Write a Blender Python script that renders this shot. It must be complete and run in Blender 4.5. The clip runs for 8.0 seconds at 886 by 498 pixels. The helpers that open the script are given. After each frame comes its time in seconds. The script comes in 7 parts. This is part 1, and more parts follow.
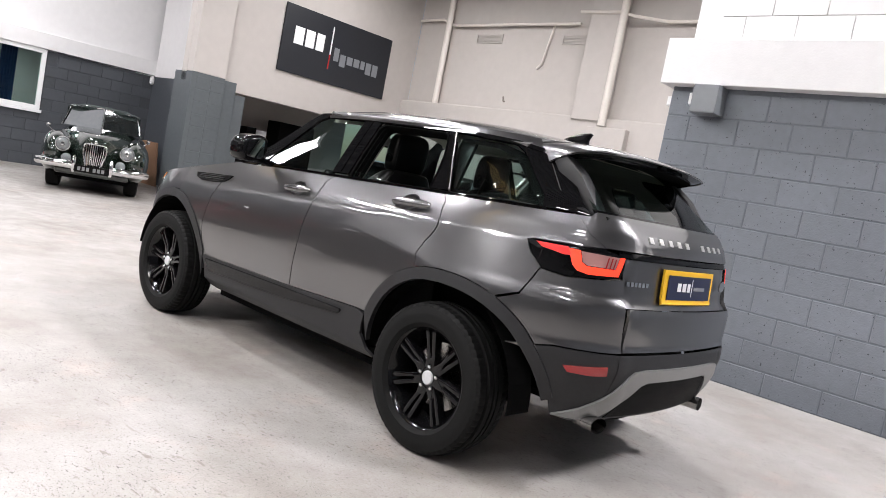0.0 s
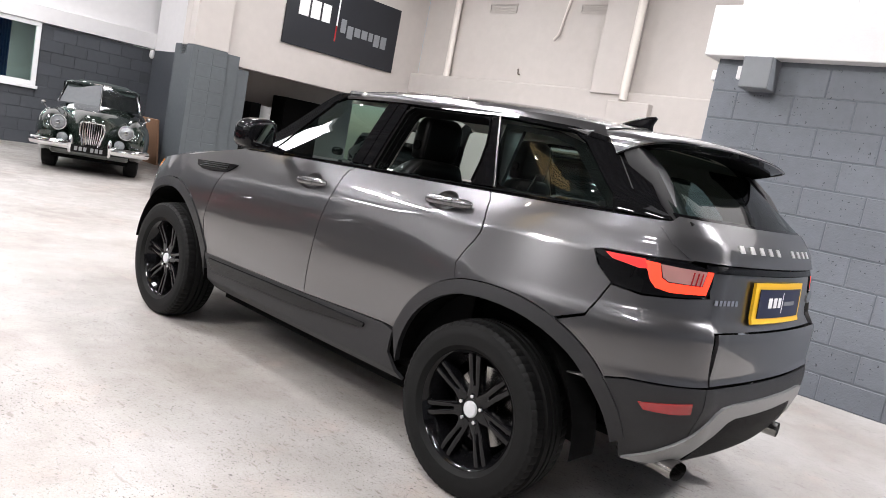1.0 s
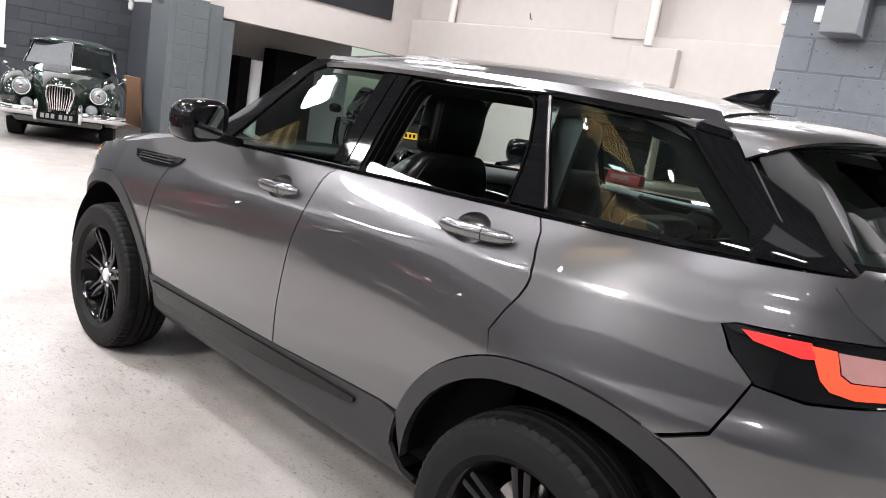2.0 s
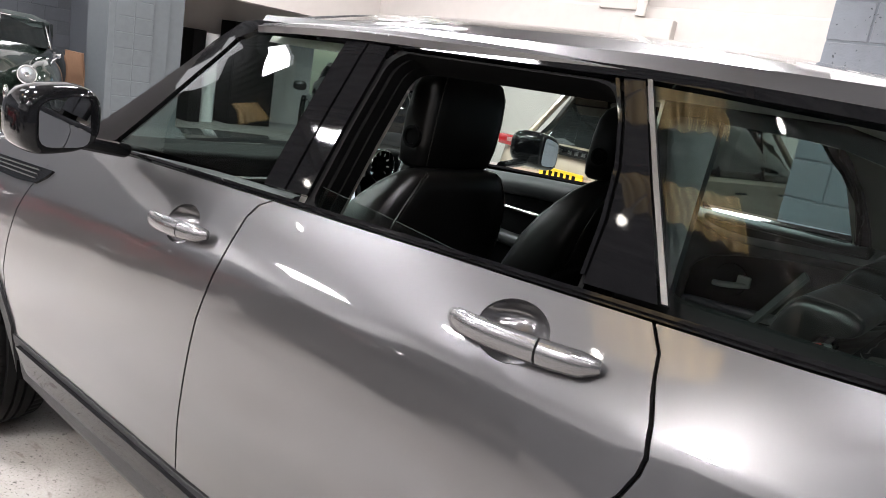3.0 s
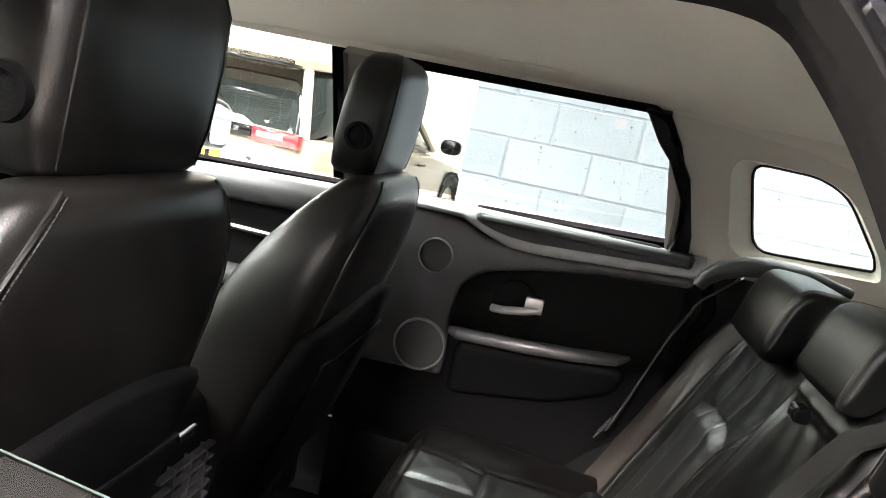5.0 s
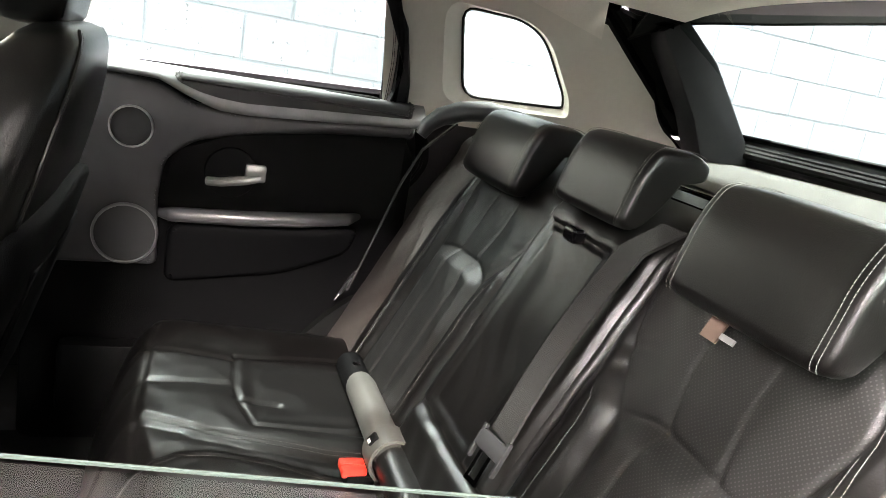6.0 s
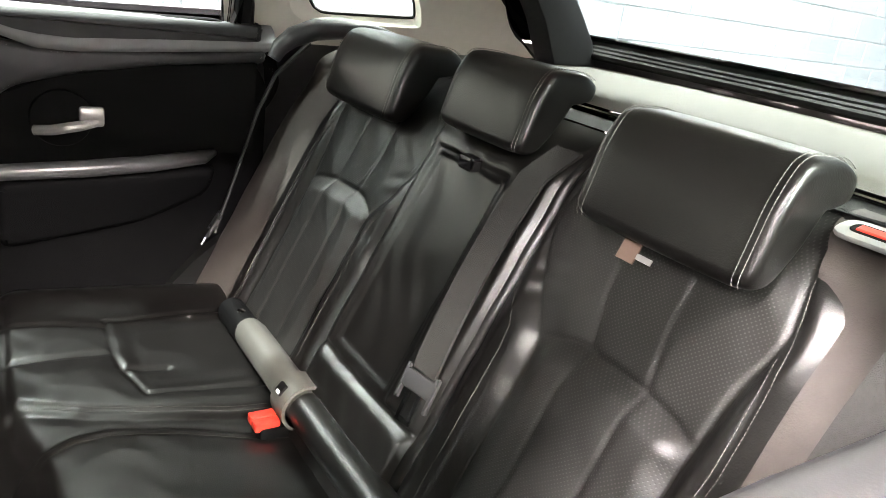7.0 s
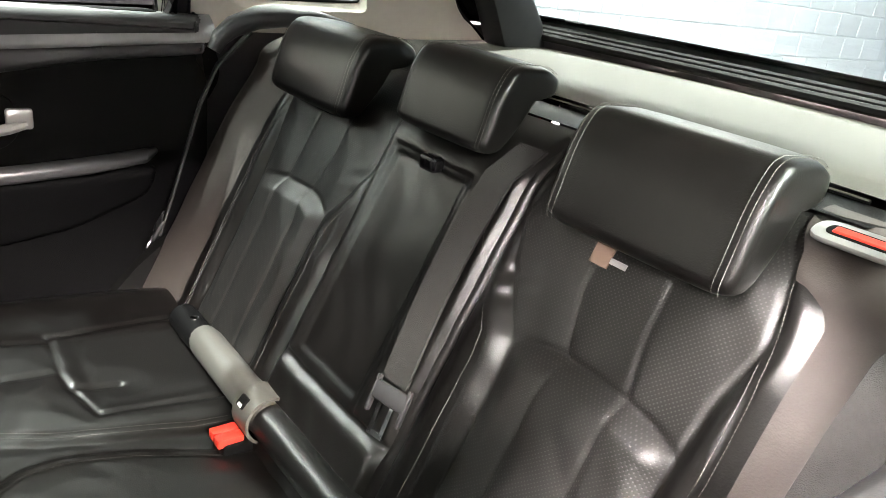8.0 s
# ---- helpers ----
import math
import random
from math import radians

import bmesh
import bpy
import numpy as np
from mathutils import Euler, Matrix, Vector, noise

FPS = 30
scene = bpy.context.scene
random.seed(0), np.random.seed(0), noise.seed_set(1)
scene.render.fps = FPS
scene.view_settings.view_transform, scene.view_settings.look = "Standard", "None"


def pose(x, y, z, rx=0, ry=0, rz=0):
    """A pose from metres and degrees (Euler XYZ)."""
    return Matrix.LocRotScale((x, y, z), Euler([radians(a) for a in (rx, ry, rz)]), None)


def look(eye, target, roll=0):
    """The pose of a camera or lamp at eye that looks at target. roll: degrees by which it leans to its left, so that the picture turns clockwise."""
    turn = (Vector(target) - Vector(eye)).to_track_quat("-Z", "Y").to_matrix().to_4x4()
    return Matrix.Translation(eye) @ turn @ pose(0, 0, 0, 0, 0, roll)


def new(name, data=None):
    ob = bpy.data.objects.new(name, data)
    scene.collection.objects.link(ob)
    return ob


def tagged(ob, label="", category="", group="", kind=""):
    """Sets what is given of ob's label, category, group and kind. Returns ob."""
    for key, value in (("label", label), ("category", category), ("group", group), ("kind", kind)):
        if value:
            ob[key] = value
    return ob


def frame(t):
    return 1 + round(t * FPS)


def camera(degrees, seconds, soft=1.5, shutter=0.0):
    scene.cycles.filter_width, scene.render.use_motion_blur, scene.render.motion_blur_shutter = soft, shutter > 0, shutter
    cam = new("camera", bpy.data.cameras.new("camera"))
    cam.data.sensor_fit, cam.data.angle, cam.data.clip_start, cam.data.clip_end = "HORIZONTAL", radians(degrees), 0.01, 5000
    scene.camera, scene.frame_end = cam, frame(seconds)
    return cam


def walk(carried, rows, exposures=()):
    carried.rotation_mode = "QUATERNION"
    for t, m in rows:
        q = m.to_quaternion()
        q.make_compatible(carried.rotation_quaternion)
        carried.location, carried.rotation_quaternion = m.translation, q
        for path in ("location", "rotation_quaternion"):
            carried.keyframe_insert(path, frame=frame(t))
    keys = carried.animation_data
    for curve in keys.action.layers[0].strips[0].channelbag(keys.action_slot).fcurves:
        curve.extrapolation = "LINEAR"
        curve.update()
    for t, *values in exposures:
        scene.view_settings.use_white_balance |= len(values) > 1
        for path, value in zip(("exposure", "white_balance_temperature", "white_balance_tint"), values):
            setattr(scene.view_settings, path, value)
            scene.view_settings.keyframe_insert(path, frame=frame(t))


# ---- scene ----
cam = camera(62.0, 8.0, 0.7)
PATH = [
    (0, (-3.45, -2.279, 1.281), (-1.975, -0.94, 1.105), 11.0),
    (0.5, (-3.386, -2.084, 1.29), (-1.911, -0.75, 1.08), 10.8),
    (1, (-3.157, -1.763, 1.342), (-1.687, -0.429, 1.092), 10.8),
    (1.2, (-3.037, -1.6, 1.399), (-1.568, -0.272, 1.12), 10.7),
    (2.3, (-2.186, -0.729, 1.49), (-0.728, 0.578, 1.079), 9.5),
    (2.5, (-2.051, -0.585, 1.491), (-0.585, 0.71, 1.076), 9.7),
    (3, (-1.734, -0.208, 1.499), (-0.229, 1.035, 1.059), 9.5),
    (3.5, (-1.447, 0.131, 1.461), (0.134, 1.285, 1.052), 10.0),
    (4, (-1.224, 0.326, 1.461), (0.439, 1.363, 1.062), 10.5),
    (4.5, (-1.101, 0.395, 1.435), (0.687, 1.187, 1.081), 11.0),
    (5, (-1.032, 0.485, 1.413), (0.912, 0.808, 1.074), 11.5),
    (5.2, (-1.024, 0.543, 1.417), (0.941, 0.641, 1.054), 11.9),
    (6.3, (-0.893, 0.693, 1.316), (0.823, -0.171, 0.762), 9.7),
    (6.5, (-0.877, 0.713, 1.329), (0.77, -0.246, 0.723), 9.2),
    (7, (-0.85, 0.75, 1.365), (0.691, -0.332, 0.689), 8.5),
    (7.5, (-0.823, 0.764, 1.381), (0.643, -0.394, 0.667), 8.1),
    (8, (-0.794, 0.749, 1.392), (0.634, -0.445, 0.663), 7.8),
]
EXPOSURES = [(0, -0.5, 6450, 10), (2.5, 0.05, 6450, 10), (3.0, 0.2, 6500, 10.5), (3.5, 0.68, 6600, 11), (4.0, 1.5, 6800, 12), (4.5, 2.55, 6950, 14), (5.0, 3.0, 7050, 14), (6.3, 3.35, 7100, 13.5), (8.0, 3.4, 7150, 13)]
walk(cam, [(t, look(eye, target, roll)) for t, eye, target, roll in PATH], EXPOSURES)

# ---- world and lights ----
world = bpy.data.worlds.new("world")
scene.world = world
world.use_nodes = True
wn = world.node_tree.nodes
sky = wn.new("ShaderNodeTexSky")
sky.sky_type, sky.sun_disc = "NISHITA", False
sky.sun_elevation, sky.sun_rotation = radians(40), radians(200)
world.node_tree.links.new(sky.outputs[0], wn["Background"].inputs[0])
wn["Background"].inputs[1].default_value = 0.1


def area_lamp(name, x, y, z, sx, sy, watts, colour=(1.0, 0.975, 1.0)):
    data = bpy.data.lights.new(name, "AREA")
    data.shape, data.size, data.size_y, data.energy, data.color = "RECTANGLE", sx, sy, watts, colour
    ob = new(name, data)
    ob.matrix_world = pose(x, y, z)
    return ob


LAMP_Z = 5.70
# Some are placed by their reflections; others are unseen fill for sides, floor and seats.
# x, y, width, length, watts
LAMPS = [(-4.75, 7.7, 0.30, 2.0, 340), (-2.2, 4.6, 0.35, 1.4, 360), (-3.5, -2.2, 0.3, 1.2, 90), (-7.0, -4.5, 0.3, 1.3, 180), (-4.2, -0.7, 0.25, 0.8, 160),
         (-7.0, 6.5, 0.22, 0.8, 260), (2.2, -4.2, 0.3, 1.2, 760), (2.6, 2.2, 0.16, 1.3, 350), (1.3, 7.0, 0.5, 1.8, 300), (6.2, 3.4, 0.5, 1.8, 190),
         (6.2, 8.6, 0.5, 1.8, 190), (-9.6, 2.2, 0.3, 0.9, 420), (-9.6, 12.6, 0.6, 2.0, 380), (0.6, 12.6, 0.3, 1.2, 230), (-2.2, 9.5, 0.85, 0.95, 170)]
for lx, ly, lw, ll, watts in LAMPS:
    area_lamp("ceiling_lamp_light", lx, ly, LAMP_Z - 0.012, lw, ll, watts)
# Unseen flood, added to light the seats through the open window.
FLOOD_AT, FLOOD_AIM = Vector((-6.2, 1.6, 4.9)), Vector((0.0, 0.4, 1.0))
flood_pose = Matrix.Translation(FLOOD_AT) @ (FLOOD_AIM - FLOOD_AT).to_track_quat("-Z", "Y").to_matrix().to_4x4()
flood = area_lamp("fill_flood_light", 0, 0, 0, 1.3, 0.8, 280, (1.0, 0.965, 0.93))
flood.matrix_world = flood_pose @ Matrix.Translation((0, 0, -0.006))

# ---- materials ----
def rgb(c):
    return (*c, 1.0) if len(c) == 3 else c


def mat(name, base, rough=0.5, metal=0.0, var=0.12, scale=18.0, big=1.3, bump=0.0, bump_scale=120.0,
        coat=0.0, spec=0.5, tint=None, rough_var=0.08, noise_detail=5.0, coat_ior=1.5, pits=0.0, world=False):
    """A surface with colour variation at two scales, uneven gloss and fine relief."""
    m = bpy.data.materials.new(name)
    m.use_nodes = True
    nt = m.node_tree
    n, l = nt.nodes, nt.links
    bsdf = n["Principled BSDF"]
    bsdf.inputs["Metallic"].default_value = metal
    bsdf.inputs["Coat Weight"].default_value = coat
    bsdf.inputs["Coat Roughness"].default_value = 0.03
    bsdf.inputs["Specular IOR Level"].default_value = spec
    tc = n.new("ShaderNodeTexCoord")
    where_ = n.new("ShaderNodeNewGeometry").outputs["Position"] if world else tc.outputs["Object"]
    bsdf.inputs["Coat IOR"].default_value = coat_ior
    fine = n.new("ShaderNodeTexNoise")
    fine.inputs["Scale"].default_value, fine.inputs["Detail"].default_value = scale, noise_detail
    wide = n.new("ShaderNodeTexNoise")
    wide.inputs["Scale"].default_value, wide.inputs["Detail"].default_value = big, 3.0
    l.new(where_, fine.inputs["Vector"])
    l.new(where_, wide.inputs["Vector"])
    mixn = n.new("ShaderNodeMath")
    mixn.operation = "MULTIPLY_ADD"
    mixn.inputs[1].default_value = 0.5
    half = n.new("ShaderNodeMath")
    half.operation = "MULTIPLY"
    half.inputs[1].default_value = 0.5
    l.new(wide.outputs["Fac"], half.inputs[0])
    l.new(fine.outputs["Fac"], mixn.inputs[0])
    l.new(half.outputs[0], mixn.inputs[2])
    ramp = n.new("ShaderNodeValToRGB")
    lo = tint if tint else tuple(c * (1 - var) for c in base)
    hi = tuple(min(1.0, c * (1 + var)) for c in base)
    ramp.color_ramp.elements[0].position, ramp.color_ramp.elements[1].position = 0.3, 0.7
    ramp.color_ramp.elements[0].color, ramp.color_ramp.elements[1].color = rgb(lo), rgb(hi)
    l.new(mixn.outputs[0], ramp.inputs[0])
    l.new(ramp.outputs[0], bsdf.inputs["Base Color"])
    if pits:
        pn = n.new("ShaderNodeTexNoise")
        pn.inputs["Scale"].default_value, pn.inputs["Detail"].default_value = 46.0, 3.0
        l.new(where_, pn.inputs["Vector"])
        pr = n.new("ShaderNodeMapRange")
        pr.inputs["From Min"].default_value, pr.inputs["From Max"].default_value = 0.70 - pits, 0.73 - pits
        l.new(pn.outputs["Fac"], pr.inputs["Value"])
        pm = n.new("ShaderNodeMix")
        pm.data_type = "RGBA"
        l.new(pr.outputs[0], pm.inputs[0])
        l.new(ramp.outputs[0], pm.inputs[6])
        pm.inputs[7].default_value = rgb(tuple(c * 0.25 for c in base))
        l.new(pm.outputs[2], bsdf.inputs["Base Color"])
    rr = n.new("ShaderNodeMapRange")
    rr.inputs["To Min"].default_value = max(0.0, rough * (1 - rough_var))
    rr.inputs["To Max"].default_value = min(1.0, rough * (1 + rough_var))
    l.new(wide.outputs["Fac"], rr.inputs["Value"])
    l.new(rr.outputs[0], bsdf.inputs["Roughness"])
    if bump:
        bn = n.new("ShaderNodeTexNoise")
        bn.inputs["Scale"].default_value, bn.inputs["Detail"].default_value = bump_scale, 4.0
        l.new(where_, bn.inputs["Vector"])
        bp = n.new("ShaderNodeBump")
        bp.inputs["Strength"].default_value, bp.inputs["Distance"].default_value = bump, 0.004
        l.new(bn.outputs["Fac"], bp.inputs["Height"])
        l.new(bp.outputs[0], bsdf.inputs["Normal"])
    return m


def glass_mat(name, colour, rough=0.0, mix=0.0):
    """Thin sheet of tinted glass: clear through, mirror-like at the surface."""
    m = bpy.data.materials.new(name)
    m.use_nodes = True
    n, l = m.node_tree.nodes, m.node_tree.links
    n.remove(n["Principled BSDF"])
    out = n["Material Output"]
    tr = n.new("ShaderNodeBsdfTransparent")
    tr.inputs[0].default_value = rgb(colour)
    gl = n.new("ShaderNodeBsdfGlossy")
    gl.inputs["Roughness"].default_value = rough
    lw = n.new("ShaderNodeLayerWeight")
    lw.inputs["Blend"].default_value = 0.5
    pw = n.new("ShaderNodeMath")
    pw.operation, pw.inputs[1].default_value = "POWER", 5.0
    fr = n.new("ShaderNodeMath")
    fr.operation, fr.inputs[1].default_value, fr.inputs[2].default_value = "MULTIPLY_ADD", 0.92, 0.055
    l.new(lw.outputs["Facing"], pw.inputs[0])
    l.new(pw.outputs[0], fr.inputs[0])
    mx = n.new("ShaderNodeMixShader")
    l.new(fr.outputs[0], mx.inputs[0])
    l.new(tr.outputs[0], mx.inputs[1])
    l.new(gl.outputs[0], mx.inputs[2])
    l.new(mx.outputs[0], out.inputs["Surface"])
    return m


def glow_mat(name, colour, strength):
    m = bpy.data.materials.new(name)
    m.use_nodes = True
    b = m.node_tree.nodes["Principled BSDF"]
    b.inputs["Base Color"].default_value = rgb(colour)
    b.inputs["Emission Color"].default_value = rgb(colour)
    b.inputs["Emission Strength"].default_value = strength
    return m


M_PAINT = mat("grey_metallic_paint", (0.080, 0.079, 0.082), 0.30, 0.76, var=0.06, scale=1400, big=0.9, coat=1.0, coat_ior=1.75)
M_WHEEL = mat("gloss_black_wheel_paint", (0.0035, 0.0035, 0.004), 0.09, 0.0, var=0.15, scale=60, coat=0.0, spec=0.3)
M_CAP = mat("pale_cap_paint", (0.55, 0.55, 0.57), 0.3, 0.2, var=0.06, scale=90)
M_SATIN = mat("satin_silver_trim", (0.55, 0.54, 0.53), 0.30, 0.55, var=0.05, scale=120)
M_HANDLE = mat("grey_handle_paint", (0.15, 0.148, 0.152), 0.27, 0.78, var=0.05, scale=900, coat=0.5)
M_STRIP = mat("polished_dark_strip", (0.075, 0.074, 0.072), 0.32, 1.0, var=0.08, scale=80)
M_TAN = mat("champagne_paint", (0.38, 0.305, 0.235), 0.35, 0.35, var=0.03, scale=700, coat=1.0)
M_GREEN = mat("dark_green_paint", (0.010, 0.016, 0.012), 0.15, 0.0, var=0.1, scale=60, coat=1.0)
M_BLACKPAINT = mat("black_car_paint", (0.012, 0.012, 0.014), 0.15, 0.0, var=0.1, scale=60, coat=1.0)
M_GLOSS = mat("gloss_black_trim", (0.004, 0.004, 0.0045), 0.03, 0.0, var=0.1, scale=40, coat=0.0, spec=0.22)
M_SEAL = mat("black_seal_rubber", (0.0025, 0.0025, 0.0025), 0.8, 0.0, spec=0.08, var=0.2)
M_PLASTIC = mat("dark_grey_plastic", (0.020, 0.020, 0.0215), 0.46, 0.0, spec=0.3, var=0.12, scale=60, bump=0.12, bump_scale=700)
M_RUBBER = mat("black_rubber", (0.0055, 0.0055, 0.0055), 0.68, 0.0, var=0.25, scale=45, spec=0.16, bump=0.15, bump_scale=300)
M_SILVER = mat("silver_painted_plastic", (0.22, 0.22, 0.22), 0.34, 0.4, var=0.06, scale=80)
M_CHROME = mat("chrome", (0.75, 0.75, 0.76), 0.08, 1.0, var=0.03, scale=30)
M_STEEL = mat("brushed_steel", (0.32, 0.31, 0.30), 0.25, 1.0, var=0.12, scale=60)
# Near-black: the shade inside gaps, arches and underbody is put into the colour.
M_SHELL = mat("shade_black_inner_metal", (0.004, 0.004, 0.004), 0.9, 0.0, spec=0.05, var=0.2)
M_LEATHER = mat("black_leather", (0.0034, 0.0031, 0.0030), 0.31, 0.0, spec=0.38, var=0.22, scale=30, bump=0.10, bump_scale=520, rough_var=0.15)
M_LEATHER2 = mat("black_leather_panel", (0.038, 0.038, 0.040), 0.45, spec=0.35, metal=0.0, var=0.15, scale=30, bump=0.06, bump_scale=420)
M_DASH = mat("black_soft_plastic", (0.0022, 0.0022, 0.0024), 0.55, 0.0, var=0.15, scale=50, spec=0.05, bump=0.3, bump_scale=600)
M_CLOTH = mat("beige_headliner_cloth", (0.68, 0.635, 0.57), 0.92, 0.0, var=0.06, scale=200, bump=0.2, bump_scale=900, spec=0.1)
M_IVORY = mat("ivory_trim_plastic", (0.60, 0.565, 0.50), 0.55, 0.0, var=0.04, scale=60)
M_TAUPE = mat("warm_grey_trim_plastic", (0.26, 0.245, 0.22), 0.6, 0.0, var=0.05, scale=60)
M_CARPET = mat("black_carpet", (0.010, 0.010, 0.010), 0.98, 0.0, var=0.4, scale=250, bump=0.6, bump_scale=500, spec=0.1)
M_BELT = mat("charcoal_webbing", (0.021, 0.0205, 0.020), 0.62, 0.0, spec=0.2, var=0.2, scale=160, bump=0.4, bump_scale=900)
M_RED = mat("red_plastic", (0.55, 0.03, 0.02), 0.35, 0.0, var=0.08)
M_REDLENS = glow_mat("red_lamp_glow", (1.0, 0.045, 0.015), 1.15)
M_REDBAND = glow_mat("red_lamp_band", (0.75, 0.012, 0.012), 0.38)
M_REDDARK = mat("red_lens", (0.30, 0.008, 0.012), 0.12, 0.0, var=0.1, scale=60, coat=1.0)
M_CLEARLENS = mat("pale_lens", (0.34, 0.17, 0.16), 0.15, 0.0, var=0.1, coat=1.0)
M_AMBER = mat("amber_lens", (0.80, 0.25, 0.02), 0.2, 0.0, coat=1.0)
M_GLASS = glass_mat("window_glass", (0.64, 0.74, 0.705))
M_TINT = glass_mat("tinted_window_glass", (0.33, 0.40, 0.385))
M_PRIVACY = glass_mat("privacy_glass", (0.56, 0.68, 0.65))
M_REARGLASS = glass_mat("rear_glass", (0.36, 0.435, 0.415))
M_GLASSEDGE = mat("ground_glass_edge", (0.020, 0.028, 0.025), 0.6, 0.0, var=0.05, spec=0.12)
M_MIRROR = mat("mirror_glass", (0.85, 0.85, 0.86), 0.01, 1.0, var=0.0)
M_SCREEN = glow_mat("pale_blue_screen", (0.62, 0.72, 0.80), 0.9)
M_WHITEWALL = mat("white_painted_block", (0.72, 0.71, 0.71), 0.7, 0.0, var=0.04, scale=8, big=0.6, bump=0.3, bump_scale=60)
M_CREAM = mat("cream_painted_plaster", (0.50, 0.465, 0.437), 0.75, 0.0, var=0.05, scale=6, big=0.5, bump=0.25, bump_scale=50)
M_GREYBLOCK = mat("grey_painted_block", (0.155, 0.170, 0.195), 0.62, 0.0, var=0.10, scale=14, big=1.0, bump=0.7, bump_scale=70, pits=0.02, world=True)
M_COLUMN = mat("mid_grey_painted_block", (0.088, 0.099, 0.106), 0.6, 0.0, var=0.10, scale=14, big=1.0, bump=0.5, bump_scale=70, world=True)
M_DARKBLOCK = mat("slate_grey_painted_block", (0.060, 0.066, 0.076), 0.62, 0.0, var=0.10, scale=14, big=0.8, bump=0.5, bump_scale=60, world=True)
M_MORTAR = mat("painted_mortar", (0.148, 0.163, 0.187), 0.8, 0.0, var=0.15, scale=30)
M_DARKMORTAR = mat("dark_painted_mortar", (0.055, 0.06, 0.068), 0.8, 0.0, var=0.15, scale=30)
M_PIPE = mat("cream_painted_pipe", (0.72, 0.67, 0.62), 0.5, 0.0, var=0.05)
M_SIGN = mat("black_sign_board", (0.011, 0.013, 0.018), 0.45, 0.0, var=0.1)
M_WHITE = mat("white_plastic", (0.80, 0.80, 0.80), 0.4, 0.0, var=0.03)
M_GREYBOX = mat("grey_steel_cabinet", (0.18, 0.19, 0.205), 0.4, 0.0, var=0.05)
M_ROOFSHEET = mat("grey_roof_sheet", (0.13, 0.13, 0.133), 0.7, 0.0, var=0.1, scale=3)
M_STEELWORK = mat("dark_steel_truss", (0.10, 0.07, 0.05), 0.6, 0.0, var=0.2)
M_LIGHT = glow_mat("lamp_diffuser", (1.0, 0.98, 0.95), 14.0)
M_BULB = glow_mat("spot_bulb", (1.0, 0.95, 0.86), 60.0)
M_GOLD = glow_mat("amber_rooflight_sheet", (0.75, 0.52, 0.20), 1.15)
gold_nodes, gold_links = M_GOLD.node_tree.nodes, M_GOLD.node_tree.links
# Stripes in the glow paint the shading of the corrugated ribs.
gold_wave = gold_nodes.new("ShaderNodeTexWave")
gold_wave.bands_direction = "Y"
gold_wave.inputs["Scale"].default_value, gold_wave.inputs["Distortion"].default_value, gold_wave.inputs["Detail"].default_value = 2.6, 1.6, 3.0
gold_ramp = gold_nodes.new("ShaderNodeValToRGB")
gold_ramp.color_ramp.elements[0].position, gold_ramp.color_ramp.elements[1].position = 0.35, 0.85
gold_ramp.color_ramp.elements[0].color, gold_ramp.color_ramp.elements[1].color = (0.045, 0.028, 0.012, 1), (0.95, 0.78, 0.46, 1)
gold_links.new(gold_nodes.new("ShaderNodeTexCoord").outputs["Object"], gold_wave.inputs["Vector"])
gold_links.new(gold_wave.outputs["Fac"], gold_ramp.inputs[0])
gold_links.new(gold_ramp.outputs[0], gold_nodes["Principled BSDF"].inputs["Emission Color"])
M_REDPAINT = mat("red_car_paint", (0.13, 0.008, 0.010), 0.2, 0.0, var=0.05, coat=1.0)
M_CANVAS = mat("dark_green_canvas", (0.018, 0.028, 0.026), 0.85, 0.0, var=0.15, scale=80, bump=0.3, bump_scale=500)
M_DARKGLASS = mat("dark_car_glass", (0.010, 0.012, 0.012), 0.04, 0.0, var=0.1, coat=0.5)
M_PALEGLASS = mat("reflection_toned_glass", (0.24, 0.25, 0.26), 0.06, 0.3, var=0.1)
M_LAMPGLASS = mat("ribbed_lamp_glass", (0.20, 0.21, 0.215), 0.12, 0.5, var=0.5, scale=60, bump=0.5, bump_scale=90)
M_SKYLIGHT = glow_mat("skylight_sheet", (0.95, 0.97, 1.0), 1.7)
M_PALEROOF = glow_mat("pale_rooflight_sheet", (0.95, 0.96, 1.0), 0.75)
M_YELLOW = mat("yellow_plate", (0.80, 0.46, 0.02), 0.35, 0.0, var=0.03)
M_NAVY = mat("navy_plate_insert", (0.012, 0.016, 0.045), 0.35, 0.0, var=0.05)
M_BLACK = mat("matt_black", (0.0030, 0.0030, 0.0030), 0.65, 0.0, spec=0.07)
M_BROWN = mat("brown_board", (0.30, 0.17, 0.10), 0.7, 0.0, var=0.1)
M_BLUE = mat("blue_cloth", (0.03, 0.07, 0.22), 0.8, 0.0, var=0.1)
M_PAPER = mat("paper_tag", (0.085, 0.055, 0.04), 0.8, 0.0, var=0.05)


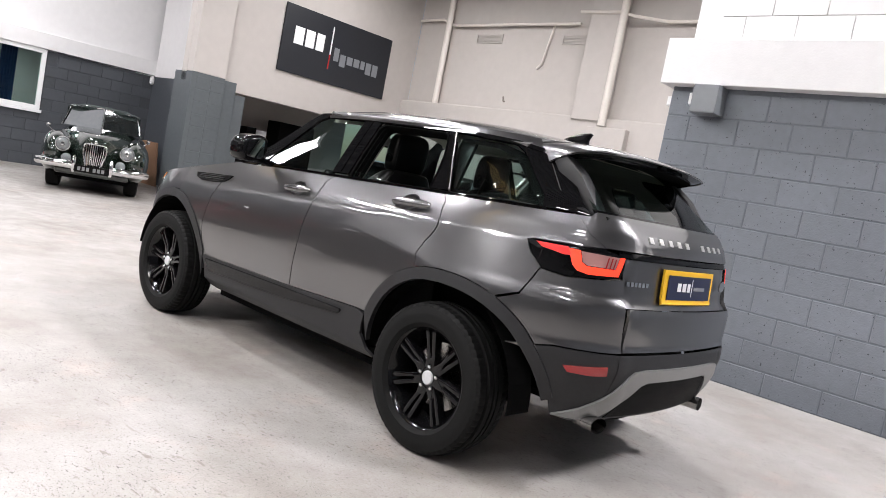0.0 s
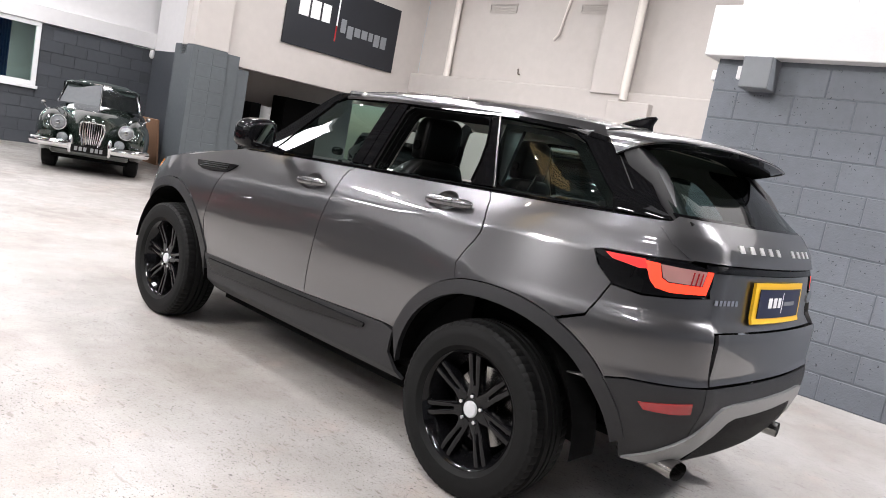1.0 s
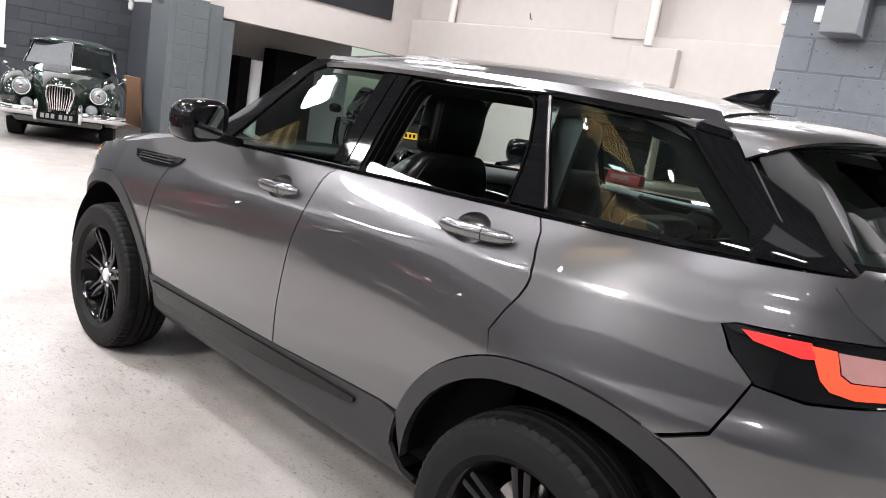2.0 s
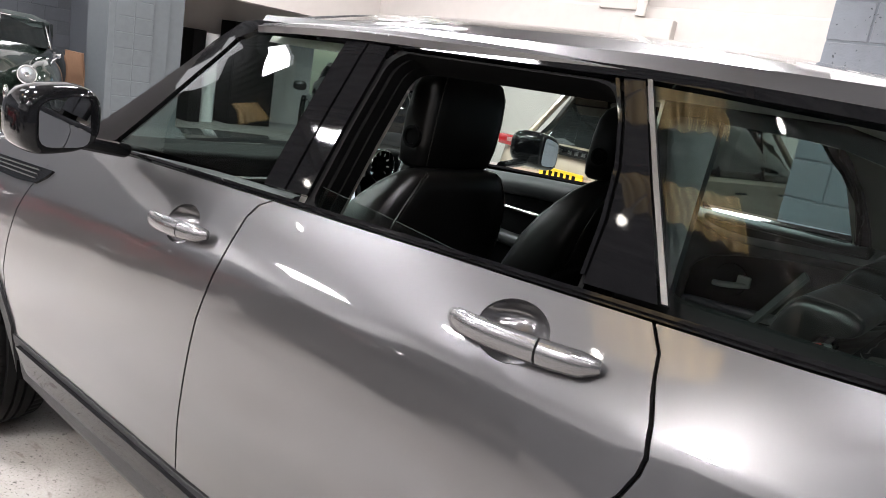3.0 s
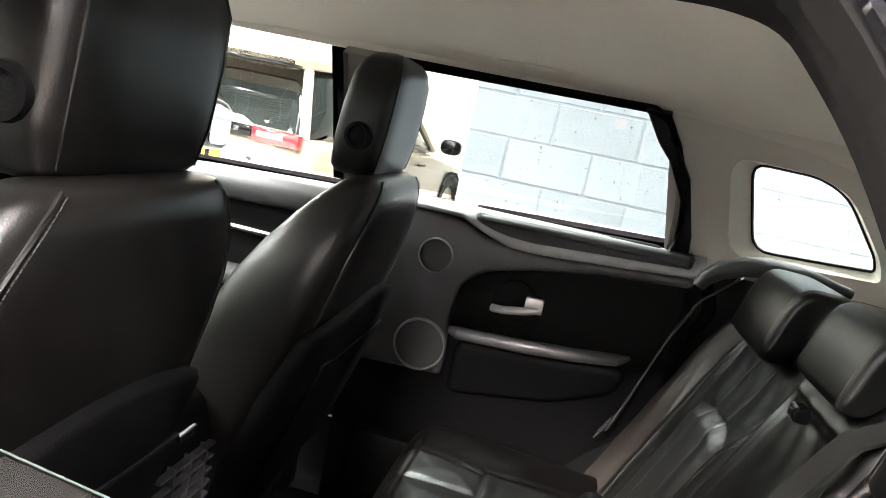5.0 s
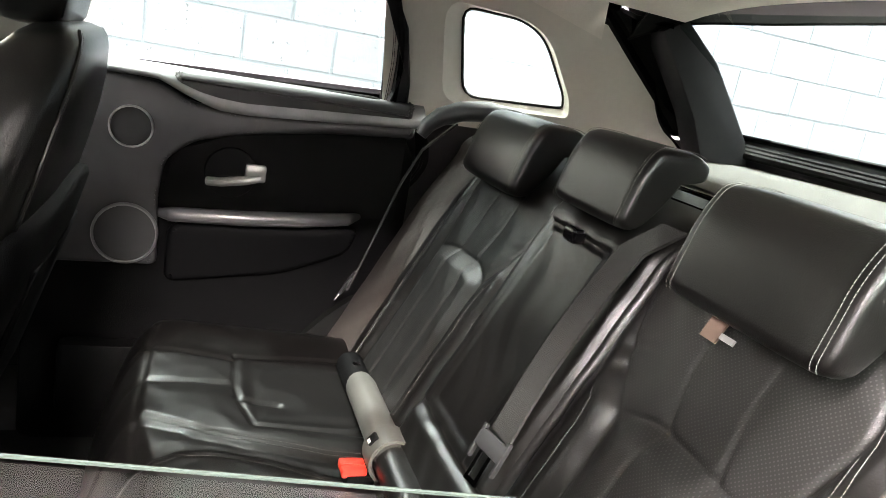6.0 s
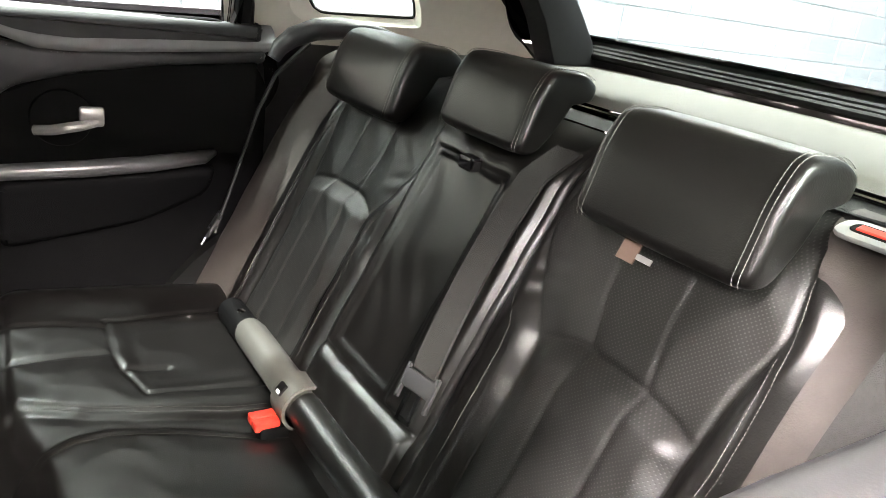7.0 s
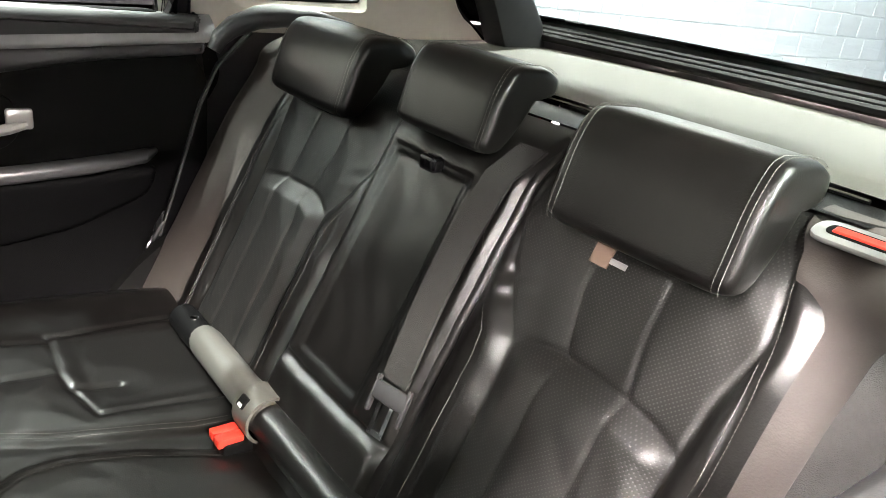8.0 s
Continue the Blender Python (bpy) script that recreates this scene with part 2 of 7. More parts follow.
def floor_mat():
    """Old pale floor paint over concrete: chips, scuffs, dark specks and dirty patches."""
    m = bpy.data.materials.new("worn_white_floor_paint")
    m.use_nodes = True
    n, l = m.node_tree.nodes, m.node_tree.links
    b = n["Principled BSDF"]
    tc = n.new("ShaderNodeTexCoord")

    def nz(scale, detail, rough=0.6, stretch=None):
        t = n.new("ShaderNodeTexNoise")
        t.inputs["Scale"].default_value, t.inputs["Detail"].default_value, t.inputs["Roughness"].default_value = scale, detail, rough
        if stretch:
            mp = n.new("ShaderNodeMapping")
            mp.inputs["Scale"].default_value = stretch
            mp.inputs["Rotation"].default_value = (0, 0, 0.9)
            l.new(tc.outputs["Object"], mp.inputs["Vector"])
            l.new(mp.outputs[0], t.inputs["Vector"])
        else:
            l.new(tc.outputs["Object"], t.inputs["Vector"])
        return t

    def ramp(src, p0, p1, c0, c1):
        r = n.new("ShaderNodeValToRGB")
        r.color_ramp.elements[0].position, r.color_ramp.elements[1].position = p0, p1
        r.color_ramp.elements[0].color, r.color_ramp.elements[1].color = rgb(c0), rgb(c1)
        l.new(src.outputs["Fac"], r.inputs[0])
        return r

    def mix(fac, a, bb, kind="MIX"):
        x = n.new("ShaderNodeMix")
        x.data_type, x.blend_type = "RGBA", kind
        l.new(fac.outputs[0], x.inputs[0]) if not isinstance(fac, float) else setattr(x.inputs[0], "default_value", fac)
        for i, v in ((6, a), (7, bb)):
            if isinstance(v, tuple):
                x.inputs[i].default_value = rgb(v)
            else:
                l.new(v, x.inputs[i])
        return x

    base = ramp(nz(0.9, 6), 0.35, 0.68, (0.30, 0.272, 0.25), (0.47, 0.457, 0.448))
    fine = ramp(nz(95, 8, 0.75), 0.32, 0.66, (0.72, 0.70, 0.675), (1.0, 1.0, 1.0))
    body = mix(1.0, base.outputs[0], fine.outputs[0], "MULTIPLY")
    pink = ramp(nz(2.3, 6, 0.65), 0.56, 0.74, (0, 0, 0), (0.45, 0.45, 0.45))
    body2 = mix(pink, body.outputs[2], (0.50, 0.375, 0.32))
    scuff = ramp(nz(7, 9, 0.72, (1.0, 0.30, 1.0)), 0.46, 0.70, (0, 0, 0), (0.75, 0.75, 0.75))
    body2b = mix(scuff, body2.outputs[2], (0.33, 0.315, 0.29))
    where = ramp(nz(1.1, 5, 0.6), 0.42, 0.60, (0.40, 0.40, 0.40), (1.0, 1.0, 1.0))
    last = body2b.outputs[2]
    for sc, stretch, lo, hi, tone in ((64, (1.0, 0.62, 1.0), 0.618, 0.640, (0.075, 0.065, 0.055)), (140, (1.0, 0.75, 1.0), 0.612, 0.635, (0.05, 0.045, 0.04)),
                                      (30, (1.0, 0.32, 1.0), 0.610, 0.665, (0.20, 0.175, 0.15))):
        chips = ramp(nz(sc, 5, 0.6, stretch), lo, hi, (0, 0, 0), (1, 1, 1))
        both = mix(1.0, chips.outputs[0], where.outputs[0], "MULTIPLY")
        step = n.new("ShaderNodeMix")
        step.data_type = "RGBA"
        l.new(both.outputs[2], step.inputs[0])
        l.new(last, step.inputs[6])
        step.inputs[7].default_value = rgb(tone)
        last = step.outputs[2]
    l.new(last, b.inputs["Base Color"])
    rough = ramp(nz(5, 4), 0.3, 0.7, (0.32, 0.32, 0.32), (0.62, 0.62, 0.62))
    l.new(rough.outputs[0], b.inputs["Roughness"])
    bp = n.new("ShaderNodeBump")
    bp.inputs["Strength"].default_value, bp.inputs["Distance"].default_value = 0.55, 0.004
    l.new(nz(75, 8, 0.7).outputs["Fac"], bp.inputs["Height"])
    l.new(bp.outputs[0], b.inputs["Normal"])
    return m


M_FLOOR = floor_mat()

# ---- building helpers ----
def link_mesh(name, verts, faces, material, parent=None, label="", smooth=True, normals=None):
    me = bpy.data.meshes.new(name)
    me.from_pydata([tuple(float(c) for c in v) for v in verts], [], [tuple(int(i) for i in f) for f in faces])
    me.materials.append(material)
    me.validate()
    if smooth:
        me.polygons.foreach_set("use_smooth", [True] * len(me.polygons))
    if normals is not None and len(normals) == len(me.vertices):
        me.normals_split_custom_set_from_vertices([tuple(float(c) for c in v) for v in normals])
    ob = new(name, me)
    if parent is not None:
        ob.parent = parent
    return tagged(ob, label)


def part(name, bm, material, parent=None, label="", smooth=False, angle=35):
    """Links a bmesh as one mesh object under a thing or a part."""
    bmesh.ops.recalc_face_normals(bm, faces=bm.faces[:])
    me = bpy.data.meshes.new(name)
    if smooth:
        for f in bm.faces:
            f.smooth = True
        for e in bm.edges:
            e.smooth = not (len(e.link_faces) == 2 and e.calc_face_angle(0) > radians(angle))
    bm.to_mesh(me)
    bm.free()
    me.materials.append(material)
    ob = new(name, me)
    if parent is not None:
        ob.parent = parent
    return tagged(ob, label)


def thing(name, label, category, group="", at=None):
    ob = new(name)
    ob.empty_display_size = 0.1
    if at is not None:
        ob.matrix_world = at
    return tagged(ob, label, category, group)


def boxes(*specs, bevel=0.0, m=None, segs=2):
    """One bmesh of boxes (x0, x1, y0, y1, z0, z1), edges rounded by bevel."""
    bm = bmesh.new()
    for x0, x1, y0, y1, z0, z1 in specs:
        r = bmesh.ops.create_cube(bm, size=1.0)
        mm = Matrix.Translation(((x0 + x1) / 2, (y0 + y1) / 2, (z0 + z1) / 2)) @ Matrix.Diagonal((x1 - x0, y1 - y0, z1 - z0, 1))
        bmesh.ops.transform(bm, matrix=mm, verts=r["verts"])
    if bevel:
        bmesh.ops.bevel(bm, geom=bm.edges[:], offset=bevel, segments=segs, profile=0.5, affect="EDGES")
    if m is not None:
        bmesh.ops.transform(bm, matrix=m, verts=bm.verts[:])
    return bm


def tube(points, radius, sides=10, closed=False, flat=1.0, caps=True):
    """A rod along points; radius may be a list; flat squashes it across."""
    bm = bmesh.new()
    pts = [Vector(p) for p in points]
    rings = []
    k = len(pts)
    up = Vector((0.123, 0.31, 0.94)).normalized()
    for i, p in enumerate(pts):
        a = pts[(i - 1) % k] if closed or i > 0 else p
        b = pts[(i + 1) % k] if closed or i < k - 1 else p
        d = (b - a).normalized()
        u = (up - d * up.dot(d)).normalized()
        v = d.cross(u)
        r = radius[i] if isinstance(radius, (list, tuple)) else radius
        rings.append([bm.verts.new(p + u * math.cos(2 * math.pi * j / sides) * r * flat + v * math.sin(2 * math.pi * j / sides) * r)
                      for j in range(sides)])
    for i in range(k if closed else k - 1):
        r0, r1 = rings[i], rings[(i + 1) % k]
        for j in range(sides):
            bm.faces.new((r0[j], r0[(j + 1) % sides], r1[(j + 1) % sides], r1[j]))
    if caps and not closed:
        bm.faces.new(rings[0])
        bm.faces.new(list(reversed(rings[-1])))
    return bm


def lathe(profile, sides=48, axis="x", centre=(0, 0, 0)):
    """Turns (along, radius) pairs round an axis."""
    bm = bmesh.new()
    rings = []
    for a, r in profile:
        ring = []
        for j in range(sides):
            t = 2 * math.pi * j / sides
            c, s = math.cos(t) * r, math.sin(t) * r
            p = {"x": (a, c, s), "y": (c, a, s), "z": (c, s, a)}[axis]
            ring.append(bm.verts.new((p[0] + centre[0], p[1] + centre[1], p[2] + centre[2])))
        rings.append(ring)
    for r0, r1 in zip(rings, rings[1:]):
        for j in range(sides):
            bm.faces.new((r0[j], r0[(j + 1) % sides], r1[(j + 1) % sides], r1[j]))
    return bm


def prism(outline, lo, hi, axis="x", bevel=0.0, m=None, segs=2):
    """A plate: outline in the two other axes, from lo to hi along the axis."""
    bm = bmesh.new()
    put = {"x": lambda a, b, c: (c, a, b), "y": lambda a, b, c: (a, c, b), "z": lambda a, b, c: (a, b, c)}[axis]
    f0 = [bm.verts.new(put(a, b, lo)) for a, b in outline]
    f1 = [bm.verts.new(put(a, b, hi)) for a, b in outline]
    k = len(outline)
    bm.faces.new(f0)
    bm.faces.new(list(reversed(f1)))
    for i in range(k):
        bm.faces.new((f0[i], f0[(i + 1) % k], f1[(i + 1) % k], f1[i]))
    bmesh.ops.recalc_face_normals(bm, faces=bm.faces[:])
    if bevel:
        bmesh.ops.bevel(bm, geom=bm.edges[:], offset=bevel, segments=segs, profile=0.5, affect="EDGES")
    if m is not None:
        bmesh.ops.transform(bm, matrix=m, verts=bm.verts[:])
    return bm


def rounded(outline, r=0.02, k=4):
    """The outline with its corners rounded."""
    out = []
    n = len(outline)
    for i in range(n):
        p0, p, p1 = (Vector(outline[(i - 1) % n]), Vector(outline[i]), Vector(outline[(i + 1) % n]))
        rr = r[i] if isinstance(r, (list, tuple)) else r
        rr = min(rr, (p0 - p).length * 0.45, (p1 - p).length * 0.45)
        a, b = p + (p0 - p).normalized() * rr, p + (p1 - p).normalized() * rr
        for j in range(k + 1):
            t = j / k
            out.append(tuple((1 - t) ** 2 * a + 2 * t * (1 - t) * p + t * t * b))
    return out


def merge(*bms):
    out = bmesh.new()
    for b in bms:
        me = bpy.data.meshes.new("tmp")
        b.to_mesh(me)
        b.free()
        out.from_mesh(me)
        bpy.data.meshes.remove(me)
    return out


def ellipsoid(c, r, n=20, power=2.6):
    bm = bmesh.new()
    bmesh.ops.create_uvsphere(bm, u_segments=n * 2, v_segments=n, radius=1.0)
    for v in bm.verts:
        d = v.co.copy()
        s = (abs(d.x) ** power + abs(d.y) ** power + abs(d.z) ** power) ** (1 / power)
        v.co = Vector((c[0] + d.x / s * r[0], c[1] + d.y / s * r[1], c[2] + d.z / s * r[2]))
    return bm

# ---- the hall ----
floor = part("floor", boxes((-12, 12, -9, 18, -0.2, 0)), M_FLOOR)
tagged(floor, "worn pale painted concrete floor with chips and scuffs", "floor", kind="structure")


def structure(name, bm, material, label, category="wall"):
    return tagged(part(name, bm, material), label, category, kind="structure")


WALL_X = 3.12
wall_right = structure("wall_right", boxes((WALL_X + 0.005, WALL_X + 0.22, -9, 1.160, 0, 2.62)), M_MORTAR, "grey painted concrete block wall")
structure("wall_right_upper", boxes((WALL_X + 0.01, WALL_X + 0.22, -9, 1.07, 3.02, 6.2), bevel=0.004), M_WHITEWALL, "white painted block wall above the beam")
structure("beam", boxes((WALL_X - 0.14, WALL_X + 0.26, -9, 1.24, 2.60, 3.02), bevel=0.008), M_WHITEWALL, "thick white painted concrete beam", "beam")
structure("wall_pipes", boxes((9.1, 9.3, -9, 11.2, 0, 6.2)), M_CREAM, "cream painted wall with pipes")
structure("wall_ledge", boxes((8.85, 9.098, 1.0, 11.198, 0, 3.07), bevel=0.03), M_CREAM, "cream painted lower wall with a ledge")
structure("pilaster_cream", boxes((8.80, 9.098, 5.50, 6.18, 3.0, 6.2), bevel=0.012), M_CREAM, "cream painted pilaster", "pilaster")
structure("pilaster_foot", boxes((8.70, 9.098, 4.85, 5.70, 0, 2.88), bevel=0.02), M_CREAM, "cream painted pier under the ledge", "pier")
structure("wall_sign", boxes((3.36, 9.098, 11.2, 11.4, 2.25, 6.2), bevel=0.01), M_CREAM, "cream painted wall that carries a sign")
structure("wall_soffit", boxes((4.62, 9.098, 11.4, 13.4, 2.45, 2.6)), M_CREAM, "shaded ceiling of the recess", "ceiling")
structure("wall_recess", boxes((4.5, 9.1, 13.4, 13.6, 0, 2.6)), M_CREAM, "grey shaded wall in a recess")
wall_far = structure("wall_far", boxes((-12, 0.0, 14.7, 14.9, 0, 2.4), (2.06, 4.5, 14.708, 14.9, 0, 2.4), (0.0, 2.06, 14.708, 14.9, 0, 1.16)), M_DARKMORTAR, "slate grey block wall")
structure("wall_far_side", boxes((4.36, 4.5, 11.6, 14.7, 0, 2.4)), M_DARKBLOCK, "slate grey wall return")
structure("wall_far_upper", boxes((-12, 4.5, 14.62, 14.9, 2.42, 2.75), (-12, 9.3, 14.78, 14.9, 2.75, 6.2), bevel=0.01), M_WHITEWALL, "white painted upper wall with a band")
structure("wall_far_side_upper", boxes((4.36, 4.5, 11.402, 14.618, 2.402, 6.2)), M_WHITEWALL, "white painted wall return above the slate wall")
structure("wall_left", boxes((-12.2, -12, -9, 18, 0, 3.0)), M_DARKBLOCK, "dark grey lower hall wall")
structure("wall_left_upper", boxes((-12.2, -12.003, -9, 18, 3.0, 6.2)), M_WHITEWALL, "white painted upper hall wall")
structure("wall_back", boxes((-12, 9.3, -9.2, -9, 0, 6.2)), M_GREYBLOCK, "grey hall wall behind")
structure("roller_door", boxes(*[(-11.4, -2.6, 14.54, 14.618 - 0.012 * (k % 2), 0.105 * k, 0.105 * k + 0.1) for k in range(40)]), M_DARKBLOCK, "dark slatted roller door", "roller door")
structure("office_wall", boxes((-2.0, 4.0, 17.0, 17.1, 0, 2.8), (-2.0, 4.0, 14.9, 17.0, 2.6, 2.7), (-2, -1.9, 14.9, 17, 0, 2.7), (3.9, 4.0, 14.9, 17, 0, 2.7)), M_WHITEWALL, "white office walls behind the window")


def corrugated(x0, x1, y0, y1, z, pitch, depth, across):
    """A wavy sheet; the waves run along y."""
    nx = int((x1 - x0) / pitch * 8)
    bm = bmesh.new()
    rows = []
    for yy in (y0, y1):
        rows.append([bm.verts.new((x0 + (x1 - x0) * i / nx, yy, z + depth * math.sin(2 * math.pi * (x1 - x0) * i / nx / pitch))) for i in range(nx + 1)])
    for i in range(nx):
        bm.faces.new((rows[0][i], rows[0][i + 1], rows[1][i + 1], rows[1][i]))
    return bm


structure("ceiling", corrugated(-12.2, 9.3, -9.2, 18, 6.2, 0.25, 0.03, "x"), M_ROOFSHEET, "grey corrugated roof sheet", "ceiling")
for k, (x0, x1, y0, y1) in enumerate(((-3.5, -2.95, 2.1, 3.7), (-5.1, -4.3, 2.1, 3.7), (-4.7, -3.6, 10.9, 12.1))):
    bm = corrugated(y0, y1, x0, x1, 6.08, 0.25, 0.035, "x")
    bmesh.ops.transform(bm, matrix=Matrix(((0, 1, 0, 0), (1, 0, 0, 0), (0, 0, 1, 0), (0, 0, 0, 1))), verts=bm.verts[:])
    structure("rooflight_%d" % (k + 1), bm, M_GOLD, "amber translucent corrugated rooflight", "rooflight")
structure("rooflight_7", boxes((-2.05, -0.85, 11.9, 13.6, 5.72, 5.76)), M_SKYLIGHT, "white rooflight panel", "rooflight")
structure("rooflight_4", boxes((-2.65, -1.75, 9.0, 10.0, 5.72, 5.76)), M_SKYLIGHT, "white rooflight panel", "rooflight")
structure("rooflight_5", boxes((-2.55, -1.5, -2.3, -0.95, 5.72, 5.76)), M_SKYLIGHT, "white rooflight panel", "rooflight")
structure("rooflight_6", boxes((-11.2, -6.8, -4.6, 0.6, 6.06, 6.10)), M_PALEROOF, "pale translucent rooflight sheet", "rooflight")
for i, yy in enumerate((-6.5, -2.5, 1.5, 5.5, 9.5)):
    structure("roof_truss_%d" % (i + 1), boxes((-12, 9, yy - 0.06, yy + 0.06, 5.86, 6.05)), M_STEELWORK, "dark steel roof beam", "beam")
structure("column_grey", boxes((3.36, 4.05, 10.962, 11.65, 0, 2.44), bevel=0.012), M_COLUMN, "grey painted block column", "column")
structure("column_white", boxes((3.36, 4.05, 10.96, 11.198, 2.44, 6.2), bevel=0.01), M_CREAM, "cream painted upper column", "column")
structure("column_step", boxes((4.052, 4.34, 11.02, 11.65, 0, 2.42), (4.342, 4.62, 11.1, 11.65, 0, 2.2), bevel=0.008), M_COLUMN, "stepped grey column side", "column")

# lamps under the roof
for lx, ly, lw, ll, watts in LAMPS[:-1]:
    lamp = thing("ceiling_lamp", "white steel panel lamp hung under the roof, some added as fill", "ceiling lamp", "ceiling lamps", pose(lx, ly, LAMP_Z))
    part("housing", boxes((-lw / 2 - 0.04, lw / 2 + 0.04, -ll / 2 - 0.04, ll / 2 + 0.04, 0.02, 0.10), bevel=0.01), M_WHITE, lamp)
    part("diffuser", boxes((-lw / 2, lw / 2, -ll / 2, ll / 2, 0.0, 0.02)), M_LIGHT, lamp, "glowing diffuser")
    part("hanger", tube([(0, 0, 0.1), (0, 0, 0.52)], 0.008, 6), M_STEELWORK, lamp)
# housing for the added flood
fl = thing("fill_flood", "wide white steel flood lamp, added unseen to light the car's inside", "flood lamp", at=flood_pose)
part("housing", boxes((-0.69, 0.69, -0.44, 0.44, 0.02, 0.14), bevel=0.015), M_WHITE, fl)
part("lens", boxes((-0.65, 0.65, -0.40, 0.40, 0.0, 0.02)), M_LIGHT, fl, "glowing lens")
part("bracket", tube([(-0.70, 0, 0.08), (-0.70, 0.0, 0.32), (0.70, 0.0, 0.32), (0.70, 0, 0.08)], 0.012, 6), M_STEELWORK, fl)
part("stem", tube([(0, 0, 0.32), tuple(flood_pose.inverted() @ Vector((-6.4, 1.6, 6.17)))], 0.02, 8), M_STEELWORK, fl)
for bx, by in ((-3.8, 7.0), (-3.1, 3.2), (-4.8, 3.4), (-2.6, 1.0), (-4.2, -0.6), (-5.6, 5.2), (-5.8, 9.4), (-1.6, 7.8), (-2.0, -3.8), (-5.0, -4.2), (-8.8, 3.0), (-8.8, -1.5)):
    spot = thing("spot_lamp", "small bright spot lamp on a short stem", "spot lamp", "spot lamps", pose(bx, by, 5.6))
    bm = bmesh.new()
    bmesh.ops.create_uvsphere(bm, u_segments=16, v_segments=10, radius=0.055)
    part("bulb", bm, M_BULB, spot, "glowing bulb", smooth=True)
    part("can", lathe([(0.0, 0.062), (0.12, 0.062), (0.14, 0.02), (0.55, 0.012)], 16, "z"), M_WHITE, spot, smooth=True)

# sign board: plain marks only
sign = thing("sign_board", "black wall sign with plain white and grey marks", "sign", at=pose(5.26, 11.2, 2.93))
part("board", boxes((0, 2.97, -0.05, -0.004, 0, 1.39), bevel=0.006), M_SIGN, sign)
for x0, x1, z0, z1 in ((0.28, 0.52, 0.62, 0.98), (0.57, 0.80, 0.62, 0.98), (0.85, 1.06, 0.62, 0.98)):
    part("white_mark", boxes((x0, x1, -0.06, -0.05, z0, z1), bevel=0.004), M_WHITE, sign, "plain white bar")
part("divider", boxes((1.24, 1.27, -0.06, -0.05, 0.62, 1.22)), M_WHITE, sign, "white upper part of the divider")
part("divider_red", boxes((1.235, 1.265, -0.062, -0.05, 0.30, 0.62)), M_REDDARK, sign, "red lower part of the divider")
for x0, x1, z0, z1 in ((1.36, 1.50, 0.52, 0.80), (1.54, 1.70, 0.44, 0.70), (1.74, 1.90, 0.52, 0.70), (1.94, 2.10, 0.52, 0.70), (2.14, 2.26, 0.52, 0.70), (2.30, 2.46, 0.44, 0.70), (2.50, 2.66, 0.44, 0.70)):
    part("grey_mark", boxes((x0, x1, -0.058, -0.05, z0, z1), bevel=0.003), M_GREYBOX, sign, "plain grey bar")

# pipes and fittings on the cream wall
def pipe(name, label, pts, r):
    ob = part(name, tube(pts, r, 12), M_PIPE, None, smooth=True)
    return tagged(ob, label, "pipe")


pipe("drain_pipe", "thick cream painted drain pipe on the wall", [(8.95, 10.12, 3.05), (8.95, 10.12, 6.1)], 0.07)
pipe("drain_pipe", "thick cream painted drain pipe on the wall", [(8.72, 5.40, 2.9), (8.72, 5.40, 6.1)], 0.075)
pipe("conduit", "thin cream painted conduit along the wall", [(8.98, 11.1, 5.0), (8.98, 10.35, 5.02), (8.98, 9.94, 4.88), (8.98, 8.2, 4.90), (8.98, 6.5, 4.91)], 0.03)
pipe("conduit", "thin cream painted conduit along the wall", [(8.76, 6.4, 5.08), (8.76, 5.5, 5.06), (8.76, 5.2, 4.98), (8.96, 4.6, 4.93), (8.96, 2.6, 4.93)], 0.03)
pipe("conduit", "short cream painted conduit drop", [(9.07, 7.2, 4.9), (9.07, 7.35, 4.1), (9.07, 7.45, 4.0)], 0.025)
for y0, y1 in ((8.55, 9.30), (6.30, 6.95)):
    v = thing("wall_vent", "cream painted air brick in the wall", "vent", "wall vents", pose(9.1, (y0 + y1) / 2, 4.62))
    h_ = (y1 - y0) / 2
    part("frame", boxes((-0.03, -0.002, -h_, h_, -0.10, -0.075), (-0.03, -0.002, -h_, h_, 0.075, 0.10), (-0.03, -0.002, -h_, -h_ + 0.025, -0.075, 0.075), (-0.03, -0.002, h_ - 0.025, h_, -0.075, 0.075)), M_CREAM, v)
    part("grille", boxes(*[(-0.02, -0.004, -h_ + 0.03, h_ - 0.03, -0.06 + i * 0.03, -0.045 + i * 0.03) for i in range(5)]), M_CREAM, v)
hook = thing("wall_hook", "small dark iron hook on the wall", "hook", at=pose(9.1, 8.16, 3.26))
part("hook_bar", tube([(-0.005, 0, 0), (-0.06, 0, 0), (-0.06, 0.02, 0.10)], 0.012, 8), M_STEELWORK, hook)
# boxes under the beam
ebox = thing("switch_box", "grey steel switch box under the beam", "switch box", at=pose(WALL_X, 0.745, 2.34))
part("case", boxes((-0.20, -0.002, -0.12, 0.12, 0, 0.255), bevel=0.006), M_GREYBOX, ebox)
part("lid", boxes((-0.206, -0.200, -0.115, 0.115, 0.006, 0.25), bevel=0.003), M_GREYBOX, ebox)
sw_ = thing("light_switch", "small white plastic switch on the wall", "switch", at=pose(WALL_X, 0.92, 2.43))
part("plate", boxes((-0.05, -0.002, -0.045, 0.045, 0, 0.11), bevel=0.006), M_WHITE, sw_)
part("rocker", boxes((-0.056, -0.05, -0.018, 0.018, 0.03, 0.08), bevel=0.003), M_WHITE, sw_)
cable = thing("wall_sensor", "small white sensor on the wall corner", "sensor", at=pose(WALL_X + 0.06, 1.17, 2.42))
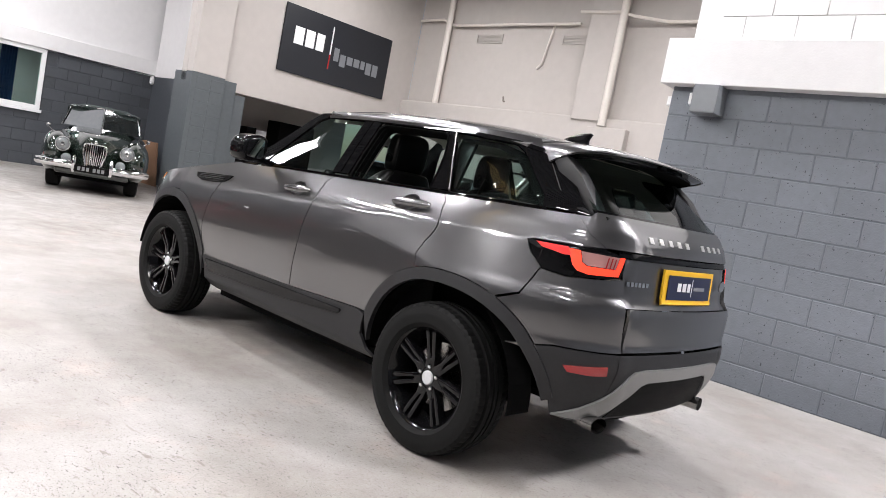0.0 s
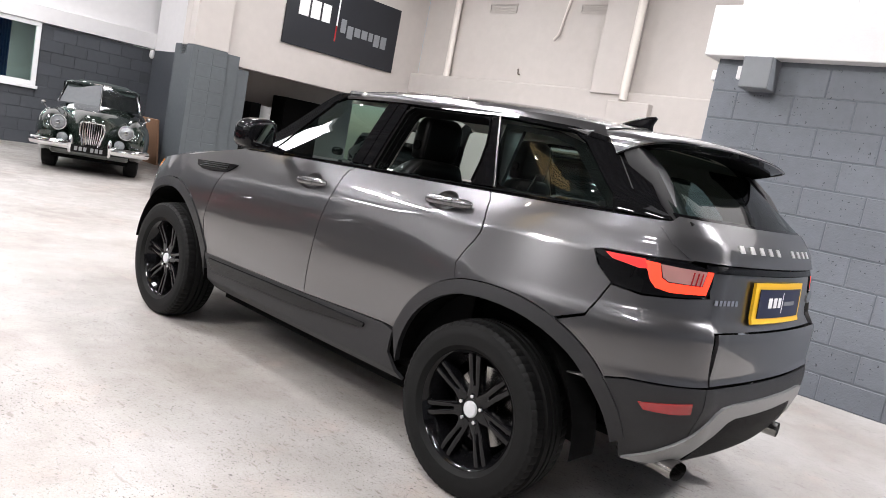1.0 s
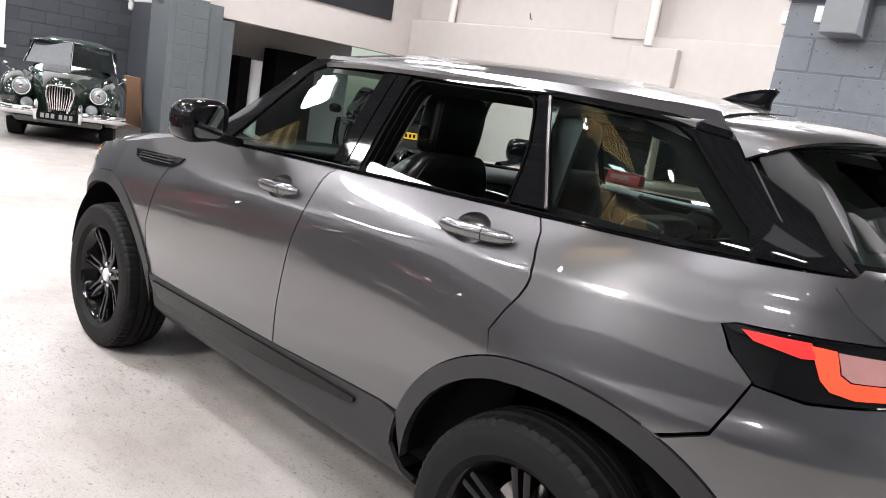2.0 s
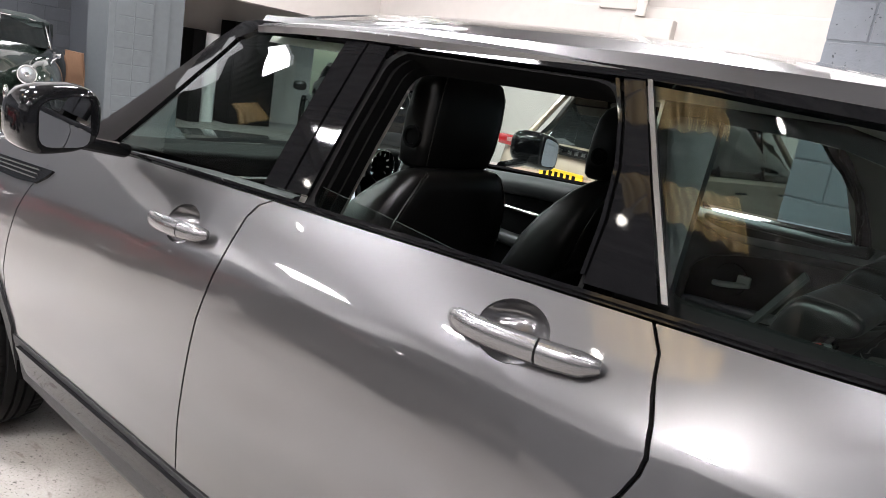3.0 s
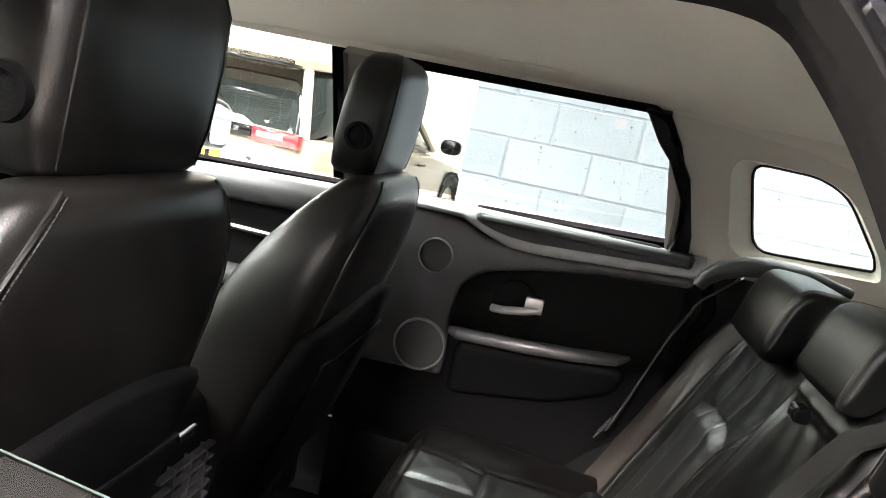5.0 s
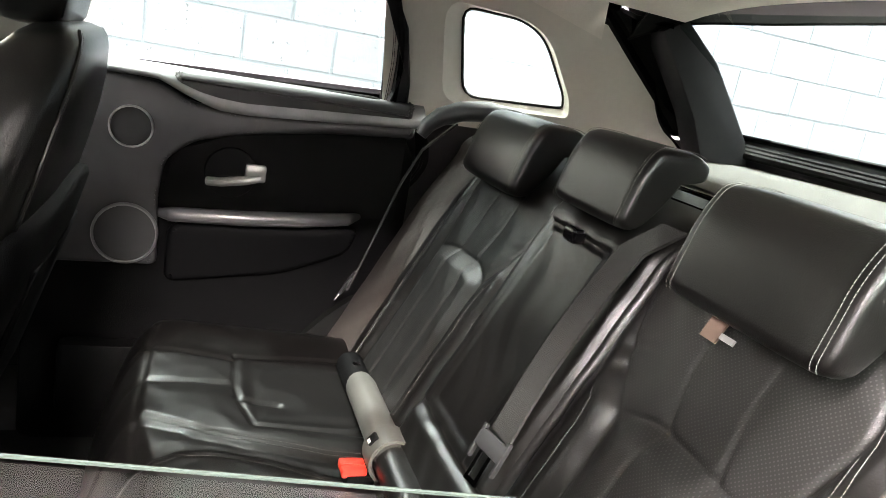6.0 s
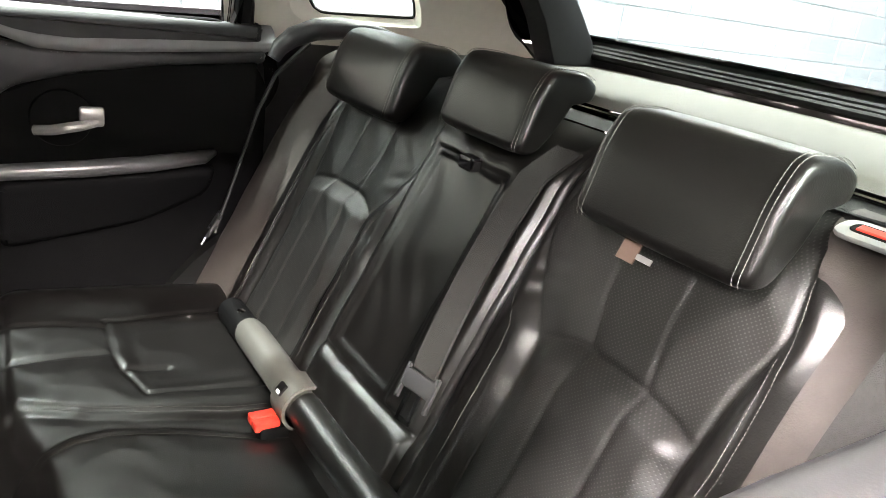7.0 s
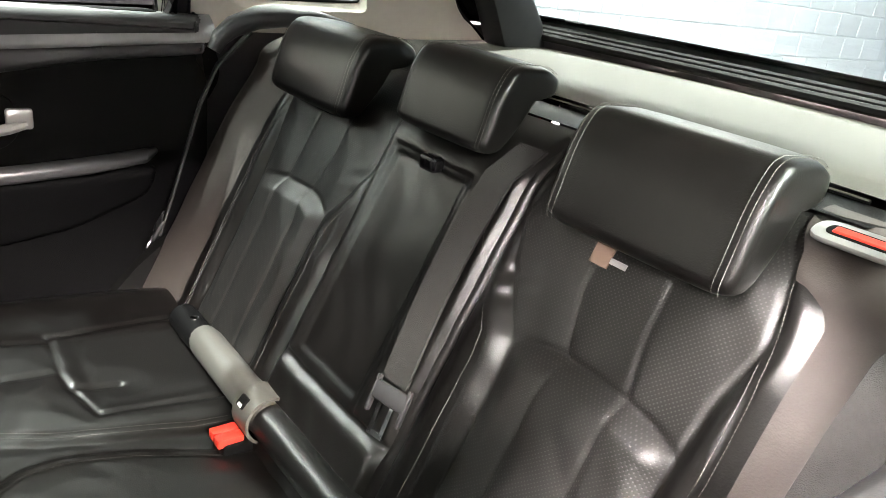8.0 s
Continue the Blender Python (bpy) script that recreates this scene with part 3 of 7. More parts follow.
part("body", boxes((-0.03, 0.04, 0.0, 0.05, 0, 0.09), bevel=0.01), M_WHITE, cable)
pir = thing("alarm_sensor", "small white alarm sensor in the wall corner", "sensor", at=pose(4.32, 14.66, 2.25))
part("body", ellipsoid((0, 0, 0.06), (0.05, 0.05, 0.10)), M_WHITE, pir, smooth=True)

# window in the far wall
win = tagged(new("window_1"), "white framed window into an office", "window", kind="structure")
fw = 0.09
part("window_frame", boxes((0.0, 2.06, 14.66, 14.76, 1.16, 1.16 + fw), (0.0, 2.06, 14.66, 14.76, 2.42 - fw, 2.42), (0.0, fw, 14.66, 14.76, 1.16 + fw, 2.42 - fw), (2.06 - fw, 2.06, 14.66, 14.76, 1.16 + fw, 2.42 - fw), bevel=0.008), M_WHITE, win)
part("pane", boxes((fw, 2.06 - fw, 14.705, 14.712, 1.16 + fw, 2.42 - fw)), M_GLASS, win)
part("window_sill", boxes((-0.03, 2.09, 14.62, 14.70, 1.10, 1.16), bevel=0.006), M_WHITE, win)
def curtain_cloth(w, h):
    pts = [(-w / 2 + w * i / 30, 0.03 * math.sin(i * 1.3)) for i in range(31)]
    return prism(pts + [(a, b + 0.008) for a, b in reversed(pts)], 0, h, "z")


bl = thing("curtain", "blue curtain hanging in the office", "curtain", at=pose(1.55, 15.3, 0.4))
part("cloth", curtain_cloth(0.32, 2.0), M_BLUE, bl)
tb = thing("office_shelf", "dark office shelf with bottles", "shelf", at=pose(1.0, 15.6, 0))
part("carcass", boxes((-0.6, 0.45, -0.2, 0.2, 0, 1.25), bevel=0.01), M_DARKBLOCK, tb)
for i in range(4):
    bt = thing("bottle", "small clear bottle on the office shelf", "bottle", "bottles", pose(0.65 + i * 0.12, 15.5, 1.25))
    part("glass_body", lathe([(0.0, 0.0), (0.0, 0.03), (0.16, 0.03), (0.20, 0.012), (0.25, 0.012), (0.25, 0.0)], 14, "z"), M_PALEGLASS, bt, smooth=True)
area_lamp("office_light", 1.0, 15.9, 2.55, 0.6, 0.6, 60)
board = thing("leaning_board", "brown board leaning against the wall", "board", at=pose(4.10, 13.6, 0, 0, -6, 0))
part("panel", boxes((-0.02, 0.02, -0.35, 0.35, 0, 0.95), bevel=0.004), M_BROWN, board)
cab = thing("cabinet", "tall black cabinet in the recess", "cabinet", at=pose(5.75, 12.7, 0))
part("carcass", boxes((-0.16, 0.10, -0.25, 0.25, 0, 1.68), bevel=0.01), M_BLACK, cab)
drum = thing("roll", "white roll standing in the recess", "roll", at=pose(6.10, 12.7, 0))
part("roll_body", lathe([(0, 0.0), (0, 0.15), (1.65, 0.15), (1.65, 0.0)], 24, "z"), M_WHITE, drum, smooth=True)
cab2 = thing("cabinet", "wide black cabinet in the recess", "cabinet", at=pose(6.9, 12.8, 0))
part("carcass", boxes((-0.4, 0.6, -0.25, 0.25, 0, 1.95), bevel=0.01), M_BLACK, cab2)
part("door", boxes((-0.38, 0.58, -0.27, -0.252, 0.05, 1.9), bevel=0.004), M_BLACK, cab2)

# ---- the shape of the grey car: forward is +y, rear axle at y = 0 ----
HUB_Z, FRONT_Y, ARCH_IN, ARCH_OUT = 0.36, 2.66, 0.468, 0.525


def smooth_table(zs, ws, sigma):
    z = np.arange(0.0, 1.9, 0.004)
    w = np.interp(z, zs, ws)
    k = np.exp(-0.5 * (np.arange(-40, 41) * 0.004 / sigma) ** 2)
    return z, np.convolve(np.pad(w, 40, mode="edge"), k / k.sum(), mode="valid")


SIDE_T = smooth_table([0.20, 0.28, 0.36, 0.50, 0.60, 0.65, 0.70, 0.75, 0.80, 0.85, 0.88, 0.92, 0.96, 1.00, 1.045, 1.062, 1.075, 1.12, 1.17, 1.235, 1.40, 1.555, 1.60, 1.66],
                      [0.70, 0.79, 0.862, 0.885, 0.896, 0.900, 0.9025, 0.9035, 0.9035, 0.9025, 0.9013, 0.8985, 0.8945, 0.889, 0.881, 0.8772, 0.872, 0.851, 0.824, 0.787, 0.702, 0.615, 0.585, 0.55], 0.007)
REAR_T = smooth_table([0.25, 0.38, 0.50, 0.62, 0.69, 0.72, 0.88, 0.905, 0.93, 1.12, 1.20, 1.27, 1.31, 1.52, 1.60],
                      [-0.62, -0.72, -0.775, -0.805, -0.80, -0.785, -0.790, -0.780, -0.755, -0.745, -0.715, -0.655, -0.60, -0.34, -0.25], 0.008)
CORNER_A = smooth_table([0.2, 1.15, 1.30, 1.55], [0.90, 0.90, 0.62, 0.55], 0.03)
CORNER_B = smooth_table([0.2, 1.15, 1.30, 1.55], [0.45, 0.45, 0.26, 0.22], 0.03)
CORNER_L = 1.10


def belt(y):
    return 1.252 - 0.036 * y - 0.008 * np.clip(y - 1.2, 0, 9) ** 2


def crease(y):
    return 1.108 - 0.064 * y - 0.02 * np.clip(y - 1.6, 0, 9) ** 2


def half_width(y, z):
    """Half the body's width at a point of its side."""
    y, z = np.asarray(y, float), np.asarray(z, float)
    zb, zc = belt(y), crease(y)
    q = np.where(z < 0.55, z, np.where(z < zc, 0.55 + (z - 0.55) * (1.06 - 0.55) / (zc - 0.55),
                 np.where(z < zb, 1.06 + (z - zc) * (1.235 - 1.06) / (zb - zc), 1.235 + (z - zb))))
    w = np.interp(q, *SIDE_T)
    w = w + 0.040 * np.exp(-((y + 0.02) / 0.52) ** 2) * np.exp(-((z - 0.78) / 0.26) ** 2)
    w = w + 0.030 * np.exp(-((y - FRONT_Y) / 0.50) ** 2) * np.exp(-((z - 0.78) / 0.26) ** 2)
    low = np.clip((zb - z) / 0.3, 0, 1)
    w = w - 0.07 * np.clip((y - 1.9) / 1.2, 0, 2) ** 2 * (0.5 + 0.5 * low)
    top = np.clip((z - zb) / 0.3, 0, 1)
    w = w - 0.045 * top * np.clip((0.25 - y) / 0.7, 0, 2) ** 1.5 - 0.05 * top * np.clip((y - 1.0) / 0.7, 0, 2) ** 2
    return w


def wrap(u, z):
    """Body surface: u is y along the side and runs on round both corners. Left side."""
    u, z = np.broadcast_arrays(np.asarray(u, float), np.asarray(z, float))
    a, b, yr = np.interp(z, *CORNER_A), np.interp(z, *CORNER_B), np.interp(z, *REAR_T)
    yc = yr + a
    phi = np.clip((yc - u) / CORNER_L, 0, 1) * math.pi / 2
    y = np.where(u >= yc, u, yc - a * np.sin(phi))
    wc = half_width(np.maximum(y, yc - 0.3 * a), z) - b
    x = -(wc + b * np.cos(phi))
    over = np.clip(yc - CORNER_L - u, 0, None)
    x = np.where(over > 0, -(wc - over), x)
    y = np.where(over > 0, yr - 0.03 * (1 - (x / wc) ** 2), y)
    yf = 2.62
    ph = np.clip((u - yf) / 1.15, 0, 1) * math.pi / 2
    wf = half_width(yf, z)
    bf = 0.55
    x = np.where(u > yf, -(wf - bf + bf * np.cos(ph)), x)
    y = np.where(u > yf, yf + (0.90 - 0.10 * np.clip((z - 0.6) / 0.5, 0, 1)) * np.sin(ph), y)
    return np.stack([x, y, z], -1)


def back(x, z):
    """Body surface of the tail, for |x| within the corners."""
    x, z = np.broadcast_arrays(np.asarray(x, float), np.asarray(z, float))
    a, b, yr = np.interp(z, *CORNER_A), np.interp(z, *CORNER_B), np.interp(z, *REAR_T)
    yc = yr + a
    wc = half_width(yc - 0.3 * a, z) - b
    e = np.clip((np.abs(x) - wc) / b, 0, 0.9999)
    y = np.where(np.abs(x) > wc, yc - a * np.sqrt(1 - e * e), yr - 0.03 * (1 - (x / wc) ** 2))
    return np.stack([x, y, z], -1)


def roof_top(x, y):
    """Roof skin."""
    x, y = np.broadcast_arrays(np.asarray(x, float), np.asarray(y, float))
    zc = 1.648 - 0.030 * np.clip((y - 0.9) / 0.8, 0, 3) ** 2 - 0.058 * np.clip((0.75 - y) / 1.2, 0, 3) ** 1.7
    we = roof_edge(y)
    t = np.clip(np.abs(x) / we, 0, 1)
    crown = 0.022 * np.clip((y + 0.2) / 0.5, 0, 1) * np.clip((1.6 - y) / 0.4, 0, 1)
    return np.stack([x, y, zc - 0.030 * t ** 2 - 0.046 * t ** 4 + crown * (1 - t ** 2)], -1)


def roof_edge(y):
    y = np.asarray(y, float)
    return 0.615 - 0.045 * np.clip((0.25 - y) / 0.7, 0, 2) ** 1.5 - 0.05 * np.clip((y - 1.0) / 0.7, 0, 2) ** 2


def densify(poly, step):
    out = []
    for (a0, b0), (a1, b1) in zip(poly, poly[1:] + poly[:1]):
        k = max(1, int(math.ceil(math.hypot(a1 - a0, b1 - b0) / step)))
        out += [(a0 + (a1 - a0) * i / k, b0 + (b1 - b0) * i / k) for i in range(k)]
    return out


def inside(poly, pts):
    px, py = np.array([p[0] for p in poly]), np.array([p[1] for p in poly])
    qx, qy = np.roll(px, -1), np.roll(py, -1)
    x, y = pts[:, 0][:, None], pts[:, 1][:, None]
    cross = ((py > y) != (qy > y)) & (x < (qx - px) * (y - py) / (qy - py + 1e-12) + px)
    return cross.sum(1) % 2 == 1


def skin(name, poly, surf, material, parent, label="", off=0.0, thick=0.016, step=0.03, flip=1, holes=(), mirror=False, lip=True):
    """A sheet cut to poly in the surface's own coordinates, laid on it at an offset, with turned-in edges."""
    from_edge = densify(list(poly), step)
    rings = [from_edge] + [densify(list(h), step) for h in holes]
    allp, edges = [], []
    for r in rings:
        b = len(allp)
        allp += r
        edges += [(b + i, b + (i + 1) % len(r)) for i in range(len(r))]
    arr = np.array(allp)
    lo, hi = arr.min(0), arr.max(0)
    gx, gy = np.meshgrid(np.arange(lo[0], hi[0], step), np.arange(lo[1], hi[1], step))
    g = np.stack([gx.ravel(), gy.ravel()], 1)
    ok = inside(from_edge, g)
    for h in rings[1:]:
        ok &= ~inside(h, g)
    g = g[ok]
    if len(g):
        d = np.sqrt(((g[:, None, :] - arr[None]) ** 2).sum(2)).min(1)
        g = g[d > step * 0.45]
    pts = [Vector((float(p[0]), float(p[1]))) for p in allp] + [Vector((float(p[0]), float(p[1]))) for p in g]
    v2, _, f2, _, _, _ = bpy_cdt(pts, edges, [], 2, 1e-5)
    uv = np.array([(v.x, v.y) for v in v2])
    tri = np.array([f for f in f2 if len(f) == 3])
    cen = uv[tri].mean(1)
    keep = inside(from_edge, cen)
    for h in rings[1:]:
        keep &= ~inside(h, cen)
    tri = tri[keep]
    e = 0.004
    P = surf(uv[:, 0], uv[:, 1])
    du = surf(uv[:, 0] + e, uv[:, 1]) - surf(uv[:, 0] - e, uv[:, 1])
    dv = surf(uv[:, 0], uv[:, 1] + e) - surf(uv[:, 0], uv[:, 1] - e)
    N = np.cross(du, dv) * flip
    N /= np.linalg.norm(N, axis=1, keepdims=True) + 1e-12
    P = P + N * off
    fn = np.cross(P[tri[:, 1]] - P[tri[:, 0]], P[tri[:, 2]] - P[tri[:, 0]])
    bad = (fn * N[tri[:, 0]]).sum(1) < 0
    tri[bad] = tri[bad][:, ::-1]
    verts, norms, faces = list(P), list(N), [tuple(t) for t in tri]
    if thick:
        cnt = {}
        for t in faces:
            for i in range(3):
                k = (t[i], t[(i + 1) % 3])
                cnt[k] = 1
        rim = [k for k in cnt if (k[1], k[0]) not in cnt]
        for i0, i1 in rim:
            n0, n1 = N[i0], N[i1]
            out = np.cross(P[i1] - P[i0], n0)
            out = out / (np.linalg.norm(out) + 1e-12)
            b = len(verts)
            verts += [P[i0], P[i1], P[i1] - n1 * thick, P[i0] - n0 * thick]
            norms += [out, out, out, out]
            faces.append((b, b + 3, b + 2, b + 1))
    ob = link_mesh(name, verts, faces, material, parent, label, True, norms)
    if mirror:
        flipv = [(-v[0], v[1], v[2]) for v in verts]
        flipn = [(-v[0], v[1], v[2]) for v in norms]
        link_mesh(name, flipv, [tuple(reversed(f)) for f in faces], material, parent, label, True, flipn)
    return ob


from mathutils.geometry import delaunay_2d_cdt as bpy_cdt


def arc(cy, r, a0, a1, k=18):
    """Points round a wheel centre; angles in degrees from straight ahead, upward."""
    return [(cy + r * math.cos(radians(a0 + (a1 - a0) * i / k)), HUB_Z + r * math.sin(radians(a0 + (a1 - a0) * i / k))) for i in range(k + 1)]

# ---- the grey car: outside ----
car = thing("car", "dark grey metallic five-door SUV on black wheels, rear window open", "car")
GAP = 0.003
FD = [(1.048, 1.215), (1.080, 1.180), (1.096, 1.150), (1.103, 1.051), (1.133, 0.919), (1.162, 0.669), (1.173, 0.535)]
RD = [(0.176, 1.246), (0.150, 1.198), (0.126, 1.125), (0.118, 1.085), (0.120, 1.062), (0.130, 1.030), (0.150, 0.990), (0.182, 0.925)]
FF = [(2.03, 1.175), (2.06, 1.142), (2.108, 1.032), (2.163, 0.920), (2.205, 0.72), (2.180, 0.530)]


def shift(line, d):
    return [(a + d, b) for a, b in line]


def belt_line(y0, y1, k=8, dz=0.0):
    return [(y0 + (y1 - y0) * i / k, float(belt(y0 + (y1 - y0) * i / k)) + dz) for i in range(k + 1)]


BT = -0.017


def handle_oval(cu, cz, ru=0.066, rz=0.043, k=28):
    return [(cu + ru * math.cos(2 * math.pi * i / k), cz + rz * math.sin(2 * math.pi * i / k)) for i in range(k)]


sill_top = [(2.18, 0.512), (1.176, 0.532), (0.56, 0.562)]
# doors
front_door = skin("front_door", belt_line(2.03, 1.048 + GAP, 10, BT) + shift(FD[1:], GAP) + [(1.176 + GAP, 0.532), (2.18, 0.512)] + list(reversed(shift(FF[1:], -GAP))),
                  wrap, M_PAINT, car, mirror=True, flip=-1, holes=[handle_oval(1.300, 1.0875)])
rear_door = skin("rear_door", belt_line(1.048 - GAP, 0.176 + GAP, 10, BT) + shift(RD[1:], GAP) + arc(0, ARCH_OUT + 0.004, 72, 22, 12) + [(0.56, 0.562), (1.176 - GAP, 0.532)] + list(reversed(shift(FD[1:], -GAP))),
                 wrap, M_PAINT, car, mirror=True, flip=-1, holes=[handle_oval(0.370, 1.155)])
# quarter panel from the rear door to the tail
QUARTER = (belt_line(0.176 - GAP, -0.60, 8, BT) + [(-0.70, 1.262), (-0.735, 1.235), (-0.72, 1.18), (-0.645, 1.136), (-0.50, 1.130), (-0.30, 1.122), (-0.272, 1.112),
           (-0.30, 1.06), (-0.362, 1.006), (-0.318, 0.882), (-0.185, 0.822)] + arc(0, ARCH_OUT + 0.004, 112, 72, 12) + list(reversed(shift(RD[1:], -GAP))))
skin("quarter_panel", QUARTER, wrap, M_PAINT, car, mirror=True, flip=-1)
# rear bumper: painted upper corner, black lower half
BUMP_UP = [(-0.366, 0.998), (-0.48, 0.985), (-0.67, 1.002), (-0.800, 1.016), (-0.858, 0.89), (-0.896, 0.702), (-0.50, 0.692), (-0.30, 0.652)] + arc(0, ARCH_OUT + 0.004, 146, 112, 9) + [(-0.19, 0.812), (-0.322, 0.872)]
skin("bumper_corner", BUMP_UP, wrap, M_PAINT, car, mirror=True, flip=-1)
skin("rear_bumper", [(-0.82, 0.694), (-0.50, 0.684), (-0.34, 0.652)] + arc(0, 0.50, 146, 176, 8) + [(-0.505, 0.368), (-0.60, 0.345), (-0.90, 0.36), (-0.955, 0.40), (-0.955, 0.694)], wrap, M_PLASTIC, car, "dark grained plastic lower bumper", mirror=True, flip=-1)
skin("bumper_middle", [(-0.56, 0.694), (0.56, 0.694), (0.54, 0.37), (-0.54, 0.37)], back, M_PLASTIC, car, "black grained plastic lower bumper", off=0.002, flip=1)
# front wing, bonnet, nose
WING = [(2.03 + GAP, 1.165), (2.30, 1.115), (2.62, 1.05), (3.0, 0.98), (3.35, 0.86), (3.40, 0.70), (3.16, 0.56)] + arc(FRONT_Y, ARCH_OUT + 0.004, 20, 158, 24) + [(2.18 + 0.006, 0.53)] + list(reversed(shift(FF[2:-1], GAP)))
skin("front_wing", WING, wrap, M_PAINT, car, mirror=True, flip=-1)
skin("front_bumper", [(3.16, 0.55), (3.40, 0.69), (3.77, 0.70), (3.77, 0.30), (3.2, 0.28), (3.13, 0.45)], wrap, M_PLASTIC, car, mirror=True, flip=-1)
skin("headlamp", [(3.06, 0.965), (3.35, 0.87), (3.62, 0.86), (3.62, 0.72), (3.41, 0.71)], wrap, M_GLOSS, car, mirror=True, flip=-1)
skin("side_marker", [(3.03, 0.962), (3.10, 0.945), (3.14, 0.90), (3.06, 0.925)], wrap, M_AMBER, car, "amber side marker", off=0.004, mirror=True, flip=-1)
# arch and sill cladding
for cy, a0, a1 in ((0, 22, 170), (FRONT_Y, 20, 160)):
    skin("wheel_arch_trim", arc(cy, ARCH_OUT, a0, a1, 26) + arc(cy, ARCH_IN, a1 + (2 if cy == 0 else 20), a0 - 16, 26), wrap, M_PLASTIC, car, "dark plastic wheel arch trim", off=0.008, thick=0.03, step=0.025, mirror=True, flip=-1)
SILL = sill_top[:1] + [(1.176, 0.528), (0.56, 0.556)] + arc(0, ARCH_OUT, 20, 8, 4) + [(0.47, 0.36), (0.44, 0.325), (1.11, 0.318), (2.10, 0.315), (2.15, 0.36), (2.15, 0.44)]
skin("sill", SILL, wrap, M_PLASTIC, car, "dark plastic sill cladding", off=0.004, mirror=True, flip=-1)
skin("sill_moulding", rounded([(2.13, 0.492), (1.19, 0.512), (0.68, 0.520), (0.69, 0.495), (1.19, 0.452), (2.06, 0.42)], 0.02), wrap, M_GLOSS, car, "gloss black door moulding", off=0.016, thick=0.016, mirror=True, flip=-1)
# roof and its spoiler
roof_edge_l = [(-float(roof_edge(y)), y) for y in np.linspace(-0.10, 1.46, 14)]
roof_edge_r = [(float(roof_edge(y)), y) for y in np.linspace(1.46, -0.10, 14)]
skin("roof", [(-0.40, 1.52), (0.0, 1.545), (0.40, 1.52)] + roof_edge_r + [(0.3, -0.17), (0.0, -0.19), (-0.3, -0.17)] + roof_edge_l, roof_top, M_PAINT, car, flip=1, step=0.04)


# spoiler, from its middle to one end: join with the roof, shoulder, lower edge
SP_K = [0, 0.2, 0.4, 0.55, 0.7, 0.8, 0.9, 1.0]
SP_IN = ([0, 0.15, 0.29, 0.39, 0.47, 0.505, 0.525, 0.538], [-0.198, -0.19, -0.178, -0.168, -0.155, -0.148, -0.14, -0.128])
SP_MID = ([0, 0.2, 0.375, 0.49, 0.555, 0.58, 0.582, 0.574], [-0.54, -0.535, -0.51, -0.48, -0.42, -0.35, -0.26, -0.185], [1.607, 1.605, 1.60, 1.593, 1.583, 1.575, 1.565, 1.546])
SP_LOW = ([0, 0.2, 0.38, 0.50, 0.575, 0.605, 0.612, 0.600], [-0.56, -0.555, -0.535, -0.51, -0.46, -0.40, -0.32, -0.245], [1.568, 1.566, 1.560, 1.553, 1.546, 1.535, 1.508, 1.472])


def sp_at(table, s):
    k = np.linspace(0, 1, 101)
    kern = np.exp(-0.5 * (np.arange(-12, 13) / 5.0) ** 2)
    kern /= kern.sum()
    out = []
    for row, odd in zip(table, (True, False, False)):
        w = np.interp(k, SP_K, row)
        lead = -w[12:0:-1] if odd else w[12:0:-1]
        tail = 2 * w[-1] - w[-2:-14:-1]
        out.append(np.interp(np.abs(s), k, np.convolve(np.concatenate([lead, w, tail]), kern, mode="valid")))
    out[0] = out[0] * np.sign(s)
    return out


def spoiler_top(s, v):
    """Spoiler skin: runs on from the roof, then turns down to its lower edge."""
    s, v = np.broadcast_arrays(np.asarray(s, float), np.asarray(v, float) / 0.45)
    ix, iy = sp_at(SP_IN, s)
    a = np.stack([ix, iy, roof_top(ix, iy)[..., 2] - 0.001], -1)
    b, c = np.stack(sp_at(SP_MID, s), -1), np.stack(sp_at(SP_LOW, s), -1)
    t = np.clip(v, 0, 1)[..., None]
    return a * (1 - t) ** 2 + 2 * b * t * (1 - t) + c * t * t


def spoiler_under(s, v):
    """The spoiler's lip and the hollow under it."""
    s, v = np.broadcast_arrays(np.asarray(s, float), np.asarray(v, float) / 0.3)
    c = np.stack(sp_at(SP_LOW, s), -1)
    q = c * np.array([0.90, 1, 1]) + np.array([0, 0.045, -0.022])
    ix, iy = sp_at(SP_IN, s)
    d = np.stack([ix, iy - 0.09, np.minimum(c[..., 2] + 0.012, 1.545)], -1)
    t = np.clip(v, 0, 1)[..., None]
    return np.where(t < 0.25, c + (q - c) * t / 0.25, q + (d - q) * (t - 0.25) / 0.75)


skin("spoiler", [(-1, 0), (1, 0), (1, 0.45), (-1, 0.45)], spoiler_top, M_PAINT, car, "roof spoiler in body colour", flip=-1, thick=0.008, step=0.035)
skin("spoiler_lip", [(-1, 0), (1, 0), (1, 0.075), (-1, 0.075)], spoiler_under, M_GLOSS, car, "gloss black underside of the spoiler", flip=1, off=0.002, thick=0.004, step=0.03)
skin("spoiler_underside", [(-1, 0.075), (1, 0.075), (1, 0.3), (-1, 0.3)], spoiler_under, M_SEAL, car, "matt black underside of the spoiler", flip=1, thick=0.004, step=0.04)
fin = part("aerial_fin", prism([(0.125, 1.640), (0.06, 1.668), (-0.01, 1.688), (-0.055, 1.694), (-0.062, 1.688), (-0.045, 1.655), (-0.05, 1.622)], -0.017, 0.017, "x", bevel=0.010, segs=3), M_GLOSS, car, "shark-fin aerial", smooth=True, angle=60)
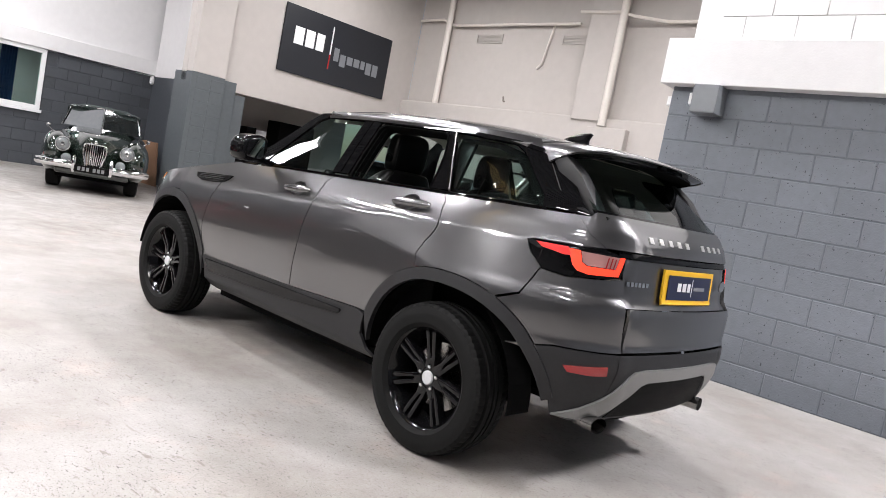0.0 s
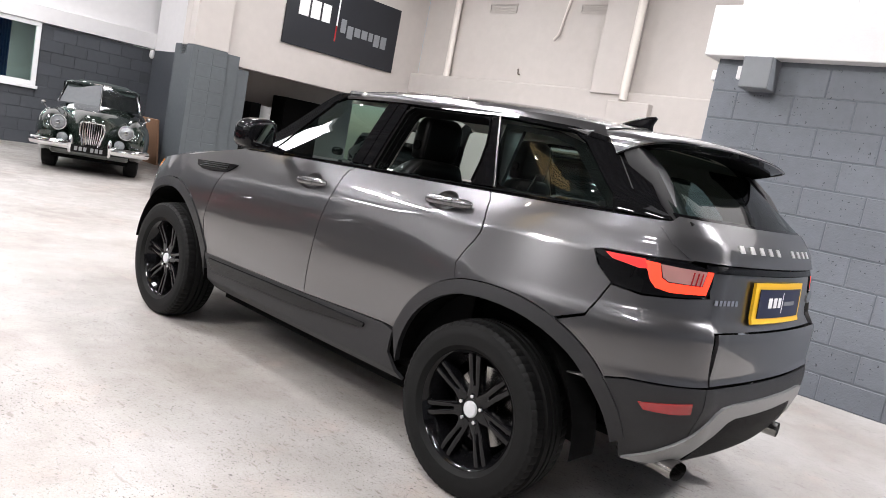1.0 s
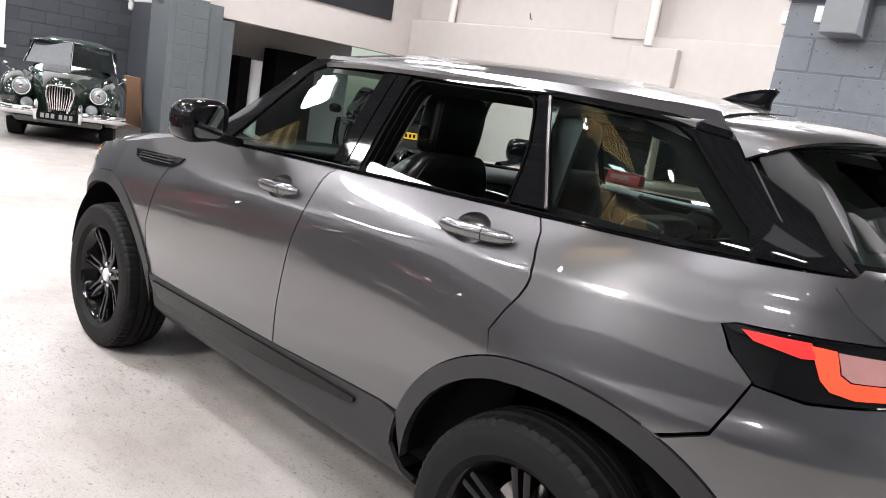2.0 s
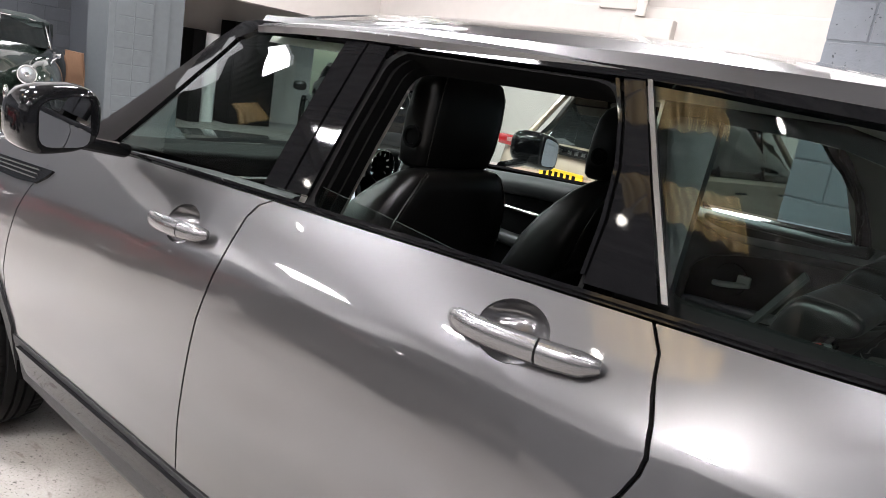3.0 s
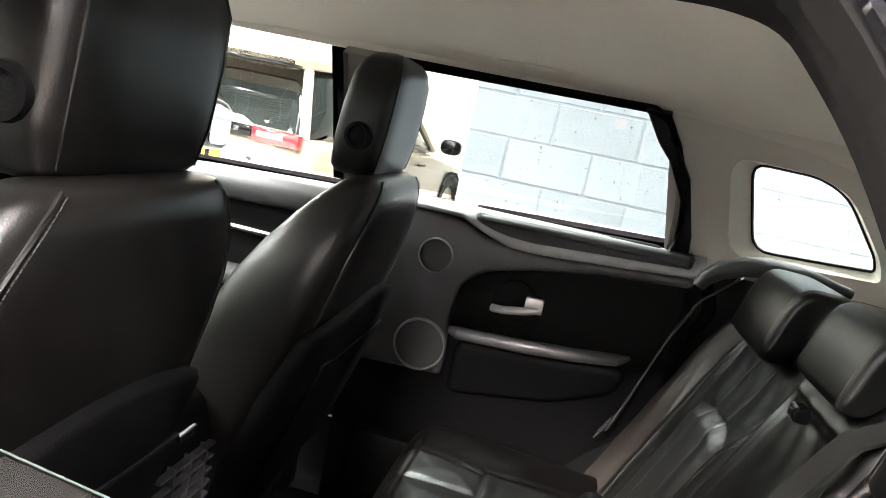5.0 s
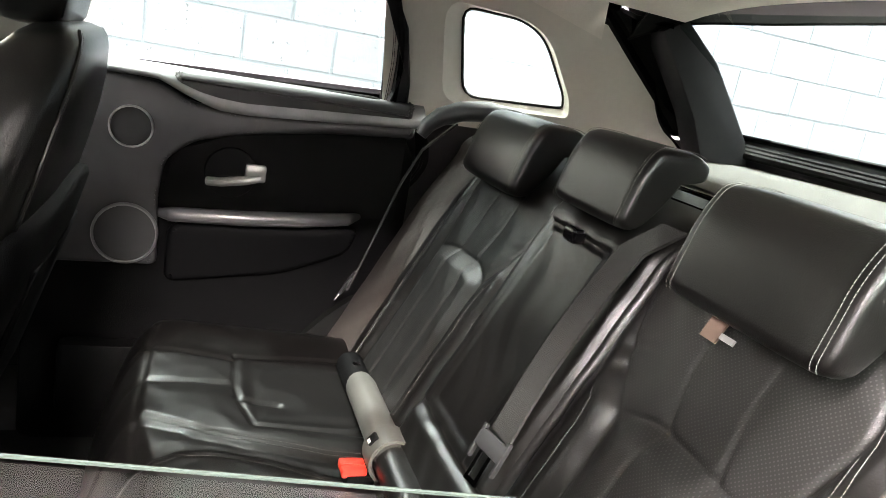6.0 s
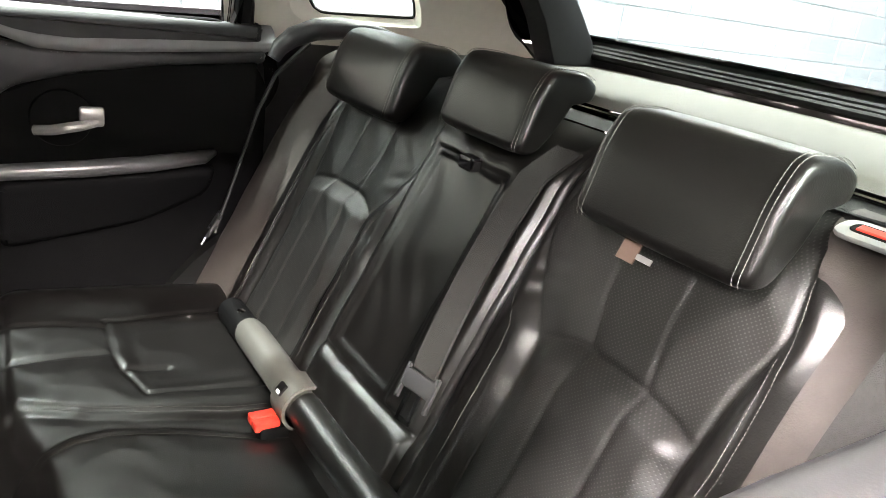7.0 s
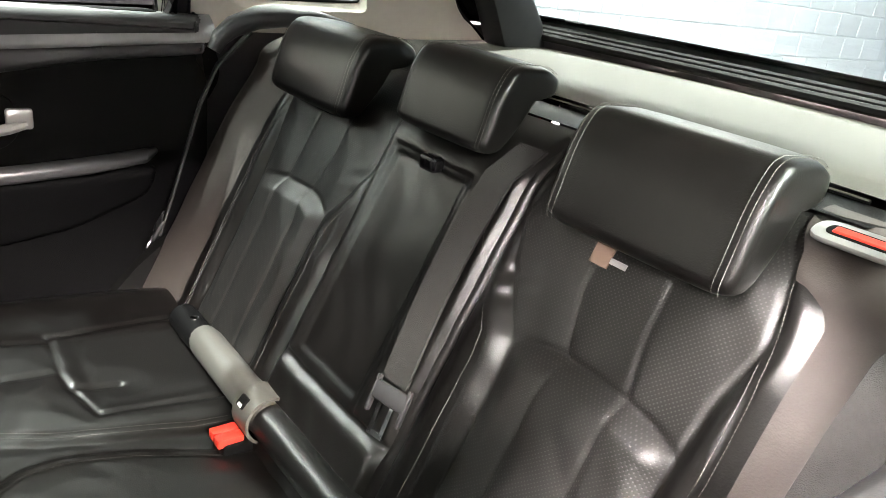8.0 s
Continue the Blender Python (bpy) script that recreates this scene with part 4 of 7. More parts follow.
# window surround
skin("roof_side_trim", [(1.50, 1.545), (1.0, 1.551), (0.35, 1.551), (-0.10, 1.533), (-0.335, 1.512), (-0.350, 1.529), (-0.12, 1.552), (0.37, 1.568), (1.04, 1.574), (1.50, 1.572)], wrap, M_GLOSS, car, "gloss black window surround", off=0.004, mirror=True, flip=-1)
skin("roof_gutter", [(1.50, 1.566), (1.04, 1.569), (0.37, 1.564), (-0.12, 1.548), (-0.352, 1.526), (-0.300, 1.580), (-0.12, 1.586), (0.37, 1.594), (1.04, 1.594), (1.50, 1.590)], wrap, M_PAINT, car, mirror=True, flip=-1)
skin("a_pillar", [(1.800, 1.196), (1.735, 1.295), (1.655, 1.415), (1.575, 1.520), (1.50, 1.546), (1.50, 1.575), (1.60, 1.568), (1.70, 1.500), (1.80, 1.395), (1.90, 1.290), (2.02, 1.160), (1.90, 1.165)], wrap, M_GLOSS, car, "gloss black windscreen pillar", mirror=True, flip=-1)
skin("belt_trim", belt_line(1.80, -0.40, 16, BT + 0.002) + belt_line(-0.40, 1.78, 16, -0.004), wrap, M_GLOSS, car, "gloss black belt trim", off=0.004, mirror=True, flip=-1)
skin("belt_chrome", belt_line(1.78, -0.38, 16, -0.011) + belt_line(-0.38, 1.78, 16, -0.006), wrap, M_GLOSS, car, "raised black lip along the belt", off=0.010, thick=0.008, mirror=True, flip=-1)
FRONT_WIN = [(1.800, 1.200), (1.10, 1.226), (1.095, 1.548), (1.50, 1.547), (1.575, 1.520), (1.655, 1.415), (1.735, 1.295)]
QUART_WIN = [(0.163, 1.262), (0.345, 1.550), (0.06, 1.545), (-0.130, 1.522), (-0.20, 1.495), (-0.400, 1.315), (-0.39, 1.268)]
skin("front_window", FRONT_WIN, wrap, M_GLASS, car, "clear side window", off=-0.006, thick=0, mirror=True, flip=-1)
skin("quarter_window", QUART_WIN, wrap, M_PRIVACY, car, "dark privacy glass", off=-0.004, thick=0, mirror=True, flip=-1)
skin("centre_pillar", [(1.10, 1.222), (1.030, 1.226), (1.030, 1.551), (1.10, 1.551)], wrap, M_GLOSS, car, "gloss black door pillar", off=0.002, mirror=True, flip=-1)
skin("centre_pillar", [(1.022, 1.226), (0.955, 1.229), (0.955, 1.549), (1.022, 1.551)], wrap, M_GLOSS, car, "gloss black door pillar", off=0.002, mirror=True, flip=-1)
skin("door_rear_pillar", [(0.300, 1.245), (0.182, 1.250), (0.355, 1.551), (0.394, 1.549), (0.355, 1.482), (0.324, 1.414), (0.306, 1.335)], wrap, M_GLOSS, car, "gloss black door pillar", off=0.002, flip=-1)
skin("door_rear_pillar", [(0.212, 1.245), (0.182, 1.250), (0.318, 1.551), (0.326, 1.549), (0.285, 1.482), (0.252, 1.414), (0.225, 1.335)], lambda u, z: wrap(u, z) * np.array([-1, 1, 1]), M_GLOSS, car, "gloss black door pillar", off=0.002, flip=1)
skin("pillar_strip", [(0.176, 1.252), (0.166, 1.252), (0.342, 1.551), (0.351, 1.551)], wrap, M_STRIP, car, "polished strip on the pillar", off=0.006, thick=0.008, mirror=True, flip=-1)
skin("pillar_strip", [(0.309, 1.255), (0.302, 1.255), (0.310, 1.335), (0.328, 1.414), (0.359, 1.482), (0.399, 1.546), (0.406, 1.546), (0.366, 1.482), (0.335, 1.414), (0.317, 1.335)], wrap, M_GLOSS, car, "raised black edge of the door pillar", off=0.006, thick=0.008, flip=-1)
skin("rear_pillar", [(-0.385, 1.262), (-0.405, 1.315), (-0.205, 1.500), (-0.135, 1.529), (-0.335, 1.516), (-0.40, 1.505), (-0.56, 1.50), (-0.585, 1.463), (-0.665, 1.31), (-0.69, 1.262)], wrap, M_GLOSS, car, "gloss black rear pillar", mirror=True, flip=-1)
skin("pillar_seam", [(-0.498, 1.350), (-0.510, 1.345), (-0.425, 1.462), (-0.412, 1.466)], wrap, M_CHROME, car, "bright seam on the pillar", off=0.003, thick=0.004, mirror=True, flip=-1)
# rear door: glass wound most of the way down, rubber run channel round the opening
skin("rear_window_glass", [(0.955, 1.195), (0.955, 1.256), (0.75, 1.244), (0.55, 1.229), (0.36, 1.210), (0.345, 1.200)], wrap, M_GLASS, car, "lowered door glass", off=-0.012, thick=0, step=0.05, flip=-1)
skin("rear_door_window", [(0.955, 1.235), (0.955, 1.549), (0.365, 1.546), (0.235, 1.250)], lambda u, z: wrap(u, z) * np.array([-1, 1, 1]), M_TINT, car, "tinted side window", off=-0.006, thick=0, flip=1)
part("glass_edge", tube([tuple(wrap(u, z) + np.array([0.012, 0, -0.006])) for u, z in ((0.950, 1.257), (0.75, 1.245), (0.55, 1.230), (0.36, 1.211))], 0.0006, 6), M_GLASSEDGE, car, "pale green edge of the lowered glass", smooth=True)
REAR_EDGE = [(0.404, 1.540), (0.364, 1.482), (0.333, 1.414), (0.315, 1.335), (0.307, 1.250)]


def frame_at(df, dt, dr, db):
    """The opening drawn in by so much at its front, top, rear and bottom."""
    return [(0.955 - df, 1.214 + db), (0.955 - df, 1.515 - dt), (0.925 - df, 1.542 - dt), (0.44 + dr, 1.541 - dt)] + [(a + dr, min(b, 1.532 - dt)) for a, b in REAR_EDGE] + [(0.306 + dr, 1.222 + db)]


for side in (-1, 1):
    for o, fr_out, fr_in, m_ in ((-0.006, (-0.004, -0.006, -0.006, -0.004), (0.014, -0.002, 0.003, 0.000), M_SEAL),
                                 (-0.024, (0.012, -0.014, -0.004, -0.012), (0.024, -0.004, 0.000, -0.008), M_SEAL),
                                 (-0.048, (0.014, -0.016, -0.020, -0.03), (0.030, -0.005, -0.010, -0.022), M_SEAL)):
        if side > 0:
            fr_out, fr_in = [(*f_[:2], f_[2] - 0.045, f_[3]) for f_ in (fr_out, fr_in)]
        skin("door_seal", frame_at(*fr_out), lambda u, z: wrap(u, z) * np.array([-side, 1, 1]), m_, car, "black rubber window channel",
             off=o, thick=0.026, step=0.03, flip=side, holes=[rounded(frame_at(*fr_in), 0.035)])
# black strips set behind the door gaps stand for the shade in them
for line in (FD[:-1] + [(1.173, 0.40)], RD + [(0.25, 0.80)], FF):
    k = [(a - 0.014, b) for a, b in line] + [(a + 0.014, b) for a, b in reversed(line)]
    skin("door_gap_shade", k, wrap, M_SHELL, car, off=-0.015, thick=0, step=0.05, mirror=True, flip=-1)
# windscreen, bonnet, cowl
def screen(x, t):
    x, t = np.broadcast_arrays(np.asarray(x, float), np.asarray(t, float))
    w = 0.72 - 0.16 * t
    return np.stack([x * w, 2.18 - 0.60 * t - 0.10 * x * x * (1 - 0.4 * t), 1.10 + 0.50 * t - 0.05 * x * x * (0.2 + 0.8 * t)], -1)


skin("windscreen", [(-1, 0), (1, 0), (1, 1), (-1, 1)], screen, M_GLASS, car, "clear windscreen", thick=0, step=0.1, flip=1)


def bonnet_top(x, y):
    x, y = np.broadcast_arrays(np.asarray(x, float), np.asarray(y, float))
    s = np.clip((y - 2.0) / 1.45, 0, 1.2)
    return np.stack([x, y, 1.178 - 0.09 * s - 0.14 * s ** 4 - 0.055 * (x / 0.80) ** 2 - 0.04 * (x / 0.8) ** 6 - 0.05 * s * np.clip((np.abs(x) - 0.6) / 0.2, 0, 1)], -1)


skin("bonnet", [(-0.80, 2.06), (-0.4, 2.18), (0.0, 2.22), (0.4, 2.18), (0.80, 2.06), (0.80, 2.6), (0.74, 3.1), (0.55, 3.42), (0.0, 3.50), (-0.55, 3.42), (-0.74, 3.1), (-0.80, 2.6)], bonnet_top, M_PAINT, car, flip=1, step=0.06)
# tail: gate, glass, lamps
skin("tailgate", [(-0.56, 1.140), (0.56, 1.140), (0.625, 1.138), (0.665, 1.19), (0.672, 1.235), (0.62, 1.280), (-0.62, 1.280), (-0.672, 1.235), (-0.665, 1.19), (-0.625, 1.138)], back, M_PAINT, car, "upper tailgate in body colour", flip=1, off=0.003)
skin("tailgate_strip", [(-0.575, 1.112), (0.575, 1.112), (0.575, 1.136), (-0.575, 1.136)], back, M_GLOSS, car, "gloss black tailgate strip", flip=1, off=-0.006)
skin("plate_recess", [(-0.545, 0.905), (0.545, 0.905), (0.56, 1.108), (-0.56, 1.108)], back, M_PAINT, car, flip=1, off=-0.016, thick=0.0)
skin("tailgate_lower", [(-0.545, 0.705), (0.545, 0.705), (0.545, 0.895), (-0.545, 0.895)], back, M_PAINT, car, "lower tailgate in body colour", flip=1, off=0.004)
skin("rear_window", [(-0.63, 1.268), (0.63, 1.268), (0.57, 1.42), (0.50, 1.53), (-0.50, 1.53), (-0.57, 1.42)], back, M_REARGLASS, car, "tinted rear window", flip=1, off=-0.004, thick=0)
skin("rear_window_band", [(-0.63, 1.262), (0.63, 1.262), (0.625, 1.292), (-0.625, 1.292)], back, M_GLOSS, car, flip=1, off=-0.001, thick=0.004)
LAMP = [(-0.275, 1.113), (-0.30, 1.119), (-0.50, 1.127), (-0.62, 1.131), (-0.765, 1.114), (-0.775, 1.06), (-0.765, 1.020), (-0.67, 1.008), (-0.48, 0.992), (-0.370, 1.002), (-0.31, 1.055)]
skin("tail_lamp", LAMP, wrap, M_GLOSS, car, "smoked tail lamp housing", off=-0.003, mirror=True, flip=-1)
C_OUT = [(-0.452, 1.109), (-0.468, 1.080), (-0.492, 1.042), (-0.520, 1.022), (-0.580, 1.014), (-0.750, 1.025), (-0.760, 1.109), (-0.728, 1.108), (-0.720, 1.053), (-0.560, 1.047), (-0.530, 1.060), (-0.508, 1.108)]
skin("tail_lamp_glow", C_OUT, wrap, M_REDLENS, car, "glowing red tail lamp", off=0.001, thick=0.004, step=0.02, mirror=True, flip=-1)
skin("tail_lamp_top", [(-0.312, 1.111), (-0.452, 1.114), (-0.470, 1.082), (-0.440, 1.078), (-0.340, 1.092)], wrap, M_REDBAND, car, "red upper lamp band", off=0.001, thick=0.004, step=0.03, mirror=True, flip=-1)
for k in range(3):
    u0 = -0.655 - 0.022 * k
    skin("lens_rib", [(u0, 1.050), (u0, 1.098), (u0 - 0.006, 1.098), (u0 - 0.006, 1.050)], wrap, M_REDDARK, car, off=0.004, thick=0.003, step=0.03, mirror=True, flip=-1)
skin("tail_lamp_inner", [(-0.512, 1.106), (-0.724, 1.107), (-0.716, 1.055), (-0.562, 1.050), (-0.534, 1.062)], wrap, M_CLEARLENS, car, "pale inner lens", off=0.000, thick=0.004, step=0.03, mirror=True, flip=-1)
# number plate frame, inserts and badges as plain shapes
skin("plate", [(-0.27, 0.925), (0.27, 0.925), (0.27, 1.085), (-0.27, 1.085)], back, M_YELLOW, car, "yellow show plate", flip=1, off=0.004, thick=0.012)
skin("plate_insert", [(-0.235, 0.948), (0.235, 0.948), (0.235, 1.062), (-0.235, 1.062)], back, M_NAVY, car, "navy insert with plain white marks", flip=1, off=0.009, thick=0.003)
for x0, x1, z0, z1 in ((-0.15, -0.115, 0.988, 1.028), (-0.10, -0.065, 0.988, 1.028), (-0.05, -0.02, 0.988, 1.028), (-0.004, 0.002, 0.965, 1.05)):
    skin("plate_mark", [(x0, z0), (x1, z0), (x1, z1), (x0, z1)], back, M_WHITE, car, flip=1, off=0.0115, thick=0.001)
skin("plate_mark", [(0.02, 0.995), (0.15, 0.995), (0.15, 1.012), (0.02, 1.012)], back, M_GREYBOX, car, flip=1, off=0.0115, thick=0.001)
for i in range(5):
    for x0 in (-0.395, 0.115):
        a = x0 + i * 0.082
        if x0 > 0 and i == 4:
            continue
        skin("badge_bar", [(a, 1.188), (a + 0.032, 1.188), (a + 0.032, 1.212), (a, 1.212)], back, M_SATIN, car, "plain silver badge bar", flip=1, off=0.008, thick=0.004, step=0.05)
for i in range(6):
    a = -0.535 + i * 0.029
    skin("badge_bar", [(a, 0.992), (a + 0.02, 0.992), (a + 0.02, 1.012), (a, 1.012)], back, M_CHROME, car, "plain silver badge bar", flip=1, off=-0.010, thick=0.004, step=0.05)
part("round_badge", lathe([(0.0, 0.030), (-0.008, 0.030), (-0.010, 0.024), (-0.008, 0.0)], 24, "y", (0.44, -0.752, 1.02)), M_CHROME, car, "oval silver badge", smooth=True)
# bumper details
skin("bumper_reflector", [(-0.555, 0.615), (-0.80, 0.640), (-0.80, 0.598), (-0.70, 0.588), (-0.58, 0.588)], wrap, M_REDDARK, car, "red bumper reflector", off=0.003, thick=0.006, mirror=True, flip=-1)
SKID_HALF = [(-0.662, 0.372), (-0.605, 0.425), (-0.535, 0.515), (-0.465, 0.602), (-0.435, 0.620), (-0.355, 0.628)]
SKID_UNDER = [(-0.30, 0.566), (-0.345, 0.553), (-0.425, 0.475), (-0.505, 0.398), (-0.585, 0.370)]
SKID = SKID_HALF + [(-a, b) for a, b in reversed(SKID_HALF)] + [(-a, b) for a, b in reversed(SKID_UNDER)] + SKID_UNDER
skin("skid_plate", SKID, back, M_SILVER, car, "satin silver skid plate", flip=1, off=0.012, thick=0.02)
skin("diffuser", [(-0.47, 0.385), (-0.345, 0.550), (-0.30, 0.562), (0.30, 0.562), (0.345, 0.550), (0.47, 0.385)], back, M_DASH, car, "black centre of the rear bumper", flip=1, off=0.006, thick=0.03)
for sx in (-1, 1):
    part("exhaust_tip", merge(tube([(sx * 0.50, -0.50, 0.362), (sx * 0.535, -0.745, 0.358)], 0.054, 28, flat=0.66, caps=False), tube([(sx * 0.535, -0.745, 0.358), (sx * 0.50, -0.55, 0.362)], 0.049, 28, flat=0.64, caps=False)), M_STEEL, car, "steel exhaust tip", smooth=True)
part("underbody", merge(boxes((-0.72, 0.72, 0.50, 2.15, 0.24, 0.27), (-0.60, 0.60, -0.58, 0.50, 0.40, 0.43), (-0.60, 0.60, 2.15, 3.40, 0.26, 0.29)), tube([(-0.70, 0, 0.34), (0.70, 0, 0.34)], 0.05, 12), tube([(-0.70, FRONT_Y, 0.34), (0.70, FRONT_Y, 0.34)], 0.05, 12), tube([(0.2, -0.35, 0.36), (0.52, -0.5, 0.365)], 0.05, 12)), M_SHELL, car, "black underbody")


def arch_liner(cy, sx):
    pts = [(cy + 0.478 * math.cos(radians(a)), HUB_Z + 0.478 * math.sin(radians(a))) for a in range(6, 183, 8)]
    bm = bmesh.new()
    r0 = [bm.verts.new((sx * 0.87, y, z)) for y, z in pts]
    r1 = [bm.verts.new((sx * (0.70 if cy < 1 else 0.45), y, z)) for y, z in pts]
    for i in range(len(pts) - 1):
        bm.faces.new((r0[i], r0[i + 1], r1[i + 1], r1[i]))
    bm.faces.new(r1)
    return bm


for sx in (-1, 1):
    for cy in (0, FRONT_Y):
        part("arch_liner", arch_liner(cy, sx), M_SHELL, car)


# door handles in scooped recesses, side vent, mirrors
def scoop(u, z, cu, cz, ru, rz, depth):
    p = wrap(u, z)
    r2 = ((np.asarray(u) - cu) / ru) ** 2 + ((np.asarray(z) - cz) / rz) ** 2
    p[..., 0] = p[..., 0] + depth * np.clip(1 - r2, 0, 1)
    return p


for side in (-1, 1):
    for y0, y1, z0, z1 in ((0.475, 0.210, 1.146, 1.160), (1.405, 1.170, 1.078, 1.093)):
        cy, cz = y0 - 0.105, round((z0 + z1) / 2 + 0.002, 4)
        mir = np.array([-side, 1, 1])
        skin("handle_recess", handle_oval(cy, cz), lambda u, z: scoop(u, z, cy, cz, 0.0675, 0.0445, 0.050) * mir, M_PAINT, car, off=0.0, thick=0, step=0.01, flip=side)
        pts = []
        for i in range(13):
            t = i / 12
            y = y0 + (y1 - y0) * t
            x, _, _ = wrap(y, z0 + (z1 - z0) * t)
            pts.append((float(x) * -side - 0 + side * (0.012 + 0.024 * math.sin(math.pi * min(1, max(0, t * 1.0))) ** 0.5), y, z0 + (z1 - z0) * t))
        grip = part("door_handle", tube(pts[:9], [0.009] + [0.0135] * 8, 16, flat=1.5), M_HANDLE, car, "silver grey door handle", smooth=True)
        join = [tuple(np.array(pts[8]) + (np.array(pts[9]) - np.array(pts[8])) * f_) for f_ in (0.10, 0.16)]
        part("handle_cap", tube(join + pts[9:], [0.011, 0.0135, 0.0135, 0.013, 0.0125, 0.007], 16, flat=1.5), M_HANDLE, grip, "lock cover at the end of the handle", smooth=True)
VENT = [(2.487, 1.029), (2.25, 1.045), (2.02, 1.060), (2.045, 1.036), (2.096, 1.009), (2.23, 0.994), (2.372, 0.987), (2.455, 1.0)]
skin("side_vent", VENT, wrap, M_GLOSS, car, "gloss black side vent", off=0.008, thick=0.014, mirror=True, flip=-1)
for k in range(3):
    skin("vent_blade", [(2.42, 1.000 + k * 0.011), (2.10, 1.020 + k * 0.012), (2.10, 1.0235 + k * 0.012), (2.42, 1.0035 + k * 0.011)], wrap, M_PLASTIC, car, off=0.012, thick=0.006, mirror=True, flip=-1)


for sx in (-1, 1):
    shell = ellipsoid((sx * 1.014, 1.632, 1.268), (0.092, 0.105, 0.079), 16, 3.2)
    for v in shell.verts:
        if v.co.y < 1.56:
            v.co.y = 1.56 + (v.co.y - 1.56) * 0.08
        v.co.z += (1.014 - abs(v.co.x)) * 0.14
    mirror = part("door_mirror", shell, M_GLOSS, car, "gloss black door mirror", smooth=True, angle=70)
    part("mirror_glass", prism(rounded([(sx * 0.955, 1.212), (sx * 1.07, 1.207), (sx * 1.072, 1.31), (sx * 0.96, 1.335)], 0.03), 1.5525, 1.5555, "y"), M_MIRROR, mirror, "mirror glass")
    part("mirror_foot", tube([(sx * 0.82, 1.66, 1.19), (sx * 0.965, 1.64, 1.215)], 0.030, 12, flat=0.6), M_GLOSS, mirror)

# ---- wheels ----
def tyre_mesh(profile, sides=248):
    """A turned tyre whose tread edges are cut into blocks."""
    bm = bmesh.new()
    rings = []
    for a, r in profile:
        ring_ = []
        for j in range(sides):
            cut = 0.0
            if r > 0.335 and abs(a) > 0.055:
                cut = 0.004 if (j + (2 if a > 0 else 0)) % 4 == 0 else 0.0
            t = 2 * math.pi * (j + 0.8 * (abs(a) - 0.05) * 20) / sides
            ring_.append(bm.verts.new((a, math.cos(t) * (r - cut), math.sin(t) * (r - cut))))
        rings.append(ring_)
    for r0, r1 in zip(rings, rings[1:]):
        for j in range(sides):
            bm.faces.new((r0[j], r0[(j + 1) % sides], r1[(j + 1) % sides], r1[j]))
    return bm


def wheel(parent, x, y, side, turn):
    hub = new("wheel", None)
    hub.parent = parent
    tyre_prof = [(-0.095, 0.240), (-0.110, 0.256), (-0.1155, 0.262), (-0.118, 0.300), (-0.117, 0.318), (-0.1155, 0.322), (-0.113, 0.340), (-0.100, 0.3555), (-0.062, 0.3585), (-0.060, 0.350), (-0.050, 0.350), (-0.048, 0.3645), (-0.020, 0.3655), (-0.018, 0.352), (-0.010, 0.352), (-0.008, 0.366),
                 (0.010, 0.366), (0.012, 0.352), (0.020, 0.352), (0.022, 0.3655), (0.048, 0.3645), (0.050, 0.350), (0.060, 0.350), (0.062, 0.3585), (0.100, 0.3555), (0.113, 0.340), (0.1155, 0.322), (0.117, 0.318), (0.118, 0.300), (0.1155, 0.262), (0.110, 0.256), (0.095, 0.240)]
    part("tyre", tyre_mesh(tyre_prof), M_RUBBER, hub, "black road tyre with blocked shoulders", smooth=True, angle=30)
    rim_prof = [(-0.09, 0.200), (0.02, 0.196), (0.050, 0.214), (0.080, 0.226), (0.090, 0.232), (0.098, 0.240), (0.090, 0.246), (0.06, 0.240), (-0.09, 0.244)]
    part("rim", lathe(rim_prof, 72, "x"), M_WHEEL, hub, "gloss black rim", smooth=True)
    for i in range(7):
        o = [(-0.030, 0.045), (-0.027, 0.11), (-0.034, 0.226), (-0.009, 0.230), (-0.0045, 0.12), (-0.003, 0.100), (0.003, 0.100), (0.0045, 0.12), (0.009, 0.230), (0.034, 0.226), (0.027, 0.11), (0.030, 0.045)]
        b = prism(o, 0.020, 0.068, "x", bevel=0.006)
        for v in b.verts:
            v.co.x += 0.016 * max(0.0, (v.co.z - 0.08) / 0.15) - 0.012 * max(0.0, 1 - abs(v.co.z - 0.10) / 0.06)
        bmesh.ops.transform(b, matrix=Matrix.Rotation(2 * math.pi * (i + turn) / 7, 4, "X"), verts=b.verts[:])
        part("spoke", b, M_WHEEL, hub, "split gloss black spoke", smooth=True)
    boss = part("hub_boss", lathe([(0.010, 0.080), (0.050, 0.078), (0.060, 0.070), (0.062, 0.036), (0.060, 0.0)], 40, "x"), M_WHEEL, hub, "gloss black wheel centre", smooth=True)
    part("hub_cap", lathe([(0.055, 0.034), (0.068, 0.0335), (0.072, 0.029), (0.0735, 0.0)], 32, "x"), M_CAP, boss, "pale silver hub cap", smooth=True)
    for i in range(5):
        a = 2 * math.pi * (i + 0.25) / 5
        part("wheel_nut", lathe([(0.050, 0.0115), (0.068, 0.0115), (0.072, 0.008), (0.073, 0.0)], 6, "x", (0, 0.055 * math.cos(a), 0.055 * math.sin(a))), M_CHROME, boss, "bright wheel nut")
    part("brake_disc", lathe([(-0.03, 0.06), (-0.03, 0.165), (-0.05, 0.165), (-0.05, 0.06)], 48, "x"), M_STEEL, hub, smooth=True)
    # added black disc that darkens the space behind the spokes
    part("wheel_shade_disc", lathe([(-0.085, 0.240), (-0.085, 0.0)], 32, "x"), M_SHELL, hub)
    hub.matrix_basis = pose(x, y, HUB_Z, 0, 0, 180 if side < 0 else 0)
